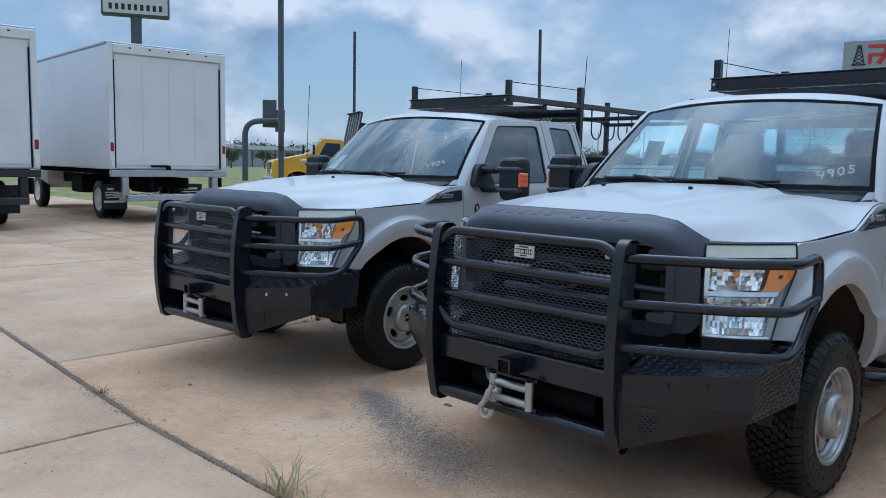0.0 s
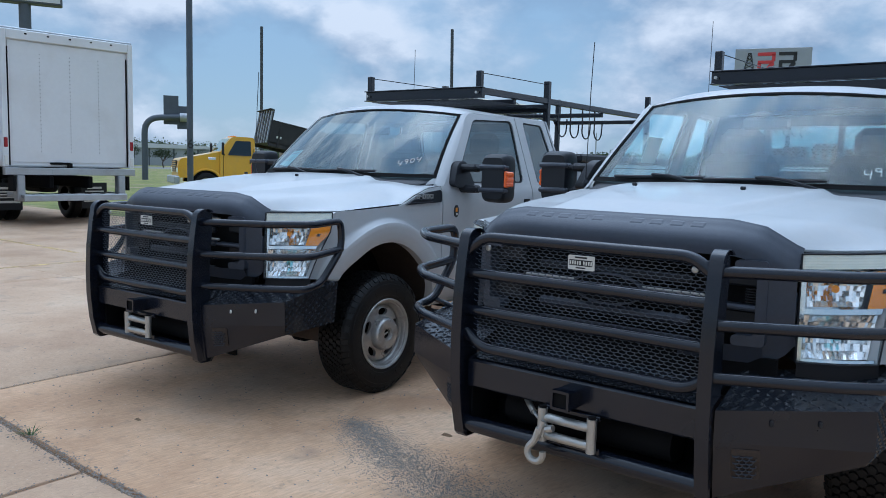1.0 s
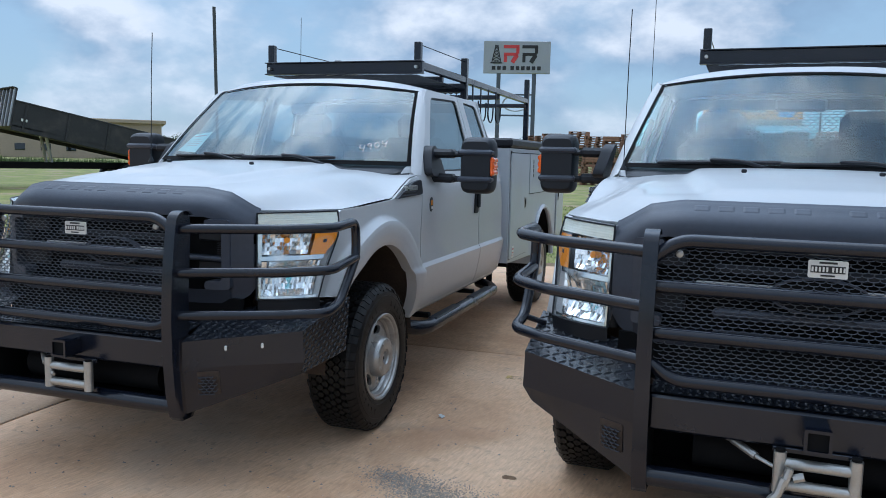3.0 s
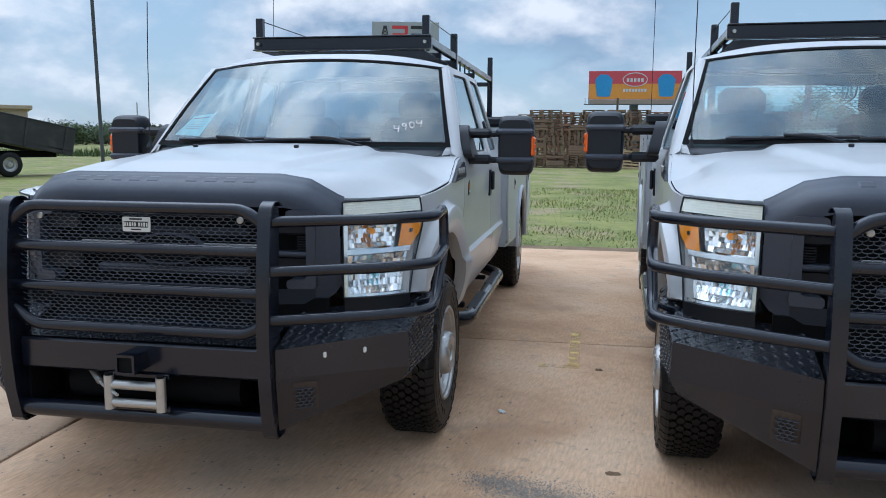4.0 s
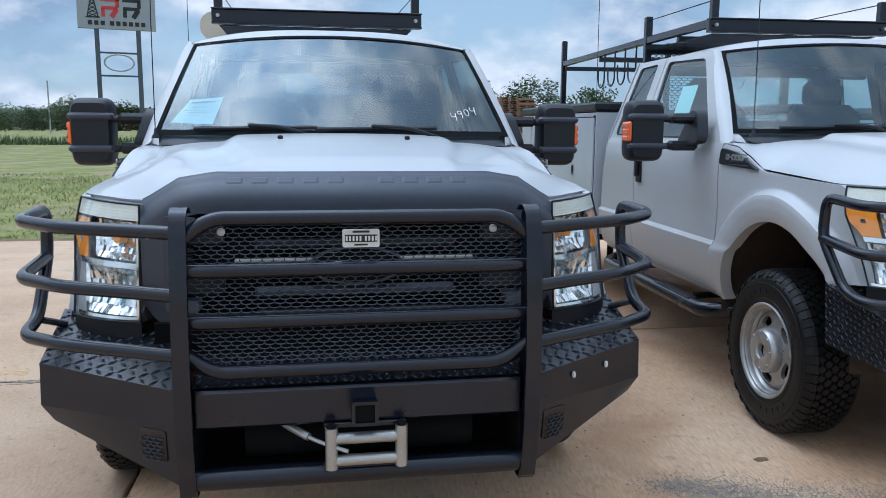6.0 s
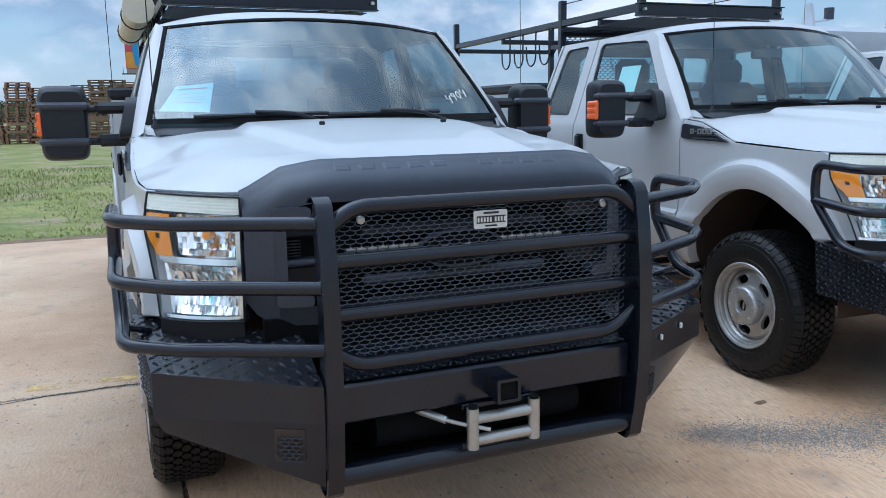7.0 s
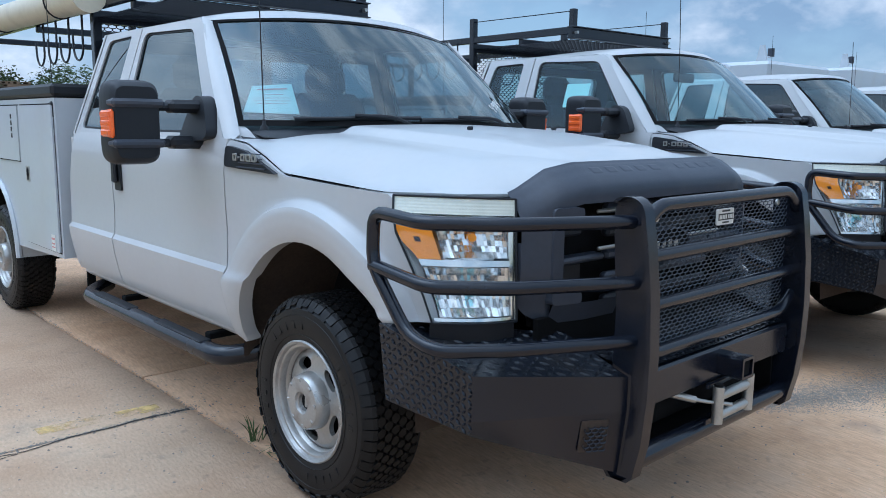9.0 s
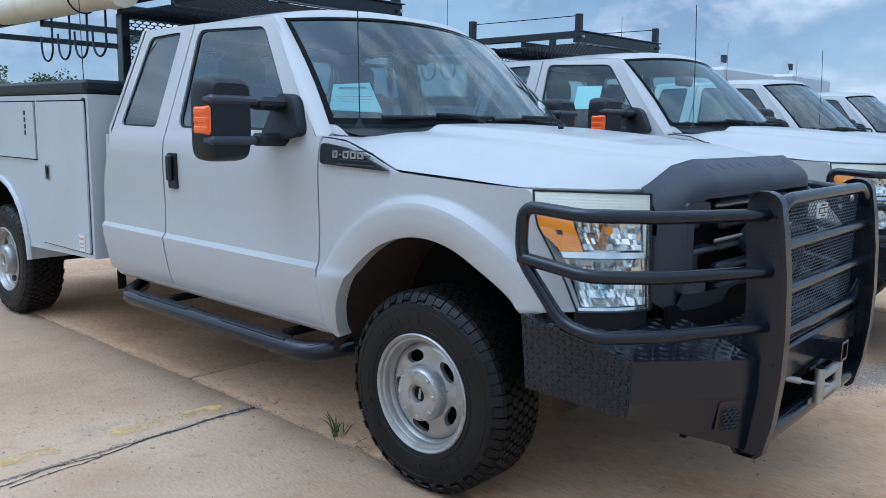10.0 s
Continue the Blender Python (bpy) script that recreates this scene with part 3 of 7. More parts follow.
    # vent with its model plate on each fender
    def vent(s):
        pts = rounded([(0.175, 1.212), (0.58, 1.225), (0.585, 1.310), (0.42, 1.292)], 0.02)
        fx = lambda a, b, d: (side_x(a, b) + 0.016 - d, a, b)
        g = Geo().fill(pts, [], fx, 0.03)
        v = part("side_vent", sided(g, s), TRIM, T)
        g = Geo()
        for k in range(4):
            z = 1.228 + 0.018 * k
            g.box((side_x(0.38, z) + 0.018, 0.36, z), (0.008, 0.22 - 0.03 * k, 0.005), 0.001)
        part("vent_bar", sided(g, s), GREY, v)
        for k, w in enumerate((0.030, 0.010, 0.034, 0.034, 0.034)):
            yc = 0.30 + (0.0, 0.030, 0.065, 0.107, 0.149)[k]
            yc = yc if s > 0 else 0.775 - yc
            g = Geo().fill(rect(yc - w / 2, 1.252, yc + w / 2, 1.281, 0.005) if w > 0.02 else rect(yc - w / 2, 1.263, yc + w / 2, 1.270, 0.001), [rect(yc - w / 2 + 0.008, 1.259, yc + w / 2 - 0.008, 1.274, 0.002)] if w > 0.02 else [], lambda a, b, d: (0.993 - d, a, b), 0.006)
            part("model_plate_bar", sided(g, s), STEEL, v)
    both(vent)

    # doors: lower skin, belt and window surround
    DW = rounded([(0.80, 1.352), (1.755, 1.352), (1.775, 1.852), (1.20, 1.832)], 0.05)
    QW = rounded([(1.975, 1.352), (2.365, 1.358), (2.262, 1.842), (1.945, 1.852)], 0.035)

    def door(s):
        def lower(y0, y1, zb):
            return lambda u, v: (lambda z: (lambda y: (side_x(y, z), y, z))(lerp(y0, y1, u) - (0.10 * smooth(0.95, 1.335, z) if y1 > 2.5 and (u > 0.99 or y0 == y1) else 0.10 * u * smooth(0.95, 1.335, z) if y1 > 2.5 else 0.0)))(table(v, (0, 0.08, 0.28, 0.36, 0.40, 0.44, 0.7, 0.9, 0.96, 1), (zb, zb + 0.06, 0.74, 0.782, 0.805, 0.85, 1.08, 1.26, 1.30, 1.335)))
        up = lambda a, b, d: (upper_x(a, b) - d, a, b)
        for nm, y0, y1, outline, win, gm in (
            ("front_door", 0.613, 1.860, [(0.655, 1.335), (1.860, 1.335), (1.836, 1.885), (1.17, 1.878), (1.10, 1.84)], DW, GLASS_SIDE),
            ("rear_door", 1.871, 2.555, [(1.870, 1.335), (2.455, 1.335), (2.345, 1.885), (1.846, 1.885)], QW, GLASS_SIDE),
        ):
            g = Geo().grid(lower(y0, y1, 0.525), 24, 25)
            g.grid(lambda u, v: (side_x(lerp(y0, y1, u), 0.525) - 0.03 * v, lerp(y0, y1, u), 0.525), 24, 1)
            for yy in (y0, y1):
                g.grid(lambda u, v, yy=yy: (lambda p: (p[0] - 0.025 * u, p[1], p[2]))(lower(yy, yy, 0.525)(0, v)), 1, 25)
            g.fill(outline, [win], up, 0.022)
            dr = part(nm, sided(g, s), WHITE, T, angle=26, merge=True)
            part("door_trim", sided(Geo().fill(outline, [win], lambda a, b, d: (upper_x(a, b) - 0.032, a, b)), s), SEAT, dr)
            g = Geo().fill(win, [], lambda a, b, d: (upper_x(a, b) - 0.012 - d, a, b))
            part("window", sided(g, s), gm, dr, "dark tinted side window" )
            g = Geo()
            n = len(win)
            c = Vector((sum(p[0] for p in win) / n, sum(p[1] for p in win) / n))
            g.fill([tuple(c + (Vector(p) - c) * 1.0) for p in win], [[tuple(c + (Vector(p) - c) * 0.955) for p in win]], lambda a, b, d: (upper_x(a, b) - 0.009 - d, a, b))
            part("window_seal", sided(g, s), TRIM, dr)
        hn = Geo().slab(rect(1.718, 1.045, 1.800, 1.225, 0.015), lambda a, b, d: (side_x(a, b) + d, a, b), -0.005, 0.012)
        ob = part("door_handle", sided(hn, s), TRIM, T)
        hn = Geo().box((0.992, 1.765, 1.15), (0.022, 0.045, 0.13), 0.008)
        part("handle_grip", sided(hn, s), TRIM, ob)
    both(door)

    # cab shell: pillars, roof, back wall with window, sills
    def pillar(s):
        def fn(u, v):
            u = lerp(-0.07, 1, u)
            a = Vector(ws_point(1, u))
            b = Vector((upper_x(0, lerp(1.335, 1.885, u)), lerp(0.648, 1.155, u), lerp(1.335, 1.885, u)))
            p = a.lerp(b, v)
            p += Vector((0.7, -0.7, 0.2)).normalized() * 0.008 * math.sin(math.pi * v)
            return tuple(p)
        g = Geo().grid(fn, 12, 6)
        part("windscreen_pillar", sided(g, s), WHITE, T, angle=50)
    both(pillar)

    def roof_pt(u, v):
        x = (2 * u - 1)
        f = ws_point(x, 1.0)
        yf, yb = lerp(f[1], 1.14, abs(x) ** 6), 2.40
        y = lerp(yf, yb, v)
        xx = x * lerp(0.748, 0.772, smooth(0, 0.12, v))
        z = 1.882 + 0.078 * (1 - abs(x) ** 3.2) * (0.72 + 0.28 * math.sin(math.pi * min(v * 1.3 + 0.12, 1))) - 0.02 * (1 - smooth(0, 0.06, v))
        if v < 1e-6:
            z = f[2] + 0.006
        return (xx, y, z)
    g = Geo().grid(roof_pt, 40, 24)
    part("roof", g, WHITE, T, angle=50)
    back = [(-0.775, 1.885), (0.775, 1.885), (0.945, 1.335), (0.955, 0.60), (-0.955, 0.60), (-0.945, 1.335)]
    by = lambda z: table(z, (0.6, 1.335, 1.9), (2.545, 2.50, 2.385))
    RW = rect(-0.62, 1.40, 0.62, 1.80, 0.06)
    g = Geo().fill(back, [RW], lambda a, b, d: (a, by(b) - d, b), 0.03)
    g.grid(lambda u, v: ((2 * u - 1) * 0.77, lerp(2.40, 2.385, v), lerp(1.882 + 0.05 * (1 - abs(2 * u - 1) ** 3), 1.87, v)), 20, 1)
    part("cab_back", g, WHITE, T, angle=40)
    inner = [(a * 0.985, b - 0.012 if b > 1.8 else b) for a, b in back]
    part("back_lining", Geo().fill(inner, [RW], lambda a, b, d: (a, by(b) - 0.045, b)), SEAT, T)
    part("rear_window", Geo().fill(RW, [], lambda a, b, d: (a, by(b) - 0.02, b)), GLASS_SIDE, T)

    def sill(s):
        g = Geo().box((0.865, 1.57, 0.515), (0.10, 1.95, 0.06), 0.02)
        g.box((0.935, 2.52, 0.93), (0.03, 0.035, 0.75), 0.005)
        part("sill", sided(g, s), WHITE, T)
        # near-black sheet behind the doors, so that their gaps look shaded
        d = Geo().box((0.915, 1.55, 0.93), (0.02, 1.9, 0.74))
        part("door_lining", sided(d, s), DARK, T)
    both(sill)

    # windscreen with its black border
    g = Geo().grid(lambda u, v: ws_point(2 * u - 1, v), 24, 10)
    part("windscreen", g, GLASS_TINT, T, "tinted windscreen with sky reflections", angle=60)
    g = Geo()
    for u0, u1, v0, v1 in ((0, 0.012, 0, 1), (0.988, 1, 0, 1), (0, 1, 0, 0.05), (0, 1, 0.982, 1)):
        g.grid(lambda u, v: ws_point(2 * lerp(u0, u1, u) - 1, lerp(v0, v1, v), 0.004), 24 if u1 - u0 > 0.5 else 2, 3 if u1 - u0 > 0.5 else 10)
    part("windscreen_seal", g, DARK, T, angle=60)

    # cowl under the windscreen
    g = Geo().grid(lambda u, v: (lambda x: (lambda a, b: (x, lerp(a[1], b[1] + 0.05, v), lerp(a[2] - 0.03, b[2] + 0.012, v)))((x, hood_back(x) - 0.03, hood_z(x, hood_back(x))), ws_point(x / 0.885, 0.0)))((2 * u - 1) * 0.888), 40, 3)
    part("cowl", g, TRIM, T, angle=60)
    for s in (-1, 1):
        def corner(u, v):
            x = lerp(0.865, 0.955, u)
            y = hood_back(x)
            a = Vector((x / 0.955 * (side_x(y, hood_z(0.955, y)) - 0.012), y + 0.002, hood_z(x, y)))
            b = Vector(ws_point(lerp(0.975, 1.0, u / 0.6), 0.0)) if u < 0.6 else Vector(ws_point(1.0, 0.0)).lerp(Vector((0.947, 0.652, 1.336)), (u - 0.6) / 0.4)
            q = a.lerp(b + Vector((0, 0.004, 0.0)), v)
            return (s * q.x, q.y, q.z + 0.006 * math.sin(math.pi * v))
        part("cowl_corner", Geo().grid(corner, 10, 5), WHITE, T, angle=60)

    # wipers
    for x0, x1 in ((-0.42, -0.80), (0.16, 0.52)):
        pv = Vector(ws_point(x0 / 0.885, -0.02, 0.03))
        a, b = Vector(ws_point(x0 / 0.885 - 0.30, 0.035, 0.022)), Vector(ws_point(x0 / 0.885 + 0.36, 0.05, 0.022))
        g = Geo().tube([a, a.lerp(b, 0.35), a.lerp(b, 0.7), b], 0.010, 6)
        w = part("wiper", g, TRIM, T)
        g = Geo().tube([pv + Vector((0.30, 0.0, -0.01)), pv + Vector((0.15, -0.035, 0.035)), a.lerp(b, 0.45) + Vector((0, -0.01, 0.014))], 0.009, 8, 0.05)
        part("wiper_arm", g, TRIM, w)

    # interior
    g = Geo().box((0, 1.55, 0.62), (1.80, 1.85, 0.06)).box((0, 0.62, 0.95), (1.76, 0.10, 0.6))
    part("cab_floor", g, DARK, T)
    g = Geo().grid(lambda u, v: ((2 * u - 1) * 0.84, lerp(0.50, 0.95, v), lerp(1.34, 1.33, v) + 0.03 * math.sin(math.pi * v)), 12, 6)
    g.box((0, 0.93, 1.20), (1.66, 0.16, 0.26), 0.05)
    dash = part("dashboard", g, DASH, T)
    ring = [(0.42 + 0.19 * math.cos(a), 1.14 + 0.05 * math.sin(a), 1.24 + 0.18 * math.sin(a)) for a in [2 * math.pi * k / 24 for k in range(25)]]
    g = Geo().tube(ring, 0.016, 8, caps=False).tube([(0.42, 1.14, 1.24), (0.42, 0.95, 1.18)], 0.05, 10)
    part("steering_wheel", g, TRIM, T)

    def seat(s):
        g = Geo().box((0.43, 1.55, 0.95), (0.56, 0.55, 0.20), 0.06)
        g.box((0.43, 1.84, 1.28), (0.54, 0.17, 0.62), 0.07, Matrix.Rotation(radians(-14), 3, "X"))
        st = part("seat", sided(g, s), SEAT, T)
        g = Geo().box((0.43, 1.93, 1.66), (0.30, 0.11, 0.20), 0.05)
        part("headrest", sided(g, s), SEAT, st)
    both(seat)
    g = Geo().box((0, 2.34, 1.20), (1.5, 0.12, 0.55), 0.05)
    part("rear_bench", g, SEAT, T)
    g = Geo().grid(lambda u, v: ((2 * u - 1) * 0.765, lerp(1.17, 2.44, v), 1.868 + 0.05 * (1 - abs(2 * u - 1) ** 3)), 12, 4)
    part("headliner", g, SEAT, T)
    part("rear_mirror", Geo().box((0, 1.02, 1.74), (0.26, 0.03, 0.07), 0.015), TRIM, T)

    # grille surround
    def sur_front(x):
        return table(abs(x), (0, 0.45, 0.60, 0.685), (-0.885, -0.865, -0.825, -0.765))
    def front_top(x):
        return table(abs(x), (0, 0.5, 0.58, 0.64, 0.69), (1.165, 1.160, 1.135, 1.09, 1.04))

    def top_pt(u, v):
        x = (2 * u - 1) * 0.688
        y = lerp(hood_front(x) + 0.004, sur_front(x) - 0.012, min(v * 1.25, 1) ** 1.3)
        z = lerp(hood_z(x, hood_front(x)) + 0.005, front_top(x), table(v, (0, 0.25, 0.6, 0.8, 1), (0, 0.10, 0.34, 0.58, 1)))
        return (x, y, z)
    g = Geo().grid(top_pt, 56, 12)
    # cheeks down both sides
    for s in (-1, 1):
        def cheek(u, v):
            x = lerp(0.585, 0.688, u)
            z = lerp(front_top(x), table(x, (0.585, 0.62, 0.66, 0.688), (0.775, 0.785, 0.81, 0.85)), v)
            y = sur_front(x) + 0.03 * (1 - smooth(0.80, 0.95, z)) - 0.012
            return (s * x, y, z)
        g.grid(cheek, 10, 18)
        g.grid(lambda u, v: (lambda p: (p[0], p[1] + 0.16 * u, p[2]))(cheek(1, v)), 1, 18)
        g.grid(lambda u, v: (lambda p: (p[0], p[1] + 0.10 * u, p[2]))(cheek(0, v)), 1, 18)
    sur = part("grille_surround", g, GREY, T, "matt dark grey grille surround", angle=45)
    # low plain bars where a name is moulded in
    for x in (-0.385, -0.305, -0.225, -0.145, -0.065, 0.10, 0.18, 0.26, 0.34):
        def bar(u, v):
            q = top_pt((x + lerp(-0.029, 0.029, u)) / 1.376 + 0.5, lerp(0.29, 0.53, v))
            h = 0.0026 * smooth(0, 0.14, min(u, 1 - u)) * smooth(0, 0.2, min(v, 1 - v)) - 0.0006
            return (q[0], q[1] - 0.5 * h, q[2] + 0.85 * h)
        g = Geo().grid(bar, 14, 12)
        part("moulded_bar", g, GREY, sur)
    for s in (-1, 1):
        # C-shaped frame at the outer end of the grille opening
        rnd_in = rounded([(0.500, 0.842), (0.608, 0.842), (0.608, 1.150), (0.500, 1.150), (0.500, 1.112), (0.574, 1.112), (0.574, 0.880), (0.500, 0.880)], 0.016)
        g = Geo().slab(rnd_in, lambda a, b, d: (s * a, sur_front(a) - 0.004 + d, b), -0.018, 0.05)
        part("nostril_frame", g, GREY, sur)
        g = Geo().grid(lambda u, v: (s * lerp(0.30, 0.60, u), sur_front(lerp(0.30, 0.60, u)) - 0.012 + 0.03 * v, lerp(0.842, 0.775, v)), 6, 3)
        part("lower_lip", g, GREY, sur)
        for z0, z1 in ((0.885, 0.962), (1.048, 1.114)):
            part("nostril_panel", Geo().box((s * 0.500, -0.795, (z0 + z1) / 2), (0.15, 0.03, z1 - z0), 0.008), TRIM, sur)
        part("nostril_ledge", Geo().box((s * 0.46, -0.812, 0.974), (0.24, 0.06, 0.022), 0.008), GREY, sur)
        for k in range(6):
            part("nostril_slat", Geo().box((s * 0.548, -0.800, 0.993 + 0.0095 * k), (0.052, 0.02, 0.004)), TRIM, sur)
    # near-black sheets stand in for the shade behind the grille opening
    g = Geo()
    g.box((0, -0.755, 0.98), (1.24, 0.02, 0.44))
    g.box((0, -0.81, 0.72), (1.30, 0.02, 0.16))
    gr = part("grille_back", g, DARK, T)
    for k in range(5):
        g = Geo().box((0, -0.825, 0.82 + 0.078 * k), (0.66, 0.035, 0.034), 0.01)
        part("grille_bar", g, GREY if k in (1, 2, 4) else TRIM, gr)
    for z, w in ((1.128, 0.80), (1.004, 0.78)):
        part("bright_strip", Geo().box((0, -0.846, z), (w, 0.012, 0.013), 0.004), STEEL, gr)
    oval = [(0.155 * math.cos(2 * math.pi * k / 40), 0.985 + 0.063 * math.sin(2 * math.pi * k / 40)) for k in range(40)]
    inner = [(0.955 * a, 0.985 + (b - 0.985) * 0.89) for a, b in oval]
    g = Geo().fill(oval, [inner], lambda a, b, d: (a, -0.868 + d, b), 0.03)
    em = part("oval_emblem", g, GREY, gr, "dull dark oval emblem rim")
    part("emblem_field", Geo().fill(inner, [], lambda a, b, d: (a, -0.860, b)), DARK, em)
    g = Geo()
    for k in range(4):
        g.box((-0.06 + 0.04 * k, -0.864, 0.982), (0.024, 0.004, 0.026 if k % 2 else 0.036), 0.004)
    part("emblem_mark", g, STEEL, em)

    # headlights
    def headlight(s):
        lens = lamp_pt
        hl = Geo().grid(lambda u, v: lens(u, v, 0.10), 12, 12)
        for a in (0, 1):
            hl.grid(lambda u, v, a=a: lens(a, v, 0.10 * u), 1, 10)
            hl.grid(lambda u, v, a=a: lens(v, a, 0.10 * u), 1, 10)
        H = part("headlight", sided(hl, s), REFLECT, T, "clear headlight with chrome reflectors and amber corner")
        rnd = random.Random(7)
        # two bowls lined with flat facets
        for v0, v1, nm, u1_, nu, nv in ((0.165, 0.49, "upper_reflector", 0.66, 19, 7), (0.57, 0.96, "lower_reflector", 0.88, 24, 6)):
            depth = lambda u, v: 0.026 + 0.050 * math.sin(math.pi * u) ** 0.7 * math.sin(math.pi * v) ** 0.7
            pt = lambda u, v, e=0.0: lens(lerp(0.07, u1_, u), lerp(v0, v1, v), depth(u, v) + e)
            g = Geo().grid(lambda u, v: pt(u, v, 0.012), 14, 10)
            for j in range(nv):
                for i in range(nu):
                    tx, tz = rnd.uniform(-0.0035, 0.0035), rnd.uniform(-0.005, 0.005)
                    q = [((i + a) / nu, (j + b) / nv, (a - 0.5) * tx + (b - 0.5) * tz) for a, b in ((0, 0), (1, 0), (1, 1), (0, 1))]
                    g.add([pt(*c) for c in q], [(0, 1, 2, 3)])
            part(nm, sided(g, s), REFLECT, H, angle=4)
            uc, vc = lerp(0.07, u1_, 0.5), (v0 + v1) / 2
            g = Geo().tube([lens(uc, vc, 0.07), lens(uc, vc, 0.035)], 0.014, 12)
            part("bulb", sided(g, s), GLASS_CLEAR if v0 > 0.3 else AMBER, H)
        for u0, u1, v0, v1 in ((0.02, 0.90, 0.505, 0.555), (0.012, 0.065, 0.15, 0.985), (0.065, 0.96, 0.962, 0.988)):
            g = Geo().grid(lambda u, v: lens(lerp(u0, u1, u), lerp(v0, v1, v), 0.010), 8, 4)
            g.grid(lambda u, v: lens(lerp(u0, u1, u), v1, 0.010 + 0.03 * v), 8, 1)
            g.grid(lambda u, v: lens(u1, lerp(v0, v1, u), 0.010 + 0.03 * v), 8, 1)
            part("headlight_bezel", sided(g, s), REFLECT, H, angle=40)
        g = Geo().grid(lambda u, v: lens(lerp(0.012, 0.988, u), lerp(0.012, 0.140, v), 0.001 + 0.001 * abs(math.sin(v * math.pi * 5))), 12, 20)
        part("frosted_strip", sided(g, s), HAZE, H, "yellowed ribbed strip across the lens top")
        g = Geo().grid(lambda u, v: lens(lerp(0.70, lerp(0.985, 0.91, smooth(0.55, 1, v)), u), lerp(0.165, 0.50, v), 0.003), 10, 10)
        ts = part("turn_signal", sided(g, s), AMBER, H, "amber turn signal lens")
        part("signal_bulb", sided(Geo().grid(lambda u, v: lens(lerp(0.82, 0.87, u), lerp(0.325, 0.365, v), 0.001), 2, 2), s), RUST, ts)
        g = Geo().grid(lambda u, v: lens(u, v, 0.0), 16, 14)
        part("headlight_lens", sided(g, s), LENS, H, angle=60)
        # black rubber gap round the lamp
        g = Geo()
        for k in range(4):
            pa = [(lambda t: lens(1.0, t, -0.001)), (lambda t: lens(t, 0.0, -0.001)), (lambda t: lens(0.0, t, -0.001)), (lambda t: lens(t, 1.0, -0.001))][k]
            g.tube([pa(i / 10) for i in range(11)], 0.0035, 6)
        part("lamp_gasket", sided(g, s), TRIM, H)
        g = Geo().grid(lambda u, v: (lambda p: (p[0], p[1] + 0.012, p[2] - 0.10 * v))(lens(u, 1.0, 0.0)), 10, 2)
        part("lamp_apron", sided(g, s), TRIM, T)
    both(headlight)

    # mirrors on two arms
    def mirror(s):
        # triangular foot on the door corner
        foot = rounded([(0.70, 1.335), (0.98, 1.30), (0.90, 1.52), (0.80, 1.50)], 0.05)
        g = Geo().slab(foot, lambda a, b, d: (max(upper_x(a, b), 0.90) + d, a, b), -0.01, 0.05)
        M = part("door_mirror", sided(g, s), TRIM, T, "black towing mirror pulled out on two arms")
        for z0 in (1.465, 1.315):
            g = Geo().box((1.01, 0.87, z0), (0.16, 0.10, 0.055), 0.018)
            g.box((1.11, 0.87, z0 - 0.003), (0.18, 0.055, 0.035), 0.012)
            part("mirror_arm", sided(g, s), TRIM, M)
        g = Geo()

        def shell(u, v):
            a = 2 * math.pi * u
            q = 6.0
            ca, sa = math.cos(a), math.sin(a)
            rx = abs(ca) ** (2 / q) * (1 if ca > 0 else -1)
            rz = abs(sa) ** (2 / q) * (1 if sa > 0 else -1)
            k = table(v, (0, 0.15, 0.5, 0.85, 1), (0.84, 0.95, 1.0, 0.99, 0.96))
            return (1.225 + 0.105 * rx * k, lerp(0.835, 0.975, v), 1.400 + 0.172 * rz * k - 0.004)
        g.grid(shell, 40, 8)
        g.add([shell(i / 40, 0) for i in range(40)], [tuple(range(40))])
        g.add([shell(i / 40, 1) for i in range(40)], [tuple(range(40))])
        part("mirror_shell", sided(g, s), TRIM, M, angle=50)
        for z0 in (1.475, 1.312):
            g = Geo().box((1.222, 0.855, z0), (0.218, 0.075, 0.035), 0.012)
            part("mirror_band", sided(g, s), GREY, M)
        g = Geo().box((1.322, 0.895, 1.392), (0.026, 0.11, 0.115), 0.010)
        for k in range(3):
            g.box((1.333, 0.893, 1.355 + 0.037 * k), (0.014, 0.095, 0.028), 0.006)
        part("mirror_signal", sided(g, s), SIGNAL, M, "red-orange side marker")
        g = Geo().slab(rect(1.135, 1.255, 1.315, 1.545, 0.03), lambda a, b, d: (a, 0.9765 + d, b), 0, 0.003)
        part("mirror_glass", sided(g, s), CHROME, M)
    both(mirror)

    # wheels
    tm, rm, hm = tyre_mesh(), rim_mesh(), hubcap_mesh()
    shrink = Matrix.Diagonal((1.0, 0.955, 0.955, 1.0))
    rm.turned(shrink), hm.turned(shrink)
    first = None
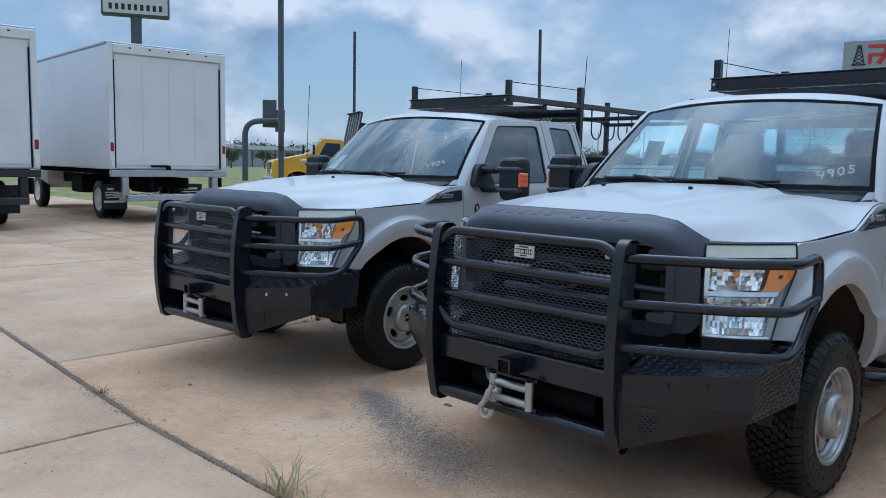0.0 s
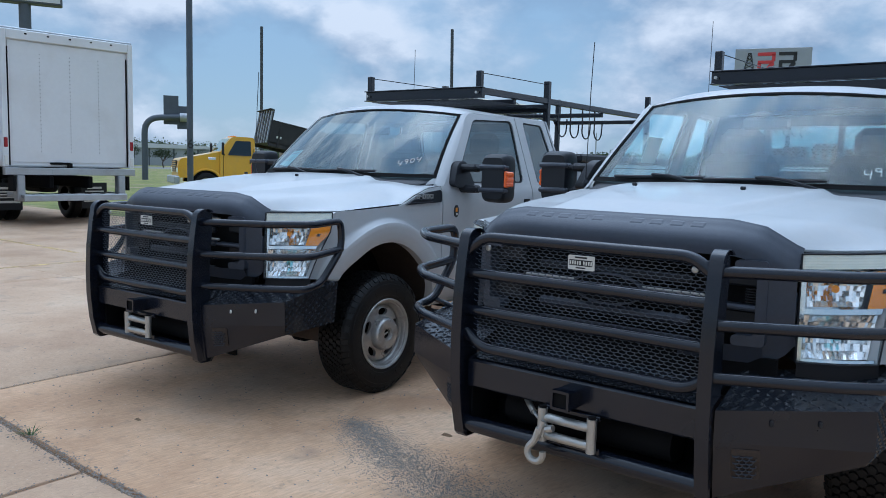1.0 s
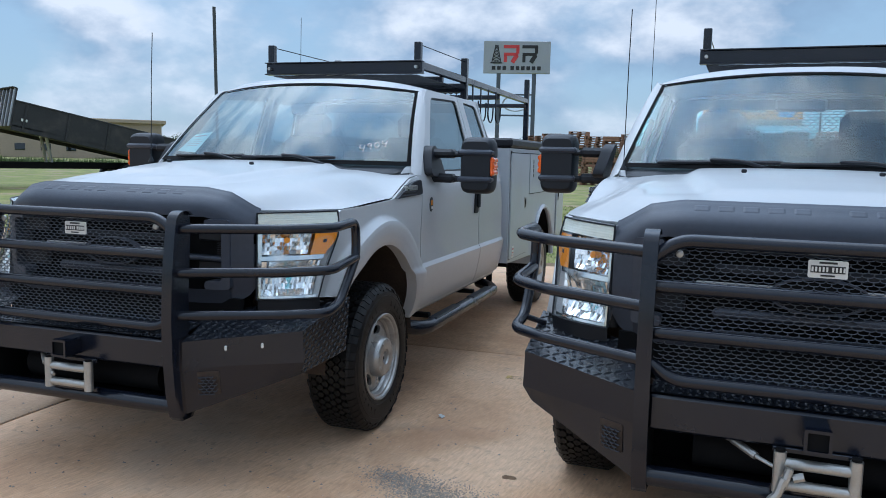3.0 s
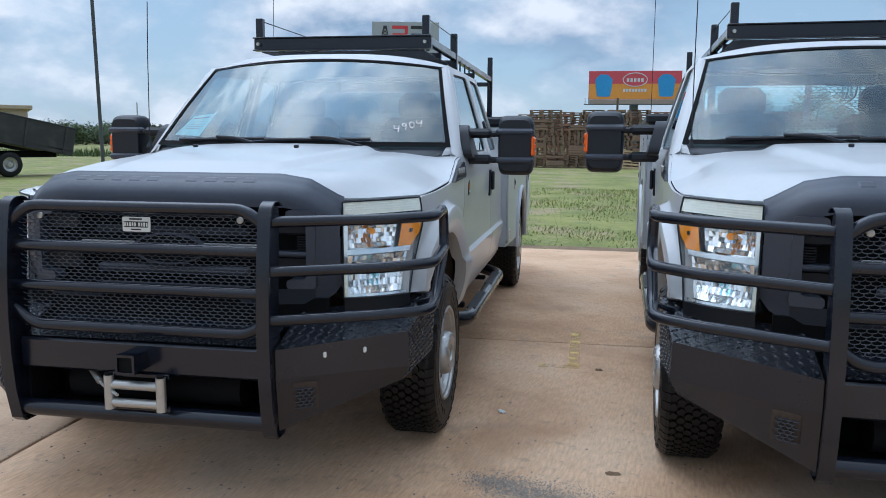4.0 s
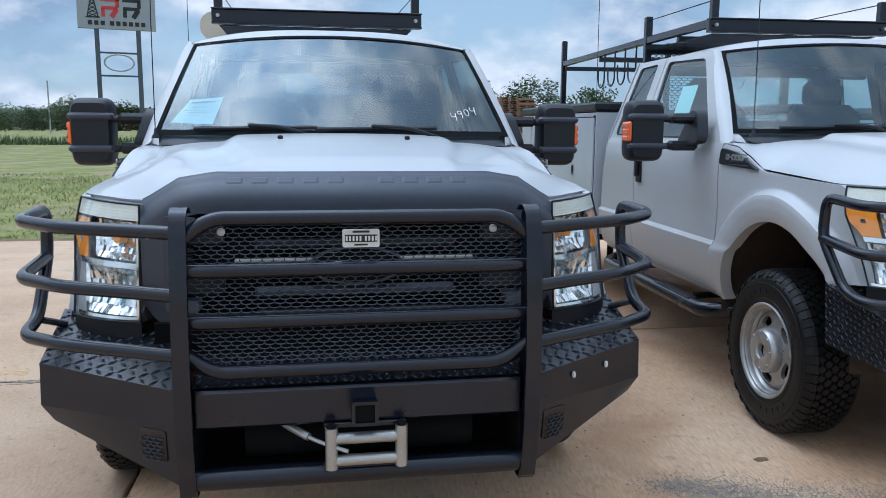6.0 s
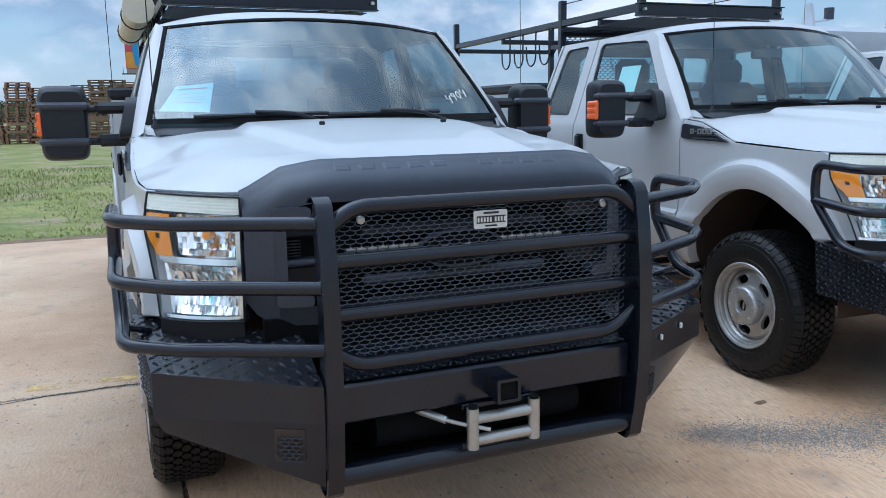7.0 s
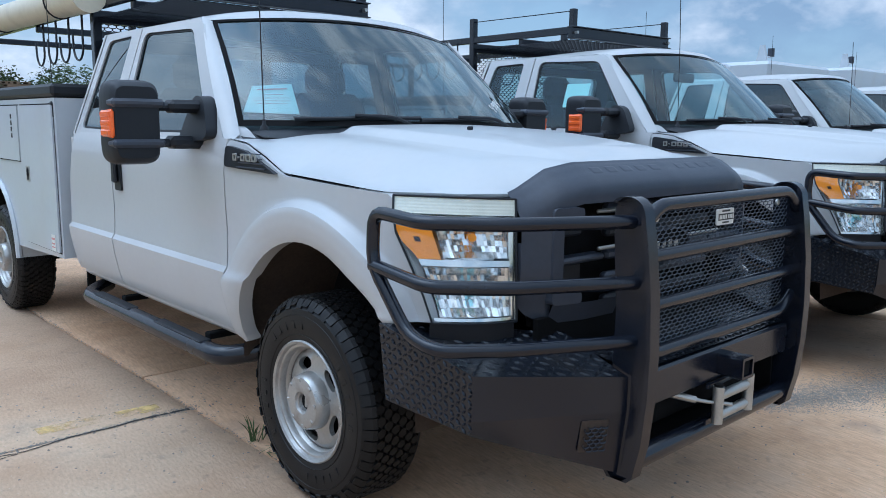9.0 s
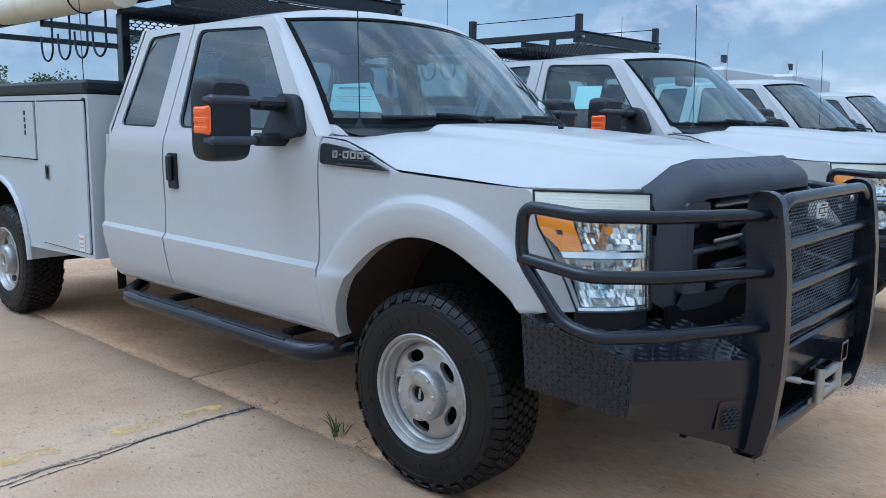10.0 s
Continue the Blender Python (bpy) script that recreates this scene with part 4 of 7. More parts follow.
    for s in (1, -1):
        for y in (0.0, WHEELBASE):
            m = Matrix.Translation((s * 0.858, y, HUB_Z - 0.004)) @ Matrix.Rotation(0 if s > 0 else math.pi, 4, "Z") @ Matrix.Rotation(0.3 + y + s, 4, "X")
            if first is None:
                first = part("wheel", rm, SILVER, T, "silver steel wheel with five slots", merge=True)
                part("tyre", tm, RUBBER, first, "all-terrain tyre", angle=25)
                part("hub_cap", hm, SILVER, first)
                for k in range(8):
                    mk = Matrix.Rotation(2 * math.pi * k / 8, 4, "X")
                    part("lug_notch", Geo().box((0.1465, 0, 0.090), (0.008, 0.017, 0.016), 0.003).turned(shrink @ mk), SILVER, first)
                part("hub_centre", Geo().box((0.124, 0, 0), (0.010, 0.013, 0.046), 0.004, Matrix.Rotation(0.6, 3, "X")), STEEL, first)
                # near-black discs put the shade of hub hollow and slots into their colour
                part("hub_recess", Geo().lathe([(0.1245, 0.0285), (0.1248, 0.0001)], 20), DARK, first)
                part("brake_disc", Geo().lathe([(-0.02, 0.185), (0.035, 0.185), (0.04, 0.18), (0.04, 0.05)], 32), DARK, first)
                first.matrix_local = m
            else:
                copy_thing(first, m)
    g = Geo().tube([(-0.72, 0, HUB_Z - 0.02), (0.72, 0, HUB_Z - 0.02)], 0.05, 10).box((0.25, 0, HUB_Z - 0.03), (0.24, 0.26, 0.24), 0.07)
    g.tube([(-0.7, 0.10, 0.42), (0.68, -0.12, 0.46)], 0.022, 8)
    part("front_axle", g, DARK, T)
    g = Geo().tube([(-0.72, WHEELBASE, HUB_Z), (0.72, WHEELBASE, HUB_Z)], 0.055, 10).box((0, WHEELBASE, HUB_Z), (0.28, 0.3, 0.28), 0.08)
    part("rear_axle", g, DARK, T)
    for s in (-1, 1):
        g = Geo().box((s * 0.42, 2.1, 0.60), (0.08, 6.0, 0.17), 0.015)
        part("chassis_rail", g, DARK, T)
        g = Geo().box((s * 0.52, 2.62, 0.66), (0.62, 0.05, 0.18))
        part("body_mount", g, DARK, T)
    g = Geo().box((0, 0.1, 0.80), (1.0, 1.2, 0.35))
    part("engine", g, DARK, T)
    # unseen blocks down to the cross members, added to keep light off the ground
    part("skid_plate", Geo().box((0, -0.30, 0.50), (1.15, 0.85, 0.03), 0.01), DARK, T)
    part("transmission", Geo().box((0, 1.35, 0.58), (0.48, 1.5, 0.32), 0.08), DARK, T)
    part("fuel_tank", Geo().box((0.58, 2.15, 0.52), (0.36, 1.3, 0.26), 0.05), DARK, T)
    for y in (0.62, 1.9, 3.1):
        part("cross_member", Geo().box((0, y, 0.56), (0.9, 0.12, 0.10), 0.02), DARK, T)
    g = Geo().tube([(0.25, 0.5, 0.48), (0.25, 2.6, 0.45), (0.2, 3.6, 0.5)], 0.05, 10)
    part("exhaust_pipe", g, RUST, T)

    # side steps
    def step(s):
        g = Geo().tube([(0.82, 0.56, 0.43), (0.985, 0.66, 0.405), (0.985, 2.30, 0.405), (0.82, 2.42, 0.43)], 0.044, 14, 0.12)
        st = part("side_step", sided(g, s), BLACK, T)
        for y0, y1 in ((0.80, 1.30), (1.62, 2.12)):
            q = Geo().box((0.985, (y0 + y1) / 2, 0.4445), (0.058, y1 - y0, 0.010), 0.004)
            part("step_pad", sided(q, s), TRIM, st)
        for y in (0.9, 1.9):
            q = Geo().box((0.74, y, 0.44), (0.38, 0.05, 0.03), 0.005)
            part("step_bracket", sided(q, s), DARK, st)
    both(step)

    # whip aerial on the passenger's fender
    g = Geo().lathe([(0, 0.019), (0.010, 0.017), (0.022, 0.008), (0.045, 0.005)], 12).turned(Matrix.Translation((-0.85, 0.485, 1.372)) @ Matrix.Rotation(radians(-90), 4, "Y"))
    ae = part("aerial_base", g, TRIM, T)
    part("aerial_whip", Geo().tube([(-0.85, 0.485, 1.41), (-0.85, 0.50, 1.9), (-0.848, 0.515, 2.19)], 0.0026, 6), TRIM, ae)
    build_guard(T)
    return T


def join_into(me, g):
    """Adds loose pieces to a mesh."""
    bm = bmesh.new()
    bm.from_mesh(me)
    vs = [bm.verts.new(p) for p in g.v]
    for q in g.f:
        bm.faces.new([vs[i] for i in q])
    bmesh.ops.recalc_face_normals(bm, faces=bm.faces)
    bm.to_mesh(me)
    bm.free()
    me.shade_smooth()
    me.set_sharp_from_angle(angle=radians(20))
    return me


def lozenges(fn, w, h, out=(0, 0, 1), pitch=0.027):
    """Raised lozenges over a patch fn(u, v) that is about w by h metres: every other one turned."""
    g = Geo()
    nu, nv = max(2, int(w / pitch)), max(2, int(h / pitch))
    for j in range(nv):
        for i in range(nu):
            u, v = (i + 0.5) / nu, (j + 0.5) / nv
            c = Vector(fn(u, v))
            du, dv = (Vector(fn(u + 0.01, v)) - c), (Vector(fn(u, v + 0.01)) - c)
            n = du.cross(dv).normalized()
            du, dv = du.normalized(), dv.normalized()
            a, b = (du + dv, du - dv) if (i + j) % 2 else (du - dv, du + dv)
            a, b = a.normalized() * (0.5 * pitch), b.normalized() * (0.19 * pitch)
            if n.dot(Vector(out)) < 0:
                n = -n
            g.add([c - a, c - b, c + a, c + b, c - a * 0.45 + n * 0.0045, c + a * 0.45 + n * 0.0045], [(0, 1, 4), (1, 2, 5), (1, 5, 4), (2, 3, 5), (3, 0, 4), (3, 4, 5)])
    return g


def build_guard(T):
    """The ranch-style front bumper and grille guard, all parts of the pickup."""
    # centre channel: upper beam, winch tray
    g = Geo().box((0, -1.055, 0.60), (1.0, 0.10, 0.118), 0.008)
    g.box((0, -0.99, 0.655), (1.0, 0.16, 0.012), 0.003)
    B = part("front_bumper", g, BLACK, T, "black steel ranch bumper with grille guard")
    # near-black walls round the tray stand in for the shade inside it
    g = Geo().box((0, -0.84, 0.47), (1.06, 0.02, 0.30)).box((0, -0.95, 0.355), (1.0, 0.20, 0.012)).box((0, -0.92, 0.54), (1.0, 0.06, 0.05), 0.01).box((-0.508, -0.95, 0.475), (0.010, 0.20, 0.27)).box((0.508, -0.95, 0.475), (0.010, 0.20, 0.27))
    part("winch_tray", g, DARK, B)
    # tread-plate strip along the top
    g = Geo().grid(lambda u, v: ((2 * u - 1) * 0.50, lerp(-1.085, -0.86, v), lerp(0.663, 0.70, v)), 2, 2)
    g.uv = lambda x, y, z: (x, y)
    tp = part("top_plate", g, PLATE, B)
    tp["kind"] = "stuff"
    tp.data = join_into(tp.data, lozenges(lambda u, v: ((2 * u - 1) * 0.50, lerp(-1.085, -0.86, v), lerp(0.6635, 0.7005, v)), 1.0, 0.22))
    g = Geo().box((0, -1.12, 0.600), (0.075, 0.13, 0.072), 0.006)
    g.fill(rect(-0.039, 0.563, 0.039, 0.638, 0.008), [rect(-0.029, 0.573, 0.029, 0.628, 0.004)], lambda a, b, d: (a, -1.200 + d, b), 0.03)
    rc = part("receiver_tube", g, BLACK, B)
    # near-black plate stands in for the shaded depth of the bore
    part("receiver_bore", Geo().box((0, -1.1875, 0.600), (0.058, 0.004, 0.055)), DARK, rc)
    # uprights: deep plates with a rounded nose
    prof = [(-1.004, 1.13)] + [(-1.062 + 0.058 * math.cos(a), 1.142 + 0.058 * math.sin(a)) for a in [math.pi * k / 9 for k in range(1, 9)]] + [(-1.124, 1.115), (-1.132, 1.07), (-1.150, 0.92), (-1.158, 0.75), (-1.155, 0.60), (-1.140, 0.45), (-1.115, 0.34), (-1.095, 0.322), (-1.04, 0.322), (-1.01, 0.36), (-1.02, 0.60), (-1.025, 0.85), (-1.01, 1.05)]
    for s in (-1, 1):
        g = Geo().slab(prof, lambda a, b, d: (s * 0.520 + d, a, b), -0.008, 0.008)
        n = len(prof)
        # flange round the nose
        fl = prof[2:19]
        g.add([(s * 0.520 + o, a - 0.004, b) for o in (-0.024, 0.024) for a, b in fl] + [(s * 0.520 + o, a + 0.012, b) for o in (-0.024, 0.024) for a, b in fl],
              [(i, i + 1, len(fl) + i + 1, len(fl) + i) for i in range(len(fl) - 1)] + [(2 * len(fl) + i, 3 * len(fl) + i, 3 * len(fl) + i + 1, 2 * len(fl) + i + 1) for i in range(len(fl) - 1)]
              + [(i, 2 * len(fl) + i, 2 * len(fl) + i + 1, i + 1) for i in range(len(fl) - 1)] + [(len(fl) + i, len(fl) + i + 1, 3 * len(fl) + i + 1, 3 * len(fl) + i) for i in range(len(fl) - 1)])
        part("upright", g, BLACK, B, angle=30)
    # cross tubes
    yt = -1.095
    part("cross_tube", Geo().tube([(-0.52, yt, 1.105), (-0.435, yt, 1.170), (0.435, yt, 1.170), (0.52, yt, 1.105)], 0.022, 14, 0.05), BLACK, B)
    for z in (1.017, 0.864):
        part("cross_tube", Geo().tube([(-0.52, yt, z), (0.52, yt, z)], 0.021, 14), BLACK, B)
    part("cross_tube", Geo().tube([(-0.52, yt, 0.77), (-0.435, yt, 0.712), (0.435, yt, 0.712), (0.52, yt, 0.77)], 0.022, 14, 0.05), BLACK, B)
    part("lower_tube", Geo().tube([(-0.52, -1.085, 0.378), (0.52, -1.085, 0.378)], 0.034, 16), BLACK, B)
    # side loops
    for s in (-1, 1):
        c = lambda *ps: [(s * x, y, z) for x, y, z in ps]
        g = Geo().tube(c((0.52, -1.07, 1.125), (0.90, -0.90, 1.128), (1.062, -0.74, 1.130), (1.05, -0.50, 1.142), (1.055, -0.50, 0.98), (1.05, -0.66, 0.79), (1.055, -0.79, 0.768), (0.90, -0.92, 0.770), (0.52, -1.09, 0.765)), 0.021, 12, 0.055)
        part("side_loop", g, BLACK, B)
        g = Geo().tube(c((0.52, -1.09, 0.945), (0.90, -0.91, 0.948), (1.062, -0.76, 0.950), (1.055, -0.50, 0.978)), 0.021, 12, 0.05)
        part("side_tube", g, BLACK, B)
        g = Geo().tube(c((1.05, -0.66, 0.79), (0.97, -0.62, 0.76)), 0.012, 8)
        part("loop_stay", g, BLACK, B)
        # wing: box with sloped top of tread plate and swept underside
        tf = [Vector(p) for p in ((0.535, -1.085, 0.655), (0.985, -0.875, 0.700))]
        fb = [Vector(p) for p in ((0.535, -1.085, 0.545), (0.990, -0.873, 0.565))]
        ub = [Vector(p) for p in ((0.535, -1.060, 0.340), (0.960, -0.850, 0.505))]
        rt = [Vector(p) for p in ((0.535, -0.83, 0.745), (1.015, -0.48, 0.785))]
        rb = [Vector(p) for p in ((0.535, -0.83, 0.40), (1.005, -0.50, 0.535))]
        g = Geo().grid(lambda u, v: tuple(tf[0].lerp(tf[1], u).lerp(fb[0].lerp(fb[1], u), v)), 6, 2)
        g.grid(lambda u, v: tuple(fb[0].lerp(fb[1], u).lerp(ub[0].lerp(ub[1], u), v)), 6, 3)
        W = part("bumper_wing", sided(g, s), BLACK, B, angle=20)
        g = Geo().grid(lambda u, v: tuple(tf[0].lerp(tf[1], u).lerp(rt[0].lerp(rt[1], u), v)), 4, 4)
        g.uv = lambda x, y, z: (x, y)
        wt = part("wing_top", sided(g, s), PLATE, W)
        wt["kind"] = "stuff"
        fnt = lambda u, v: tuple(tf[0].lerp(tf[1], u).lerp(rt[0].lerp(rt[1], u), v) + Vector((0, 0, 0.0005)))
        wt.data = join_into(wt.data, sided(lozenges(fnt, 0.50, 0.38, pitch=0.036), s))
        g = Geo().grid(lambda u, v: tuple(tf[1].lerp(rt[1], u).lerp(ub[1].lerp(rb[1], u), v)), 4, 4)
        g.add([tf[1], fb[1], ub[1]], [(0, 1, 2)])
        ws_ = part("wing_side", sided(g, s), PLATE, W)
        ws_["kind"] = "stuff"
        fns = lambda u, v: tuple(tf[1].lerp(rt[1], u).lerp(ub[1].lerp(rb[1], u), v) + Vector((0.0008, 0, 0)))
        ws_.data = join_into(ws_.data, sided(lozenges(fns, 0.40, 0.24, (1, 0, 0), 0.024), s))
        # grid vent low in the wing
        q = expanded_metal(0.085, 0.095, 0.022, 0.0125, 0.004)
        nrm = (fb[1] - fb[0]).cross(ub[0] - fb[0]).normalized()
        ex, = ((fb[1] - fb[0]).normalized(),)
        cz = (fb[0] - ub[0]).normalized()
        ctr = fb[0].lerp(fb[1], 0.22).lerp(ub[0].lerp(ub[1], 0.22), 0.42)
        mtx = Matrix((ex, ex.cross(cz) * -1, cz)).transposed().to_4x4()
        mtx.translation = ctr + Vector((0, -0.012, 0.0))
        q.turned(mtx)
        part("wing_vent", sided(q, s), BLACK, W)
        bk = Geo().slab(rect(-0.046, -0.052, 0.046, 0.052, 0.008), lambda a, b, d: tuple(mtx @ Vector((a, 0.006 + d, b))), 0, 0.003)
        part("vent_backing", sided(bk, s), RUST, W)
        # bolts
        for k in (0.36, 0.66):
            p = tf[0].lerp(tf[1], k).lerp(fb[0].lerp(fb[1], k), 0.35)
            if s > 0:
                qb = Geo().box(p + Vector((0.003, -0.006, 0)), (0.012, 0.012, 0.022), 0.004)
                part("marker_bolt", qb, PLATEWHITE, W)
    # expanded metal behind the tubes, with a frame strip
    g = expanded_metal(1.0, 0.46, 0.0322, 0.0125, 0.0027).turned(Matrix.Translation((0, -1.066, 0.928)))
    part("mesh_screen", g, MESH, B, "black expanded-metal screen", angle=20)
    for s in (-1, 1):
        g = Geo().lathe([(-0.01, 0.012), (-0.002, 0.012), (0.0, 0.009), (0.0, 0.0001)], 14).turned(Matrix.Translation((s * 0.405, -1.076, 1.128)) @ Matrix.Rotation(radians(-90), 4, "Z"))
        part("screen_bolt", g, STEEL, B)
    # maker's plate as plain bars
    g = Geo().slab(rounded(rect(-0.055, 1.078, 0.055, 1.132), 0.006), lambda a, b, d: (a, -1.082 + d, b), 0, 0.006)
    bd = part("maker_plate", g, PLATEWHITE, B, "small white plate with black bars")
    q = Geo().box((0, -1.0835, 1.105), (0.096, 0.002, 0.022)).box((0, -1.0835, 1.125), (0.05, 0.002, 0.006)).box((0, -1.0835, 1.086), (0.04, 0.002, 0.005))
    part("plate_bar", q, INK, bd)
    q = Geo()
    for k in range(9):
        q.box((-0.041 + 0.0102 * k + (0.004 if k > 4 else -0.002), -1.085, 1.105), (0.0055, 0.002, 0.014))
    part("plate_letter_bar", q, PLATEWHITE, bd)
    # winch fairlead: two posts, two rollers
    g = Geo().box((0.005, -1.118, 0.415), (0.25, 0.012, 0.022), 0.002).box((0.005, -1.118, 0.540), (0.25, 0.012, 0.016), 0.002)
    Wn = part("winch_fairlead", g, BLACK, B, "galvanised roller fairlead")
    for x in (-0.098, 0.112):
        part("fairlead_post", Geo().tube([(x, -1.150, 0.416), (x, -1.150, 0.545)], 0.019, 14), STEEL, Wn)
        part("post_cap", Geo().tube([(x, -1.150, 0.545), (x, -1.150, 0.554)], 0.015, 10), DARK, Wn)
    for z in (0.508, 0.440):
        part("fairlead_roller", Geo().tube([(-0.09, -1.146, z), (0.104, -1.146, z)], 0.0175, 14), STEEL, Wn)
    g = Geo().tube([(-0.36, -0.98, 0.535), (-0.24, -1.04, 0.525), (-0.15, -1.12, 0.497), (-0.05, -1.175, 0.478)], 0.0065, 8, 0.05)
    part("winch_cable", g, STEEL, Wn)
    part("cable_ferrule", Geo().tube([(-0.235, -1.045, 0.524), (-0.165, -1.105, 0.502)], 0.0125, 10), STEEL, Wn)
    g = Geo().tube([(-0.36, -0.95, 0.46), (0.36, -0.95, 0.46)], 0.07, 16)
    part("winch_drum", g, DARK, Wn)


def build_body(T):
    """Utility body behind the cab: two side cabinets with doors, lids, floor, tailgate."""
    Y0, Y1, ZT, ZB = 2.63, 5.20, 1.53, 0.57
    arch = [(WHEELBASE + 0.50 * math.cos(a), 0.45 + 0.53 * math.sin(a)) for a in [math.pi * k / 14 for k in range(15)]]
    outline = [(Y0, ZB), (WHEELBASE - 0.50, ZB - 0.03), *list(reversed(arch)), (WHEELBASE + 0.50, ZB - 0.01), (Y1, ZB + 0.02), (Y1, ZT), (Y0, ZT)]
    g = Geo().box((0, 3.92, 0.78), (1.26, 2.56, 0.05)).box((0, 2.66, 1.12), (1.26, 0.04, 0.7)).box((0, 5.18, 1.10), (1.26, 0.05, 0.6), 0.01)
    U = part("utility_body", g, BODYWHITE, T, "white steel utility body with side cabinets")

    def side(s):
        g = Geo().fill(outline, [], lambda a, b, d: (1.0 - d, a, b), 0.38)
        g.fill(outline, [], lambda a, b, d: (0.62, a, b))
        cab = part("side_cabinet", sided(g, s), BODYWHITE, U, angle=30)
        # flared lip round the wheel
        g = Geo().tube([(1.005, y, z) for y, z in arch], 0.022, 8, caps=True)
        part("arch_lip", sided(g, s), BODYWHITE, cab)
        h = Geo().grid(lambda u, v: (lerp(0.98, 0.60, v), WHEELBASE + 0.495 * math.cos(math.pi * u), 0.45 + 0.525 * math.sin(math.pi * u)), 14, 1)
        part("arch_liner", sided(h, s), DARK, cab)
        for y0, y1, z0, z1 in ((2.665, 3.345, 0.60, 1.49), (3.38, 4.74, 1.13, 1.49), (4.775, 5.17, 0.64, 1.49)):
            g = Geo().slab(rect(y0, z0, y1, z1, 0.012), lambda a, b, d: (1.0 + d, a, b), 0.0, 0.014)
            dr = part("cabinet_door", sided(g, s), BODYWHITE, cab)
            gap = Geo().fill(rect(y0 - 0.008, z0 - 0.008, y1 + 0.008, z1 + 0.008), [rect(y0, z0, y1, z1)], lambda a, b, d: (1.0025 + d, a, b))
            part("door_gap", sided(gap, s), DARK, cab)
            ly = (y0 + y1) / 2 if y1 - y0 > 0.9 else (y1 - 0.14 if y0 < 3 else y0 + 0.07)
            lz = z0 + 0.06 if y1 - y0 > 0.9 else 1.055
            g = Geo().fill(rect(ly - 0.035, lz - 0.05, ly + 0.035, lz + 0.05, 0.006), [rect(ly - 0.025, lz - 0.04, ly + 0.025, lz + 0.04)], lambda a, b, d: (1.018 - d, a, b), 0.01)
            lt = part("door_latch", sided(g, s), STEEL, dr)
            g = Geo().box((1.012, ly, lz), (0.006, 0.05, 0.08)).box((1.018, ly, lz + 0.008), (0.012, 0.016, 0.045), 0.004)
            part("latch_handle", sided(g, s), TRIM, lt)
        lid = Geo().box((0.81, 3.915, 1.575), (0.42, 2.60, 0.075), 0.018)
        part("cabinet_lid", sided(lid, s), TRIM, cab, "black lid along the cabinet top")
        g = Geo().box((0.985, 2.685, 1.46), (0.05, 0.05, 0.10), 0.01).tube([(0.985, 2.70, 1.50), (0.985, 2.70, 1.58)], 0.012, 8)
        part("aerial_bracket", sided(g, s), TRIM, cab)
        if s < 0:
            part("aerial_whip", Geo().tube([(-0.985, 2.70, 1.58), (-0.985, 2.72, 2.66)], 0.0025, 6), TRIM, cab)
        st = Geo().box((1.0165, 2.76, 0.655), (0.003, 0.075, 0.10))
        part("warning_label", sided(st, s), PLATEWHITE, cab)
        st = Geo().box((1.0185, 2.76, 0.68), (0.002, 0.06, 0.012)).box((1.0185, 2.76, 0.65), (0.002, 0.055, 0.008)).box((1.0185, 2.76, 0.628), (0.002, 0.06, 0.006))
        part("label_bar", sided(st, s), PRINT, cab)
        for k in range(4):
            part("print_bar", sided(Geo().box((1.0155, 3.52, 1.42 - 0.042 * k), (0.003, 0.022, 0.030)), s), INK, cab)
        g = Geo().box((0.80, Y1 + 0.03, 0.62), (0.30, 0.06, 0.16), 0.01)
        part("rear_bumper_step", sided(g, s), BLACK, cab)
    both(side)
    for s in (-1, 1):
        g = Geo().box((s * 0.86, 2.60, 0.44), (0.05, 0.02, 0.12), 0.004)
        part("mud_bracket", g, DARK, U)


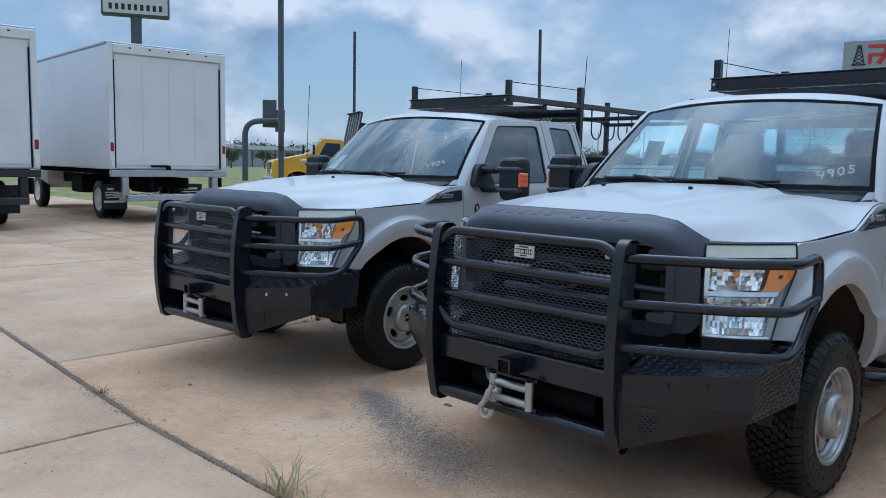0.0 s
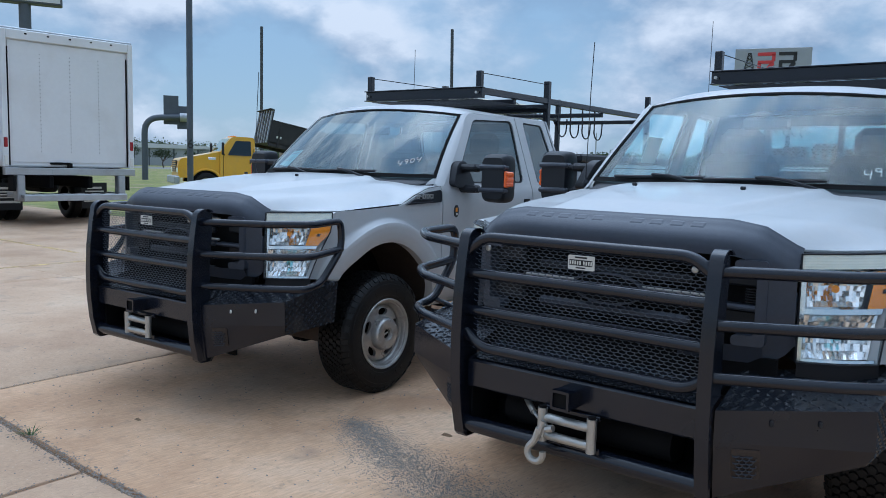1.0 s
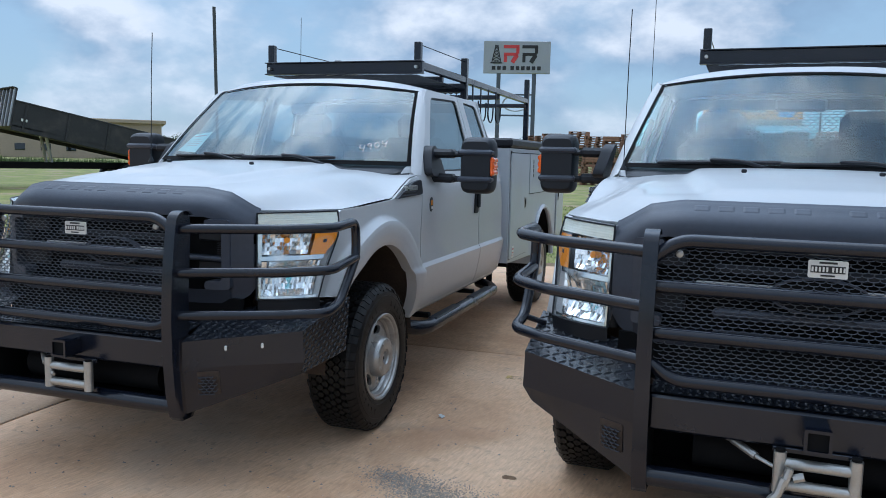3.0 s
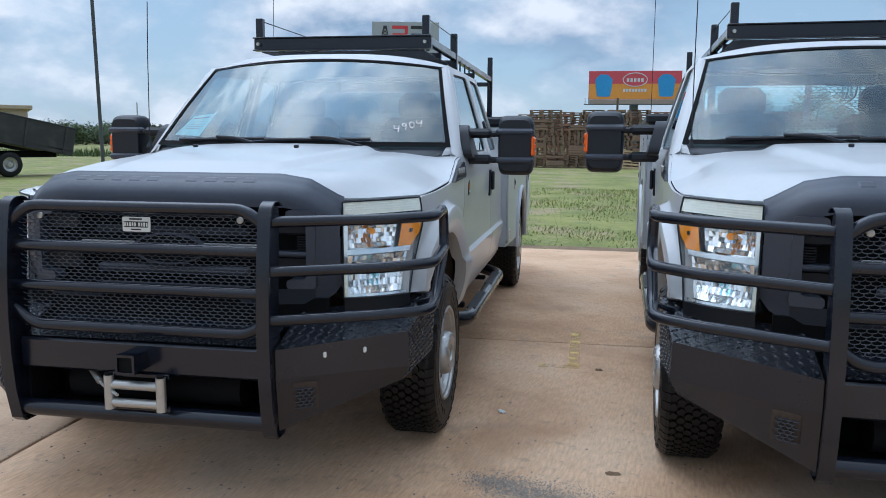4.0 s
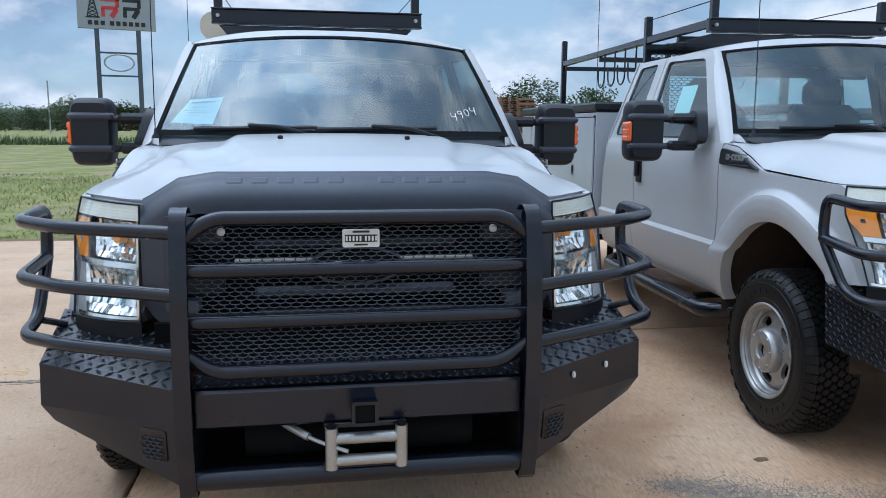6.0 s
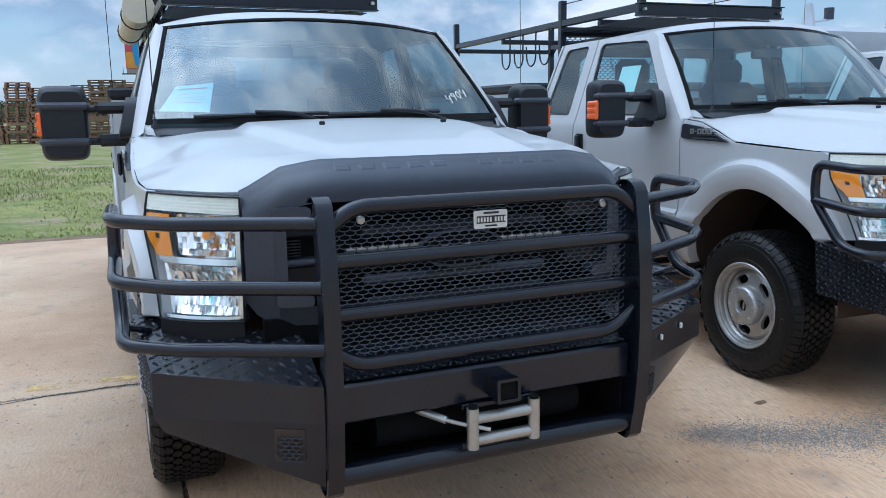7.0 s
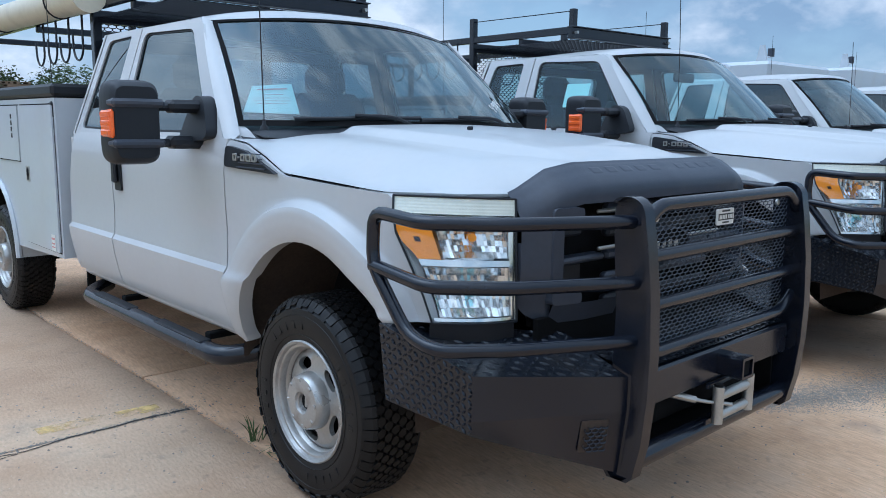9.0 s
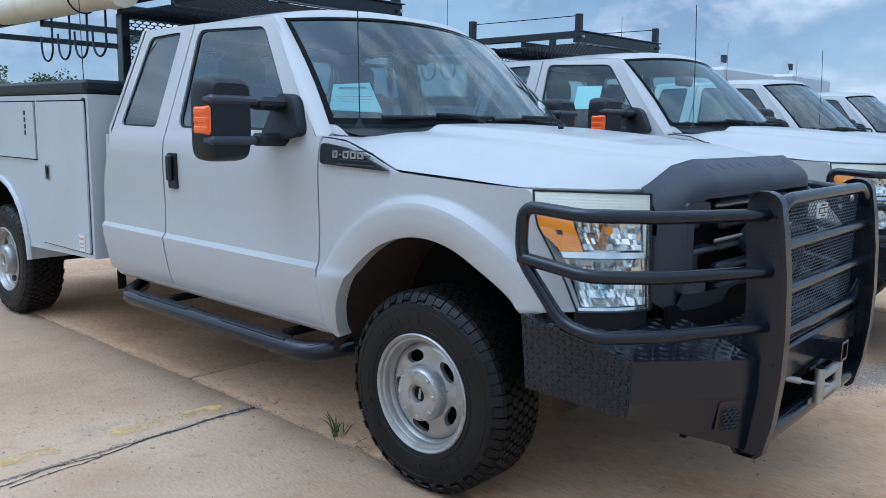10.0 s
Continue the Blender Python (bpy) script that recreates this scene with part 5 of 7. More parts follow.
def build_rack(T):
    """Ladder rack over cab and body."""
    XN, XP, YF, YM, YR = -0.665, 0.530, 1.68, 2.83, 5.28
    W, XC = XP - XN, (XP + XN) / 2
    g = Geo().box((XC, YF, 2.085), (W + 0.08, 0.05, 0.085), 0.006)
    g.box((XC, YF - 0.012, 2.128), (W + 0.08, 0.075, 0.008), 0.002).box((XC, YF - 0.012, 2.044), (W + 0.08, 0.075, 0.008), 0.002)
    R = part("ladder_rack", g, BLACK, T, "black steel ladder rack over cab and body")
    for x in (XN, XP):
        g = Geo().box((x, (YF + YR) / 2, 2.105), (0.045, YR - YF, 0.055), 0.005)
        part("side_rail", g, BLACK, R)
        part("front_post", Geo().box((x, YF, 2.195), (0.05, 0.05, 0.14), 0.005), BLACK, R)
        part("mid_post", Geo().box((x, YM, 1.91), (0.055, 0.055, 0.76), 0.005), BLACK, R)
        part("rear_post", Geo().box((x, YR, 1.94), (0.055, 0.055, 0.82), 0.005), BLACK, R)
        part("end_bolt", Geo().tube([(x, YF - 0.055, 2.085), (x, YF - 0.02, 2.085)], 0.012, 8), STEEL, R)
        g = Geo().slab([(YR - 0.12, 2.08), (YR, 2.08), (YR, 1.97)], lambda a, b, d: (x + d, a, b), -0.006, 0.006)
        part("gusset", g, BLACK, R)
        g = Geo().tube([(x, YF, 2.25), (x, YM, 2.26)], 0.004, 6)
        part("tie_wire", g, BLACK, R)
        for k, y in enumerate((3.02, 3.28, 3.54, 3.82)):
            o = -0.02 if x < 0 else 0.02
            pts = [(x + o, y, 2.09), (x + o, y + 0.005, 1.88)]
            pts += [(x + o, y + 0.092 - 0.092 * math.cos(a), 1.88 - 0.095 * math.sin(a)) for a in [math.pi * j / 8 for j in range(9)]]
            pts += [(x + o, y + 0.19, 1.96)]
            part("cable_hook", Geo().tube(pts, 0.0075, 7, 0.01), BLACK, R)
    for y in (2.25, YM, 4.05, YR):
        part("cross_bar", Geo().box((XC, y, 2.055), (W, 0.045, 0.045), 0.005), BLACK, R)
    g = expanded_metal(W, YM - YF, 0.05, 0.02, 0.006).turned(Matrix.Translation((XC, (YF + YM) / 2, 2.035)) @ Matrix.Rotation(radians(90), 4, "X"))
    part("deck_mesh", g, BLACK, R, angle=20)
    g = expanded_metal(W, 0.60, 0.05, 0.02, 0.006).turned(Matrix.Translation((XC, YM, 1.735)))
    part("screen_mesh", g, BLACK, R, "expanded-metal screen behind the cab", angle=20)
    for z in (1.42, 2.02):
        part("screen_bar", Geo().box((XC, YM, z), (W, 0.04, 0.04), 0.004), BLACK, R)
    return R


def swap_glass(T, front, side):
    """Gives a pickup panes of its own tint."""
    for o in T.children_recursive:
        key = o.name.split(".")[0]
        if key in ("windscreen", "window", "rear_window"):
            o.data = o.data.copy()
            o.data.materials[0] = front if key == "windscreen" else side


DIGITS = {"4": [[(0.1, 1.0), (0.0, 0.45), (0.6, 0.5)], [(0.62, 0.95), (0.42, -0.05)]], "9": [[(0.55, 0.9), (0.2, 1.0), (0.05, 0.7), (0.3, 0.5), (0.55, 0.75), (0.55, 0.9), (0.5, 0.4), (0.4, 0.0)]],
          "0": [[(0.35, 1.0), (0.05, 0.7), (0.08, 0.2), (0.3, 0.0), (0.55, 0.3), (0.55, 0.8), (0.35, 1.0)]], "5": [[(0.6, 1.0), (0.15, 0.95), (0.1, 0.55), (0.45, 0.6), (0.55, 0.3), (0.35, 0.0), (0.05, 0.08)]]}


def stroke_number(name, text, size, u0, T):
    """Lot number brushed by a paint marker on the corner of the windscreen."""
    p, q, r = Vector(ws_point(u0, 0.16, 0.004)), Vector(ws_point(u0 + 0.05, 0.16, 0.004)), Vector(ws_point(u0, 0.24, 0.004))
    ex = (q - p).normalized()
    ey = ((r - p) - ex * (r - p).dot(ex)).normalized()
    g = Geo()
    for k, ch in enumerate(text):
        for line in DIGITS[ch]:
            g.tube([p + ex * size * (a + 0.85 * k) + ey * size * (b + 0.30 * k) for a, b in line], 0.0022, 5, 0.008, steps=3)
    return part(name, g, CHALK, T)


def sun_paper(T):
    """Price sheet behind the windscreen."""
    ps = [Vector(ws_point(u, v, -0.03)) for u, v in ((-0.95, 0.17), (-0.70, 0.15), (-0.68, 0.42), (-0.88, 0.40))]
    g = Geo().add(ps, [(0, 1, 2, 3)])
    n = (ps[1] - ps[0]).cross(ps[3] - ps[0]).normalized()
    g.add([p - n * 0.002 for p in ps], [(3, 2, 1, 0)])
    sh = part("price_sheet", g, PAPER, T, "pale green price sheet behind the glass")
    b = Geo()
    for k, w in ((0.80, 0.7), (0.62, 0.5), (0.5, 0.8), (0.4, 0.75), (0.3, 0.6)):
        a0, a1 = ps[0].lerp(ps[3], k), ps[1].lerp(ps[2], k)
        c0, c1 = a0.lerp(a1, 0.5 - w / 2), a0.lerp(a1, 0.5 + w / 2)
        up = (ps[3] - ps[0]).normalized() * (0.010 if k > 0.7 else 0.003)
        o = n * 0.003 if n.y < 0 else n * -0.003
        b.add([c0 + o, c1 + o, c1 + o + up, c0 + o + up], [(0, 1, 2, 3)])
    part("sheet_print", b, PRINT, sh)


# ---- the row of pickups ----
B_AT, A_AT = (0.0, -0.207, 0.0), (2.974, -0.306, 0.0)
truck_b = build_pickup("white pickup with utility body, ladder rack and black grille guard", B_AT, 0.0)
build_body(truck_b)
build_rack(truck_b)
truck_a = copy_thing(truck_b, pose(*A_AT, 0, 0, -2.5))
tagged(truck_a, "white pickup with clear windscreen, ladder rack and winch hook")
truck_c = copy_thing(truck_b, pose(6.30, -0.1, 0, 0, 0, -1.0))
tagged(truck_c, "white pickup with dark side windows parked further along the row")
for o in [o for o in truck_c.children_recursive if o.name.split(".")[0] == "ladder_rack"]:
    for c in list(o.children_recursive):
        bpy.data.objects.remove(c)
    bpy.data.objects.remove(o)
g = Geo().box((0, 3.95, 1.90), (1.96, 2.45, 0.60), 0.05)
cn_ = part("canopy", g, BODYWHITE, truck_c, "white canopy over the utility body")
for y in (3.0, 4.6):
    part("canopy_fin", Geo().slab([(y, 2.21), (y + 0.17, 2.21), (y + 0.12, 2.46), (y + 0.05, 2.46)], lambda a, b, d: (-0.55 + d, a, b), -0.02, 0.02), BODYWHITE, cn_)
    part("beacon", Geo().tube([(-0.25, y + 0.1, 2.31), (-0.25, y + 0.1, 2.43)], 0.05, 12), GREY, cn_)
    part("beacon_arm", Geo().tube([(-0.55, y + 0.1, 2.27), (-0.25, y + 0.1, 2.31)], 0.015, 6), BODYWHITE, cn_)
truck_d = copy_thing(truck_c, pose(9.6, 0.0, 0, 0, 0, -1.0))
truck_e = copy_thing(truck_c, pose(12.9, 0.1, 0, 0, 0, -1.0))
for T, dz in ((truck_d, 0.13), (truck_e, 0.22)):
    for o in T.children:
        if o.name.split(".")[0] == "canopy":
            o.location.z += dz
for o in truck_a.children_recursive:
    key = o.name.split(".")[0]
    if key == "screen_bolt":
        o.location += Vector((0.028 if o.data.vertices[0].co.x > 0 else -0.028, 0, -0.004))
    if key == "marker_bolt":
        o.data = o.data.copy()
        o.data.materials[0] = TRIM
for o in truck_a.children:
    # all but wheels and axles raised a little to fit the camera's view
    if o.name.split(".")[0] not in ("wheel", "front_axle", "rear_axle"):
        o.location.z += 0.024
    if o.name.split(".")[0] == "ladder_rack":
        o.location.x += 0.13
    if o.name.split(".")[0] == "door_mirror":
        o.location.x += 0.06 if o.data.vertices[0].co.x > 0 else -0.06
swap_glass(truck_a, GLASS_CLEAR, GLASS_CLEAR)
for T in (truck_c, truck_d, truck_e):
    swap_glass(T, GLASS_TINT, GLASS_DARK)
stroke_number("lot_number", "4904", 0.052, 0.67, truck_b)
stroke_number("lot_number", "4905", 0.058, 0.71, truck_a)
sun_paper(truck_b)
# second price sheet inside the passenger's window
ps = Geo().slab(rect(1.25, 1.53, 1.47, 1.70), lambda a, b, d: (-upper_x(a, b) + 0.03 + d, a, b), 0, 0.002)
part("price_sheet", ps, PAPER, truck_a, "pale green price sheet behind the glass")
# small faded round decal on the driver's door
dc = [(0.77 + 0.03 * math.cos(2 * math.pi * k / 16), 1.155 + 0.045 * math.sin(2 * math.pi * k / 16)) for k in range(16)]
do = part('door_decal', Geo().slab(dc, lambda a, b, d: (side_x(a, b) + d, a, b), 0.0, 0.003), INK, truck_b, 'small dark round decal with yellow shapes')
part('decal_shape', Geo().box((side_x(0.77, 1.16) + 0.004, 0.77, 1.165), (0.003, 0.022, 0.03)), AMBER, do)
part('decal_shape', Geo().box((side_x(0.77, 1.14) + 0.004, 0.775, 1.135), (0.003, 0.02, 0.014)), PLATEWHITE, do)

# hook hanging from the fairlead of the second pickup
g = Geo().tube([(-0.07, -1.19, 0.53), (-0.085, -1.195, 0.48)], 0.012, 8)
g.tube([(-0.085, -1.195, 0.50), (-0.10, -1.20, 0.45)] + [(-0.095 + 0.034 * math.cos(a), -1.20, 0.405 + 0.034 * math.sin(a)) for a in [math.pi * (0.75 + 1.35 * k / 10) for k in range(11)]], 0.0135, 8, 0.01)
g.tube([(-0.06, -1.185, 0.50), (-0.03, -1.185, 0.51)], 0.014, 8)
ob = part("winch_hook", g, STEEL, truck_a, "worn forged steel winch hook")

# cream conduit lying on the passenger's rail of the first pickup's rack
g = Geo().tube([(-0.785, 2.62, 2.131), (-0.785, 4.78, 2.152)], 0.095, 20)
cp = tagged(part("conduit_pipe", g, CREAM), "long cream plastic conduit tube lying on ladder rack rail", "pipe")
g = Geo().tube([(-0.785, 2.58, 2.1305), (-0.785, 2.72, 2.132)], 0.103, 20)
part("end_cap", g, CREAM, cp)
for y in (3.1, 4.4):
    part("strap", Geo().tube([(-0.785 + 0.099 * math.cos(a), y, 2.125 + (y - 2.02) * 0.0098 + 0.099 * math.sin(a)) for a in [2 * math.pi * k / 16 for k in range(17)]], 0.006, 6), BLACK, cp)
cp.location.y += B_AT[1]


# ---- ground ----
def ground_mat(name, cols, scale, rough, bump, bscale, stain=None, streak=0.0, grain=0.2):
    """A ground surface: three colours by noise in world metres, stains, relief."""
    m, n, l, p = base(name)
    p.inputs["Roughness"].default_value = rough
    p.inputs["Specular IOR Level"].default_value = 0.3
    geo = n.new("ShaderNodeNewGeometry")
    a = n.new("ShaderNodeTexNoise")
    a.inputs["Scale"].default_value, a.inputs["Detail"].default_value, a.inputs["Roughness"].default_value = scale, 9, 0.62
    l.new(geo.outputs["Position"], a.inputs["Vector"])
    r = n.new("ShaderNodeValToRGB")
    r.color_ramp.elements[0].position, r.color_ramp.elements[1].position = 0.34, 0.66
    r.color_ramp.elements[0].color, r.color_ramp.elements[1].color = (*cols[0], 1), (*cols[2], 1)
    e = r.color_ramp.elements.new(0.5)
    e.color = (*cols[1], 1)
    l.new(a.outputs["Fac"], r.inputs["Fac"])
    out = r.outputs["Color"]
    f = n.new("ShaderNodeTexNoise")
    f.inputs["Scale"].default_value, f.inputs["Detail"].default_value = bscale, 6
    mp = n.new("ShaderNodeMapping")
    mp.vector_type = "TEXTURE"
    mp.inputs["Rotation"].default_value = (0, 0, radians(-8))
    mp.inputs["Scale"].default_value = (1, 1 / (1 - 0.96 * streak), 1)
    l.new(geo.outputs["Position"], mp.inputs["Vector"]); l.new(mp.outputs[0], f.inputs["Vector"])
    g = n.new("ShaderNodeMapRange")
    g.inputs["From Min"].default_value, g.inputs["From Max"].default_value = 0.3, 0.7
    g.inputs["To Min"].default_value, g.inputs["To Max"].default_value = 1 - grain, 1 + grain
    l.new(f.outputs["Fac"], g.inputs["Value"])
    v = n.new("ShaderNodeVectorMath"); v.operation = "SCALE"
    l.new(out, v.inputs[0]); l.new(g.outputs[0], v.inputs["Scale"])
    out = v.outputs[0]
    if stain:
        for sc, lo, hi, c, k in stain:
            d = n.new("ShaderNodeTexNoise")
            d.inputs["Scale"].default_value, d.inputs["Detail"].default_value = sc, 7
            l.new(geo.outputs["Position"], d.inputs["Vector"])
            q = n.new("ShaderNodeMapRange")
            q.inputs["From Min"].default_value, q.inputs["From Max"].default_value, q.inputs["To Max"].default_value = lo, hi, k
            l.new(d.outputs["Fac"], q.inputs["Value"])
            x = n.new("ShaderNodeMixRGB")
            x.inputs["Color2"].default_value = (*c, 1)
            l.new(q.outputs[0], x.inputs["Fac"]); l.new(out, x.inputs["Color1"])
            out = x.outputs[0]
    oi = n.new("ShaderNodeObjectInfo")
    h = n.new("ShaderNodeMapRange")
    h.inputs["To Min"].default_value, h.inputs["To Max"].default_value = 0.93, 1.07
    l.new(oi.outputs["Random"], h.inputs["Value"])
    v2 = n.new("ShaderNodeVectorMath"); v2.operation = "SCALE"
    l.new(out, v2.inputs[0]); l.new(h.outputs[0], v2.inputs["Scale"])
    l.new(v2.outputs[0], p.inputs["Base Color"])
    b = n.new("ShaderNodeBump")
    b.inputs["Strength"].default_value, b.inputs["Distance"].default_value = bump, 0.006
    l.new(f.outputs["Fac"], b.inputs["Height"]); l.new(b.outputs[0], p.inputs["Normal"])
    return m


STAINS = ((2.7, 0.60, 0.75, (0.26, 0.21, 0.17), 0.45), (14.0, 0.60, 0.72, (0.20, 0.16, 0.125), 0.35), (110.0, 0.60, 0.70, (0.16, 0.13, 0.11), 0.35), (60.0, 0.64, 0.72, (0.70, 0.58, 0.47), 0.45))
CONCRETE = ground_mat("dusty_tan_concrete", ((0.46, 0.298, 0.19), (0.565, 0.38, 0.248), (0.64, 0.465, 0.32)), 0.7, 0.85, 0.5, 75, stain=((0.9, 0.54, 0.74, (0.42, 0.25, 0.14), 0.5), *STAINS), streak=0.6, grain=0.09)
# redder by dust, and lighter to paint in the light between the pickups
REDCRETE = ground_mat("red_dusted_lit_concrete", ((0.53, 0.315, 0.18), (0.66, 0.415, 0.25), (0.72, 0.49, 0.32)), 0.8, 0.85, 0.5, 75, stain=((1.1, 0.53, 0.70, (0.40, 0.225, 0.125), 0.6), (0.5, 0.58, 0.72, (0.50, 0.42, 0.34), 0.55), *STAINS), streak=0.86, grain=0.14)
EARTH = ground_mat("red_earth", ((0.16, 0.10, 0.06), (0.22, 0.14, 0.085), (0.27, 0.19, 0.12)), 3, 0.95, 0.6, 40)
TURF = ground_mat("rough_grass_ground", ((0.15, 0.165, 0.045), (0.225, 0.232, 0.062), (0.31, 0.29, 0.095)), 0.5, 0.95, 0.8, 18, stain=((0.6, 0.52, 0.62, (0.36, 0.26, 0.165), 0.9), (1.5, 0.52, 0.66, (0.12, 0.16, 0.05), 0.6), (5.0, 0.55, 0.70, (0.36, 0.29, 0.17), 0.55), (22.0, 0.50, 0.66, (0.12, 0.15, 0.055), 0.55)))
ASPHALT = ground_mat("pale_road", ((0.20, 0.19, 0.18), (0.24, 0.23, 0.215), (0.28, 0.265, 0.25)), 0.3, 0.9, 0.2, 30)
GRAVEL = mat("grey_gravel", (0.27, 0.235, 0.20), 0.9, var=0.45, scale=30)
YELLOW = mat("worn_yellow_line", (0.72, 0.50, 0.19), 0.85, var=0.15, scale=6)
yn, yl = YELLOW.node_tree.nodes, YELLOW.node_tree.links
wear, wr, wg = yn.new("ShaderNodeTexNoise"), yn.new("ShaderNodeMapRange"), yn.new("ShaderNodeNewGeometry")
wear.inputs["Scale"].default_value, wear.inputs["Detail"].default_value, wear.inputs["Roughness"].default_value = 5.0, 9, 0.7
wr.inputs["From Min"].default_value, wr.inputs["From Max"].default_value, wr.inputs["To Max"].default_value = 0.42, 0.58, 0.85
yl.new(wg.outputs["Position"], wear.inputs["Vector"]); yl.new(wear.outputs["Fac"], wr.inputs["Value"])
yl.new(wr.outputs[0], yn["Principled BSDF"].inputs["Alpha"])
BLADE = mat("grass_blade", (0.34, 0.35, 0.10), 0.8, var=0.35, scale=1.2)
WEED = mat("dark_green_weed", (0.07, 0.11, 0.03), 0.8, var=0.3, scale=8)
DRY = mat("dry_grass", (0.30, 0.25, 0.12), 0.85, var=0.25, scale=3)

g = Geo().add([(-3000, -1500, -0.06), (3000, -1500, -0.06), (3000, 4000, -0.06), (-3000, 4000, -0.06)], [(0, 1, 2, 3)])
tagged(part("ground", g, TURF), "flat rough grass land reaching the horizon", "ground", kind="structure")
g = Geo().grid(lambda u, v: (lerp(-42, 42, u), lerp(-26, 6.9 , v) + (v > 0.99) * (0.5 * (1 - u)), -0.022), 4, 4)
tagged(part("pavement_bed", g, EARTH), "reddish earth and grit bed under the concrete slabs", "pavement", kind="structure")

# concrete slabs, each with its own edges
PAVE = thing("pavement", "dusty concrete parking slabs with dark joints", "pavement")
PAVE["kind"] = "structure"


def slab_piece(x0, x1, y0, y1, skew=(0, 0, 0, 0), wide=0.006, low=None, high=None, material=CONCRETE):
    w = wide
    pts = [(x0 + w, y0 + w + skew[0]), (x1 - w, y0 + w + skew[1]), (x1 - w, y1 - w + skew[2]), (x0 + w, y1 - w + skew[3])]
    c = Vector((sum(p[0] for p in pts) / 4, sum(p[1] for p in pts) / 4))
    out, rnd = [], random.Random(int((x0 * 31 + y0 * 17) * 10))
    for i in range(4):
        a, b = Vector(pts[i]), Vector(pts[(i + 1) % 4])
        n = max(2, int((b - a).length / 0.12))
        nr = (c - (a + b) / 2).normalized()
        for k in range(n):
            p = a.lerp(b, k / n)
            if low and i == 0:
                p.y = low(p.x) + w
            if high and i == 2:
                p.y = high(p.x) - w
            out.append(p + nr * rnd.uniform(0, 0.006))
    n = len(out)
    g = Geo()
    inn = [p + (c - p).normalized() * 0.006 for p in out]
    g.add([(p.x, p.y, -0.05) for p in out] + [(p.x, p.y, -0.005) for p in out] + [(p.x, p.y, 0.0) for p in inn],
          [(i, (i + 1) % n, n + (i + 1) % n, n + i) for i in range(n)] + [(n + i, n + (i + 1) % n, 2 * n + (i + 1) % n, 2 * n + i) for i in range(n)] + [tuple(range(2 * n, 3 * n))])
    return part("slab", g, material, PAVE, angle=60)


XS = [-41.5, -36.9, -32.3, -27.8, -23.2, -18.6, -14.0, -9.45, -5.16, -0.88, 3.75, 8.4, 13.0, 17.6, 22.2, 27, 32, 37]
def lot_edge(x):
    return 6.68 - 0.03 * min(max(x, -40), 5)
for i, (x0, x1) in enumerate(zip(XS, XS[1:])):
    ya = 1.0 if x1 < -0.5 else 1.62
    gut = lambda x: table(x, (-8, -2.15, 0.785, 2.06, 9), (-1.35, -1.85, -2.10, -2.13, -2.2))
    e = 0.0045 if x1 < -0.5 else 0.0
    slab_piece(x0, x1, -2.10, ya + e, (gut(x0) + 2.1, gut(x1) + 2.1, 0, 0), 0.006, lambda x: gut(x) - 0.02, material=REDCRETE if x0 > -1 else CONCRETE)
    slab_piece(x0, x1, ya - e, 6.68, (0, 0, lot_edge(x1) - 6.68, lot_edge(x0) - 6.68), material=REDCRETE if x0 > -1 else CONCRETE)
XF = [-41.0, -36.4, -31.8, -27.2, -22.6, -18.0, -13.3, -8.6, -3.9, 0.77, 5.4, 10.0, 14.6, 19.2, 24, 29, 34]
for x0, x1 in zip(XF, XF[1:]):
    for y0, y1 in ((-20.0, -15.5), (-15.5, -11.0), (-11.0, -6.6), (-6.6, -2.13)):
        gt = (gut(x0) + 2.1, gut(x1) + 2.1) if y1 > -3 else (0, 0)
        slab_piece(x0, x1, y0, y1, (0, 0, gt[1] - 0.01, gt[0] - 0.01), 0.012, None, (lambda x: gut(x) - 0.036) if y1 > -3 else None)

# ragged cracks through the slabs
CRACK = mat("dark_crack", (0.035, 0.03, 0.026), 0.95, var=0.3, scale=20)


def crack(way, wides, seed, label):
    """A dark strip of uneven width along a wandering line."""
    r = random.Random(seed)
    pts = []
    for (xa, ya_), (xb, yb) in zip(way, way[1:]):
        n = max(2, int(math.hypot(xb - xa, yb - ya_) / 0.022))
        pts += [(lerp(xa, xb, k / n), lerp(ya_, yb, k / n)) for k in range(n)]
    pts.append(way[-1])
    vs, wob = [], 0.0
    for i, (x, y) in enumerate(pts):
        wob = wob * 0.8 + r.uniform(-0.005, 0.005)
        w = lerp(wides[0], wides[1], i / (len(pts) - 1)) * r.uniform(0.35, 1.3)
        vs += [(x, y + wob - w, 0.0025), (x, y + wob + w, 0.0025)]
    g = Geo().add(vs, [(2 * i, 2 * i + 2, 2 * i + 3, 2 * i + 1) for i in range(len(pts) - 1)])
    tagged(part("crack", g, CRACK), label, "crack", kind="structure")


crack([(-0.90, 0.985), (-1.14, 1.0), (-1.42, 0.99), (-1.66, 0.955)], (0.014, 0.004), 1, "ragged dark crack filled with grit in concrete")
crack([(-1.66, 0.955), (-1.90, 0.985), (-2.12, 0.94), (-2.9, 0.99)], (0.004, 0.006), 2, "ragged dark crack filled with grit in concrete")
crack([(-1.68, 0.95), (-1.86, 0.935), (-2.05, 0.91)], (0.004, 0.003), 3, "thin forked side crack in concrete")
crack([(1.45, 1.62), (1.75, 1.60), (2.05, 1.63), (2.5, 1.61)], (0.002, 0.003), 4, "thin hairline crack in concrete")

# painted lines
def paint(name, pts, label):
    g = Geo().add([(a, b, 0.003) for a, b in pts], [tuple(range(len(pts)))])
    tagged(part(name, g, YELLOW), label, "road marking", kind="structure")


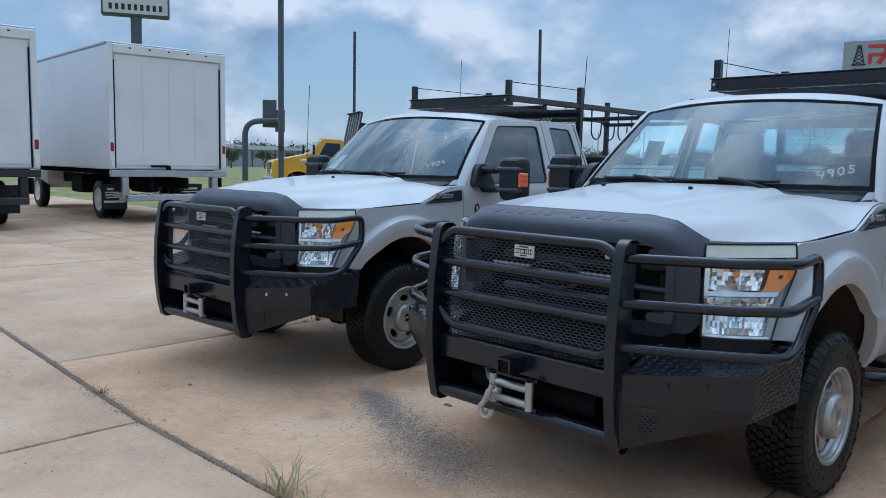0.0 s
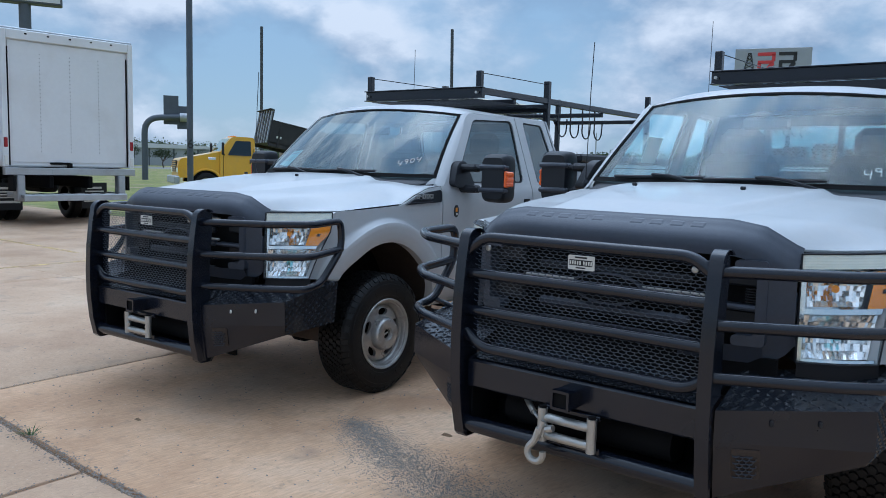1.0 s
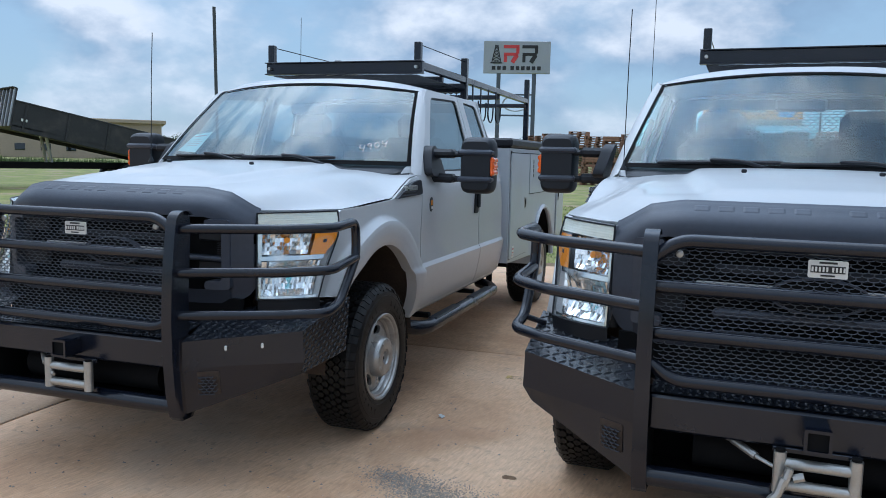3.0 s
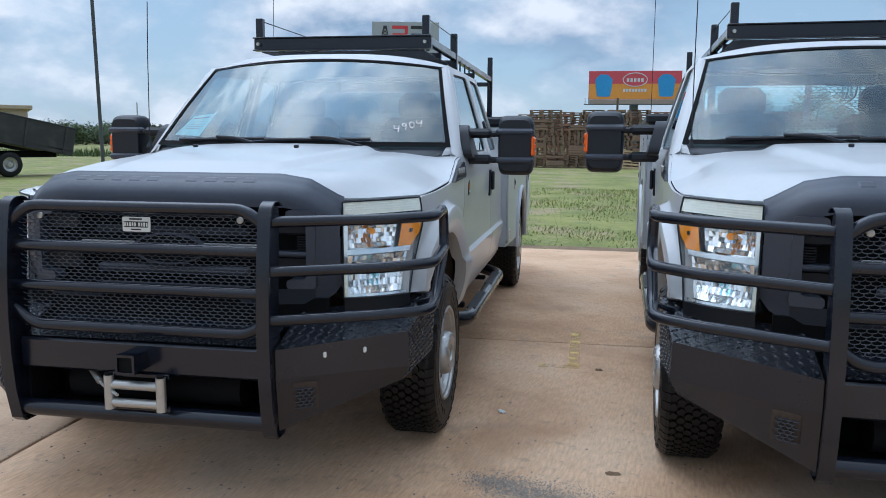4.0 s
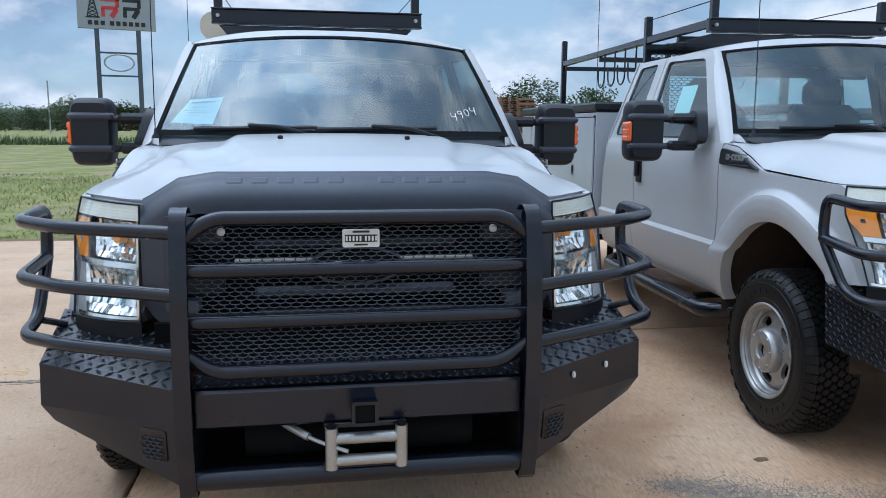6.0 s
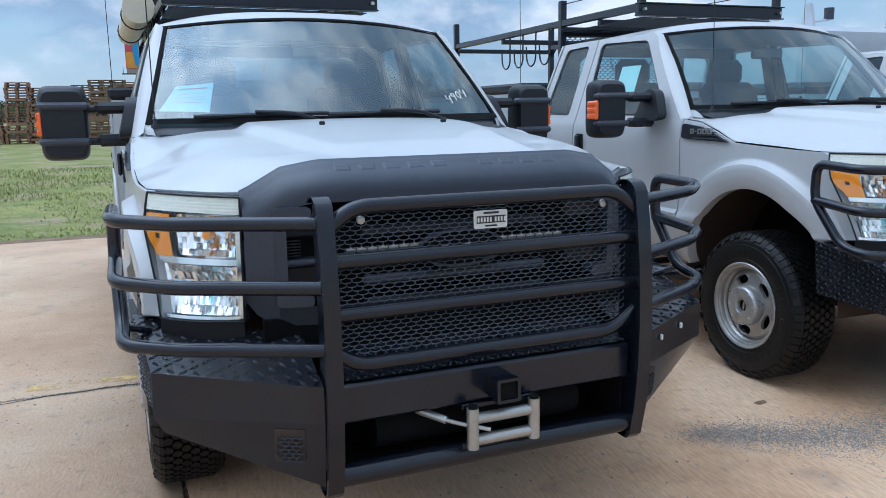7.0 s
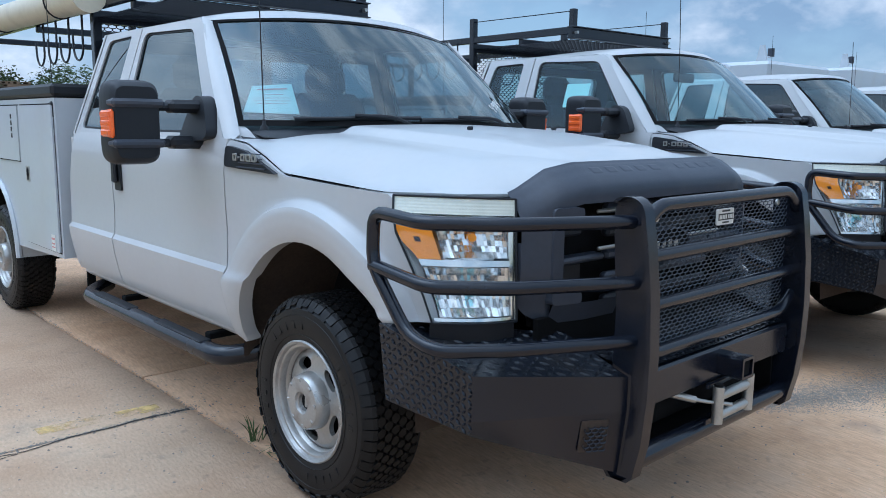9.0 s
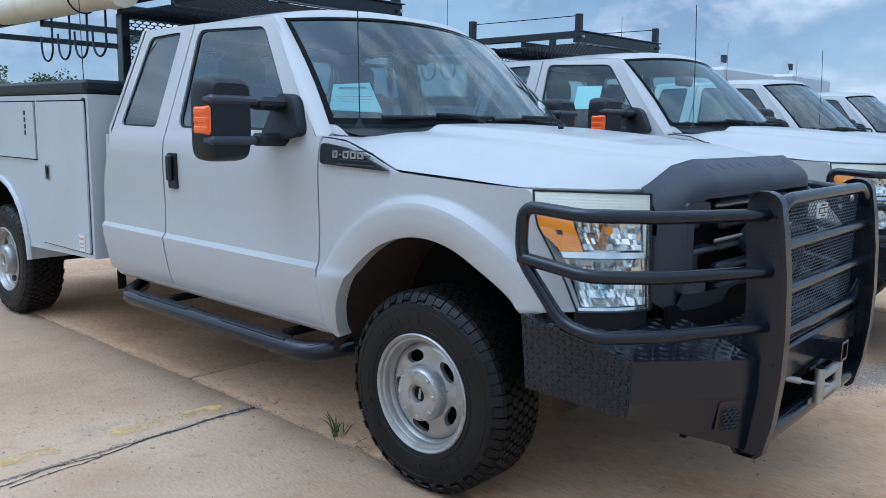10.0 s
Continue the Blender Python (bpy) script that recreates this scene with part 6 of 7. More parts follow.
paint("line_marking", [(1.555, 1.0), (1.625, 1.0), (1.625, 1.95), (1.555, 1.95)], "worn yellow parking line on concrete")
paint("line_marking", [(1.37, 0.965), (1.625, 0.965), (1.625, 1.045), (1.37, 1.045)], "worn yellow parking line on concrete")
paint("line_marking", [(-6.42, -2.0), (-6.32, -2.0), (-6.36, 6.0), (-6.46, 6.0)], "worn yellow parking line on concrete")
paint("line_marking", [(-11.6, 2.40), (-7.4, 2.32), (-7.4, 2.42), (-11.6, 2.50)], "worn yellow parking line on concrete")
paint("line_marking", [(-1.55, 1.10), (-1.0, 1.06), (-1.0, 1.16), (-1.55, 1.20)], "worn yellow parking line on concrete")
paint("line_marking", [(-2.08, 1.14), (-1.78, 1.10), (-1.78, 1.20), (-2.08, 1.24)], "worn yellow parking line on concrete")

# gravel in the joints and a spill between the pickups
rnd = random.Random(4)


def stones(name, spots, label):
    g = Geo()
    for x, y, r in spots:
        n = 5
        a0 = rnd.uniform(0, 6)
        ring = [(x + r * rnd.uniform(0.7, 1.2) * math.cos(a0 + 2 * math.pi * k / n), y + r * rnd.uniform(0.7, 1.2) * math.sin(a0 + 2 * math.pi * k / n), rnd.uniform(0, 0.3) * r) for k in range(n)]
        g.add(ring + [(x, y, r * rnd.uniform(0.6, 1.1))], [(k, (k + 1) % n, n) for k in range(n)])
    tagged(part(name, g, GRAVEL, angle=10), label, "gravel", kind="stuff")


spots = []
for _ in range(15000):
    t = rnd.random()
    cx, cy = table(t, (0, 0.35, 0.7, 1), (1.25, 1.75, 2.25, 2.55)), table(t, (0, 0.35, 0.7, 1), (-0.78, -1.05, -1.22, -1.45))
    wd = table(t, (0, 0.5, 1), (0.06, 0.15, 0.17))
    spots.append((rnd.gauss(cx, wd), rnd.gauss(cy, wd * 0.75), rnd.uniform(0.0015, 0.0048)))
for _ in range(500):
    spots.append((rnd.gauss(0.0, 1.6), rnd.gauss(-1.2, 1.0), rnd.uniform(0.003, 0.008)))
for _ in range(300):
    spots.append((rnd.gauss(-1.3, 0.5), rnd.gauss(1.05, 0.35), rnd.uniform(0.003, 0.007)))
stones("gravel_spill", spots, "loose grey gravel spilled over the concrete")
spots = []
for _ in range(3600):
    x = rnd.uniform(-3.6, 3.2)
    wd = 0.018 + 0.03 * max(0, math.sin(x * 1.7 + 1)) ** 2
    spots.append((x, gut(x) - 0.03 + rnd.gauss(0, wd * 0.8), rnd.uniform(0.002, 0.007)))
for _ in range(500):
    spots.append((0.77 + rnd.gauss(0, 0.012), rnd.uniform(-6, -2.1), rnd.uniform(0.003, 0.006)))
for _ in range(900):
    x = rnd.uniform(-2.1, -0.85)
    spots.append((x, 1.0 + rnd.gauss(0, 0.007 + 0.016 * smooth(-1.4, -0.9, x)), rnd.uniform(0.002, 0.0055)))
for _ in range(500):
    spots.append((-0.88 + rnd.gauss(0, 0.01), rnd.uniform(-1.9, 6.5), rnd.uniform(0.003, 0.006)))
stones("joint_gravel", spots, "dark grit lying in the concrete joints")


# litter between the pickups
sc_ = Geo().grid(lambda u, v: (1.232 + 0.035 * (u - 0.5) + 0.008 * math.sin(5 * v), 0.062 + 0.05 * (v - 0.5), 0.003 + 0.010 * abs(math.sin(4 * u + 3 * v))), 5, 5)
tagged(part("paper_scrap", sc_, PLATEWHITE, angle=20), "small crumpled white paper scrap lying on concrete", "litter")
for x, y, r in ((1.795, -0.621, 0.022), (1.748, 0.964, 0.016), (0.30, -1.55, 0.014)):
    cl = Geo()
    for j in range(5):
        cl.add([(x + r * math.cos(a) * rnd.uniform(0.5, 1.3) + 0.4 * r * j - r, y + r * math.sin(a) * rnd.uniform(0.5, 1.2), 0.0) for a in (0, 1.3, 2.6, 3.9, 5.2)] + [(x + 0.4 * r * j - r, y, r * rnd.uniform(0.5, 0.9))], [(k, (k + 1) % 5, 5) for k in range(5)])
    tagged(part("dirt_clod", cl, EARTH, angle=20), "small dark clod of dried mud on concrete", "dirt")


def tuft(x, y, n, h, material, label, wide=0.06):
    g = Geo()
    for _ in range(n):
        a, l = rnd.uniform(0, 2 * math.pi), h * rnd.uniform(0.5, 1.1)
        bx, by = x + rnd.gauss(0, wide * 0.4), y + rnd.gauss(0, wide * 0.25)
        dx, dy = math.cos(a) * wide * rnd.uniform(0.4, 2.2), math.sin(a) * wide * rnd.uniform(0.4, 2.2)
        px, py = -math.sin(a) * 0.003, math.cos(a) * 0.003
        g.add([(bx - px, by - py, 0), (bx + px, by + py, 0), (bx + dx * 0.5 + px, by + dy * 0.5 + py, l * 0.7), (bx + dx * 0.5 - px, by + dy * 0.5 - py, l * 0.7), (bx + dx, by + dy, l)], [(0, 1, 2, 3), (3, 2, 4)])
    tagged(part("weed_tuft", g, material), label, "weed", "weeds in the joints")


tuft(0.10, -2.07, 16, 0.04, WEED, "small green weed growing in the joint")
tuft(2.20, -2.14, 34, 0.15, DRY, "dry straw-coloured weed in the joint", 0.13)
tuft(2.42, -2.15, 18, 0.09, DRY, "dry straw-coloured weed in the joint", 0.09)
tuft(-0.86, 0.42, 18, 0.10, WEED, "small green weed growing in the joint", 0.05)
tuft(-0.87, 0.28, 8, 0.04, WEED, "small green weed growing in the joint", 0.06)

# lawn blades near the lot in clumps, thinning with distance
bn_, bl_ = BLADE.node_tree.nodes, BLADE.node_tree.links
isl, bmix = bn_.new("ShaderNodeNewGeometry"), bn_.new("ShaderNodeValToRGB")
for at_, c_ in ((0.0, (0.10, 0.15, 0.035, 1)), (0.45, (0.22, 0.26, 0.06, 1)), (0.75, (0.33, 0.33, 0.10, 1)), (1.0, (0.44, 0.36, 0.19, 1))):
    e_ = bmix.color_ramp.elements[0] if at_ == 0.0 else bmix.color_ramp.elements[-1] if at_ == 1.0 else bmix.color_ramp.elements.new(at_)
    e_.position, e_.color = at_, c_
bl_.new(isl.outputs["Random Per Island"], bmix.inputs["Fac"]); bl_.new(bmix.outputs["Color"], bn_["Principled BSDF"].inputs["Base Color"])
g = Geo()
for _ in range(62000):
    x, y = rnd.uniform(-9, 9.5), 6.72 + 15 * rnd.random() ** 1.6
    y += max(0, lot_edge(x) - 6.68)
    dens = noise.noise((x * 0.6, y * 0.6, 3)) + 0.5 * noise.noise((x * 2.1, y * 2.1, 9))
    if dens > 0.12 and rnd.random() < 0.9:
        continue
    tall = smooth(0.1, -0.4, dens)
    h, a = rnd.uniform(0.012, 0.05) + 0.05 * tall * rnd.random() + 0.03 * smooth(10, 16, y), rnd.uniform(0, 6.28)
    w = rnd.uniform(0.004, 0.010)
    dx, dy = math.cos(a), math.sin(a)
    g.add([(x - dy * w, y + dx * w, -0.06), (x + dy * w, y - dx * w, -0.06), (x + dx * 0.06, y + dy * 0.06, h - 0.06)], [(0, 1, 2)])
tagged(part("lawn_grass", g, BLADE, angle=180), "patchy green lawn grass behind the concrete lot", "grass", kind="stuff")
g = Geo().add([(-400, 62, -0.055), (300, 62, -0.055), (300, 76, -0.055), (-400, 76, -0.055)], [(0, 1, 2, 3)])
tagged(part("road", g, ASPHALT), "pale two-lane road beyond the grass", "road", kind="structure")


# ---- things round the lot ----
YELLOWP = mat("yellow_truck_paint", (0.80, 0.42, 0.02), 0.35, coat=0.4, var=0.05, scale=2, dirt=(0.4, 0.25, 0.1, 0.3))
BOXWHITE = mat("white_box_panel", (0.72, 0.74, 0.76), 0.4, var=0.03, scale=1.2, dirt=(0.5, 0.46, 0.42, 0.3), dirtscale=0.9)
GALV = mat("galvanised_steel", (0.42, 0.44, 0.46), 0.5, metal=0.6, var=0.12, scale=5, dirt=(0.25, 0.2, 0.16, 0.4), dirtscale=4)
POLEDARK = mat("dark_pole", (0.06, 0.065, 0.07), 0.6, var=0.15, scale=3)
POLE = mat("weathered_grey_pole", (0.10, 0.115, 0.135), 0.6, metal=0.3, var=0.1, scale=3)
BEDBLACK = mat("dull_black_steel", (0.022, 0.022, 0.024), 0.6, var=0.25, scale=2, dirt=(0.09, 0.07, 0.06, 0.4), dirtscale=2)
WOOD = mat("weathered_pallet_wood", (0.23, 0.15, 0.105), 0.9, var=0.35, scale=0.8, dirt=(0.10, 0.09, 0.08, 0.6), dirtscale=0.7)
WOODNEW = mat("fresh_pallet_wood", (0.42, 0.30, 0.17), 0.85, var=0.2, scale=2)
WOODRED = mat("brown_pallet_wood", (0.32, 0.17, 0.11), 0.9, var=0.35, scale=0.8, dirt=(0.10, 0.08, 0.07, 0.6), dirtscale=0.7)
LEAF = mat("tree_leaves", (0.055, 0.085, 0.03), 0.8, var=0.4, scale=0.25)
BARK = mat("tree_bark", (0.12, 0.09, 0.07), 0.9, var=0.3, scale=4)
SIGNWHITE = mat("white_sign_face", (0.62, 0.63, 0.64), 0.5, var=0.04, scale=1)
SIGNGREY = mat("grey_sign_face", (0.36, 0.375, 0.395), 0.5, var=0.05, scale=1)
SIGNRED = mat("red_sign_paint", (0.62, 0.05, 0.05), 0.5, var=0.06)
SIGNBLUE = mat("blue_print", (0.03, 0.30, 0.62), 0.5, var=0.1, scale=0.5)
SIGNORANGE = mat("orange_print", (0.80, 0.32, 0.05), 0.5, var=0.08, scale=0.3)
SIGNPINK = mat("crimson_print", (0.62, 0.08, 0.10), 0.5, var=0.08, scale=0.3)
WALLGREY = mat("metal_wall_cladding", (0.36, 0.38, 0.40), 0.6, var=0.06, scale=0.3)
WALLTAN = mat("tan_wall", (0.38, 0.30, 0.22), 0.7, var=0.08, scale=0.3)
REDLAMP = mat("red_lamp", (0.30, 0.015, 0.02), 0.25, var=0.05)


def box_truck(at, label, flap):
    """A box truck seen from behind: box, roll-up door, tail frame with a folded lift, wheels, cab."""
    T = thing("box_truck", label, "truck", at, -95, "box trucks")
    L, W, Z0, Z1 = 6.4, 2.78, 1.22, 4.0
    g = Geo().box((0, -L / 2, (Z0 + Z1) / 2), (W, L, Z1 - Z0), 0.03)
    body = part("cargo_box", g, BOXWHITE, T)
    part("roof_rail", Geo().box((0, -L / 2, Z1 + 0.02), (W + 0.04, L + 0.03, 0.06), 0.02), GALV, body)
    for s in (-1, 1):
        part("corner_post", Geo().box((s * (W / 2 - 0.05), 0.035, (Z0 + Z1) / 2), (0.12, 0.07, Z1 - Z0), 0.015), BOXWHITE, body)
        for z, h, m in ((1.72, 0.20, REDLAMP), (1.36, 0.20, PLATEWHITE)):
            part("tail_lamp", Geo().box((s * (W / 2 - 0.05), 0.078, z), (0.075, 0.03, h), 0.03), m, body)
        part("door_slot", Geo().box((s * (W / 2 - 0.135), 0.032, 2.45), (0.02, 0.03, 2.4), 0.005), DARK, body)
    part("header", Geo().box((0, 0.035, Z1 - 0.10), (W - 0.2, 0.07, 0.20), 0.015), BOXWHITE, body)
    for k in range(5):
        part("marker_lamp", Geo().box((-0.9 + 0.45 * k, 0.074, Z1 - 0.07), (0.05, 0.02, 0.03), 0.008), DARK, body)
    door = part("roll_door", Geo().box((0, 0.012, 2.43), (W - 0.30, 0.02, 2.46), 0.004).turned(Matrix.Translation((0, 0, 0.12))), BOXWHITE, T)
    for k in range(6):
        part("door_seam", Geo().box((0, 0.0235, 1.68 + 0.37 * k), (W - 0.31, 0.003, 0.006)), BOXWHITE, door)
    for x in (-0.62, 0.0, 0.62):
        for k in range(26):
            part("hinge_rivet", Geo().box((x, 0.025, 1.55 + 0.08 * k), (0.016, 0.006, 0.026)), GALV, door)
    part("latch", Geo().box((0.25, 0.05, 1.30), (0.42, 0.05, 0.05), 0.01).box((0.05, 0.05, 1.26), (0.10, 0.06, 0.10), 0.01), DARK, door)
    # tail frame and folded lift platform
    tail = GALV if flap else BEDBLACK
    fr = part("tail_frame", Geo().box((0, 0.06, 1.13), (W, 0.14, 0.15), 0.01).box((0.2, 0.135, 1.12), (0.5, 0.01, 0.08)), tail, T)
    for s in (-1, 1):
        part("lift_arm", Geo().box((s * 1.08, 0.02, 0.78), (0.16, 0.22, 0.55), 0.02).box((s * 1.08, -0.25, 0.62), (0.10, 0.6, 0.10), 0.02), tail, fr)
        part("frame_plate", Geo().box((s * 1.22, 0.0, 0.88), (0.05, 0.30, 0.32), 0.01), DARK, fr)
    pf = part("lift_platform", Geo().box((0, 0.02, 0.62), (2.2, 0.55, 0.07), 0.012), tail, T)
    part("platform_edge", Geo().box((0, 0.30, 0.58), (2.2, 0.05, 0.13), 0.01), tail, pf)
    for k in range(7):
        part("platform_bar", Geo().box((-0.9 + 0.3 * k, 0.02, 0.658), (0.03, 0.5, 0.012)), DARK, pf)
    for s in (-1, 1):
        part("chassis_rail", Geo().box((s * 0.42, -4.0, 0.90), (0.10, 8.0, 0.26), 0.02), DARK, T)
        fl = part("mud_flap", Geo().box((s * 0.95, -0.98, 0.56), (0.60, 0.015, 0.60), 0.004), TRIM, T)
        if flap:
            for z, w in ((0.74, 0.34), (0.66, 0.44), (0.60, 0.44), (0.54, 0.40), (0.44, 0.50)):
                part("flap_bar", Geo().box((s * 0.95, -0.969, z), (w, 0.004, 0.05 if z in (0.74, 0.44) else 0.028)), PLATEWHITE, fl)
    for y, r in ((-1.65, 0.47), (-6.9, 0.47)):
        for s in (-1, 1):
            for dx in ((0.98, 0.68) if y > -3 else (0.95,)):
                g = Geo().lathe([(-0.12, 0.28), (-0.13, 0.34), (-0.11, 0.44), (-0.08, 0.47), (0.08, 0.47), (0.11, 0.44), (0.13, 0.34), (0.12, 0.28)], 36)
                w = part("wheel_tyre", g, RUBBER, T)
                part("wheel_rim", Geo().lathe([(0.12, 0.285), (0.05, 0.26), (0.02, 0.20), (0.06, 0.11), (0.11, 0.09), (0.12, 0.0001)], 28), PLATEWHITE, w)
                w.matrix_local = Matrix.Translation((s * dx, y, r)) @ Matrix.Rotation(0 if s > 0 else math.pi, 4, "Z")
    part("rear_axle", Geo().tube([(-1, -1.65, 0.47), (1, -1.65, 0.47)], 0.07, 10), DARK, T)
    for k in range(9):
        part("floor_beam", Geo().box((0, -0.5 - 0.68 * k, Z0 - 0.06), (W - 0.1, 0.08, 0.12), 0.01), DARK, T)
    part("fuel_tank", Geo().box((-0.8, -3.6, 0.80), (0.5, 1.2, 0.5), 0.1), DARK, T)
    part("battery_box", Geo().box((0.8, -3.4, 0.80), (0.5, 0.9, 0.45), 0.04), DARK, T)
    cab = part("cab", Geo().box((0, -7.4, 1.55), (2.1, 1.9, 1.95), 0.15), BOXWHITE, T)
    part("cab_window", Geo().box((0, -8.33, 1.85), (1.8, 0.05, 0.75), 0.05), GLASS_DARK, cab)
    return T


box_truck((-12.50, 5.10, 0), "white box truck with roll-up door and folded tail lift", True)
box_truck((-12.25, 0.66, 0), "white box truck with grey tail lift beside another", False)


def dump_truck(at, turn):
    T = thing("dump_truck", "yellow dump truck with raised black bed on the grass", "truck", at, turn)
    # hood and cab from side outlines
    side = rounded([(-1.10, 0.75), (-1.12, 1.25), (-1.02, 1.52), (0.35, 1.80), (0.62, 1.86), (0.60, 0.75)], 0.06)
    bod = part("hood", Geo().slab(side, lambda a, b, d: (d, a, b), -0.92, 0.92), YELLOWP, T, angle=30)
    cabo = rounded([(0.55, 0.70), (0.55, 1.82), (1.02, 2.44), (1.20, 2.50), (1.95, 2.48), (2.02, 2.35), (2.02, 0.70)], 0.06)
    cab = part("cab", Geo().slab(cabo, lambda a, b, d: (d * (1 - 0.06 * smooth(1.7, 2.5, b)), a, b), -0.98, 0.98), YELLOWP, T, angle=30)
    for s in (-1, 1):
        win = rounded([(0.88, 1.72), (1.85, 1.70), (1.85, 2.32), (1.22, 2.32)], 0.06)
        part("side_window", Geo().slab(win, lambda a, b, d: (s * (0.985 - 0.059 * smooth(1.7, 2.5, b) + d), a, b), 0, 0.006), GLASS_DARK, cab)
        part("door_line", Geo().box((s * 0.984, 0.70, 1.3), (0.01, 0.012, 1.0)).box((s * 0.984, 1.95, 1.4), (0.01, 0.012, 1.2)), DARK, cab)
        part("door_handle", Geo().box((s * 0.995, 1.82, 1.45), (0.02, 0.06, 0.14), 0.01), TRIM, cab)
        arch = [(0.62 * math.cos(a), 0.55 + 0.55 * math.sin(a)) for a in [math.pi * k / 14 for k in range(15)]]
        # near-black plate in place of the arch's shaded hollow
        part("wheel_arch", Geo().slab(arch, lambda a, b, d: (s * (0.80 + d), a, b), 0, 0.135), DARK, bod)
        part("fender_lip", Geo().tube([(s * 0.95, a, b) for a, b in arch], 0.045, 8), YELLOWP, bod)
        part("headlamp", Geo().box((s * 0.72, -1.12, 1.05), (0.34, 0.05, 0.20), 0.03), HAZE, bod)
        part("mirror", Geo().box((s * 1.28, 0.62, 1.98), (0.10, 0.10, 0.52), 0.03).tube([(s * 0.95, 0.75, 1.72), (s * 1.28, 0.62, 1.80)], 0.025, 8), TRIM, cab)
        part("badge", Geo().box((s * 0.925, 0.25, 1.55), (0.012, 0.30, 0.10), 0.004), CHROME, bod)
    part("windscreen", Geo().add([(-0.82, 0.60, 1.86), (0.82, 0.60, 1.86), (0.76, 1.00, 2.41), (-0.76, 1.00, 2.41)], [(0, 1, 2, 3)]).turned(Matrix.Translation((0, -0.02, 0.02))), GLASS_TINT, cab)
    gr = part("grille", Geo().box((0, -1.12, 1.22), (1.0, 0.05, 0.48), 0.02), TRIM, bod)
    for k in range(5):
        part("grille_slat", Geo().box((0, -1.15, 1.04 + 0.09 * k), (0.98, 0.02, 0.03), 0.006), YELLOWP, gr)
    part("front_bumper", Geo().box((0, -1.18, 0.66), (2.1, 0.22, 0.32), 0.04), GALV, T)
    for k in range(5):
        part("roof_lamp", Geo().box((-0.5 + 0.25 * k, 1.25, 2.52), (0.10, 0.14, 0.05), 0.02), AMBER, cab)
    for y in (0.0, 7.0):
        for s in (-1, 1):
            w = part("wheel_tyre", Geo().lathe([(-0.14, 0.28), (-0.15, 0.36), (-0.12, 0.46), (-0.08, 0.48), (0.08, 0.48), (0.12, 0.46), (0.15, 0.36), (0.14, 0.28)], 36), RUBBER, T)
            part("wheel_rim", Geo().lathe([(0.13, 0.285), (0.07, 0.25), (0.05, 0.18), (0.10, 0.12), (0.14, 0.09), (0.15, 0.0001)], 28), SILVER, w)
            w.matrix_local = Matrix.Translation((s * 0.92, y, 0.48)) @ Matrix.Rotation(0 if s > 0 else math.pi, 4, "Z")
    for s in (-1, 1):
        part("chassis_rail", Geo().box((s * 0.42, 4.4, 0.85), (0.10, 9.4, 0.25), 0.02), DARK, T)
    # bed, raised at its front
    tilt = Matrix.Translation((0, 9.4, 0.92)) @ Matrix.Rotation(radians(-11.4), 4, "X")
    g = Geo().box((0, -3.5, 0.03), (2.4, 7.0, 0.10), 0.02)
    for s in (-1, 1):
        g.box((s * 1.17, -3.5, 0.39), (0.06, 7.0, 1.08), 0.015)
    bed = part("dump_bed", g.turned(tilt), BEDBLACK, T, "black steel dump bed raised at the front")
    for s in (-1, 1):
        for k in range(5):
            part("bed_rib", Geo().box((s * 1.215, -0.4 - 1.55 * k, 0.40), (0.04, 0.08, 1.0), 0.01).turned(tilt), BEDBLACK, bed)
        part("bed_label", Geo().box((s * 1.205, -6.6, 0.30), (0.006, 0.22, 0.10)).turned(tilt), PLATEWHITE, bed)
        part("top_rail", Geo().box((s * 1.17, -3.5, 0.95), (0.10, 7.0, 0.06), 0.01).turned(tilt), BEDBLACK, bed)
    hb = part("headboard", Geo().box((0, -7.02, 0.70), (2.4, 0.05, 1.45), 0.01).turned(tilt), BEDBLACK, T)
    for k in range(6):
        part("headboard_rib", Geo().box((-1.1 + 0.44 * k, -7.07, 0.70), (0.07, 0.07, 1.45), 0.01).turned(tilt), GALV, hb)
    part("cab_guard", Geo().box((0, -7.12, 1.42), (2.4, 0.16, 0.04), 0.01).turned(tilt), BEDBLACK, hb)
    for s in (-1, 1):
        part("lift_ram", Geo().tube([(s * 0.3, 4.2, 0.95), (s * 0.3, 4.0, 2.15)], 0.06, 10), STEEL, T)
    return T


dump_truck((-24.1, 17.2, -0.05), -27)

# poles and posts
def pole(x, y, h, r, material, label, category="pole", lean=0.0, z0=-0.06):
    g = Geo().tube([(0, 0, 0), (lean * h, 0, h)], r, 14)
    ob = tagged(part("pole", g, material), label, category)
    ob.location = (x, y, z0)
    return ob


p6 = pole(-17.78, 12.0, 10.5, 0.10, POLE, "tall grey steel lot pole with a painted digit", "pole")
part("base_plate", Geo().box((0, 0, 0.03), (0.4, 0.4, 0.06), 0.01), GALV, p6)
dg = words("painted_digit", "6", 0.42, pose(0.10, -0.06, 2.0, 90, 0, 55), INK, p6, 0.004)
pole(-38.6, 33.0, 10.6, 0.10, POLEDARK, "dark thin steel pole standing in the grass")
pole(-26.0, 38.0, 10.2, 0.10, POLEDARK, "dark leaning steel pole standing in the grass", lean=-0.02)
for k in range(5):
    pole(-52 + 9 * k - 20, 118, 7.5, 0.10, GALV, "far pale lamp pole along the road")
pole(4.6, 84, 6.2, 0.12, BARK, "far wooden utility pole")
pole(17.0, 120, 11, 0.14, BARK, "far wooden utility pole")

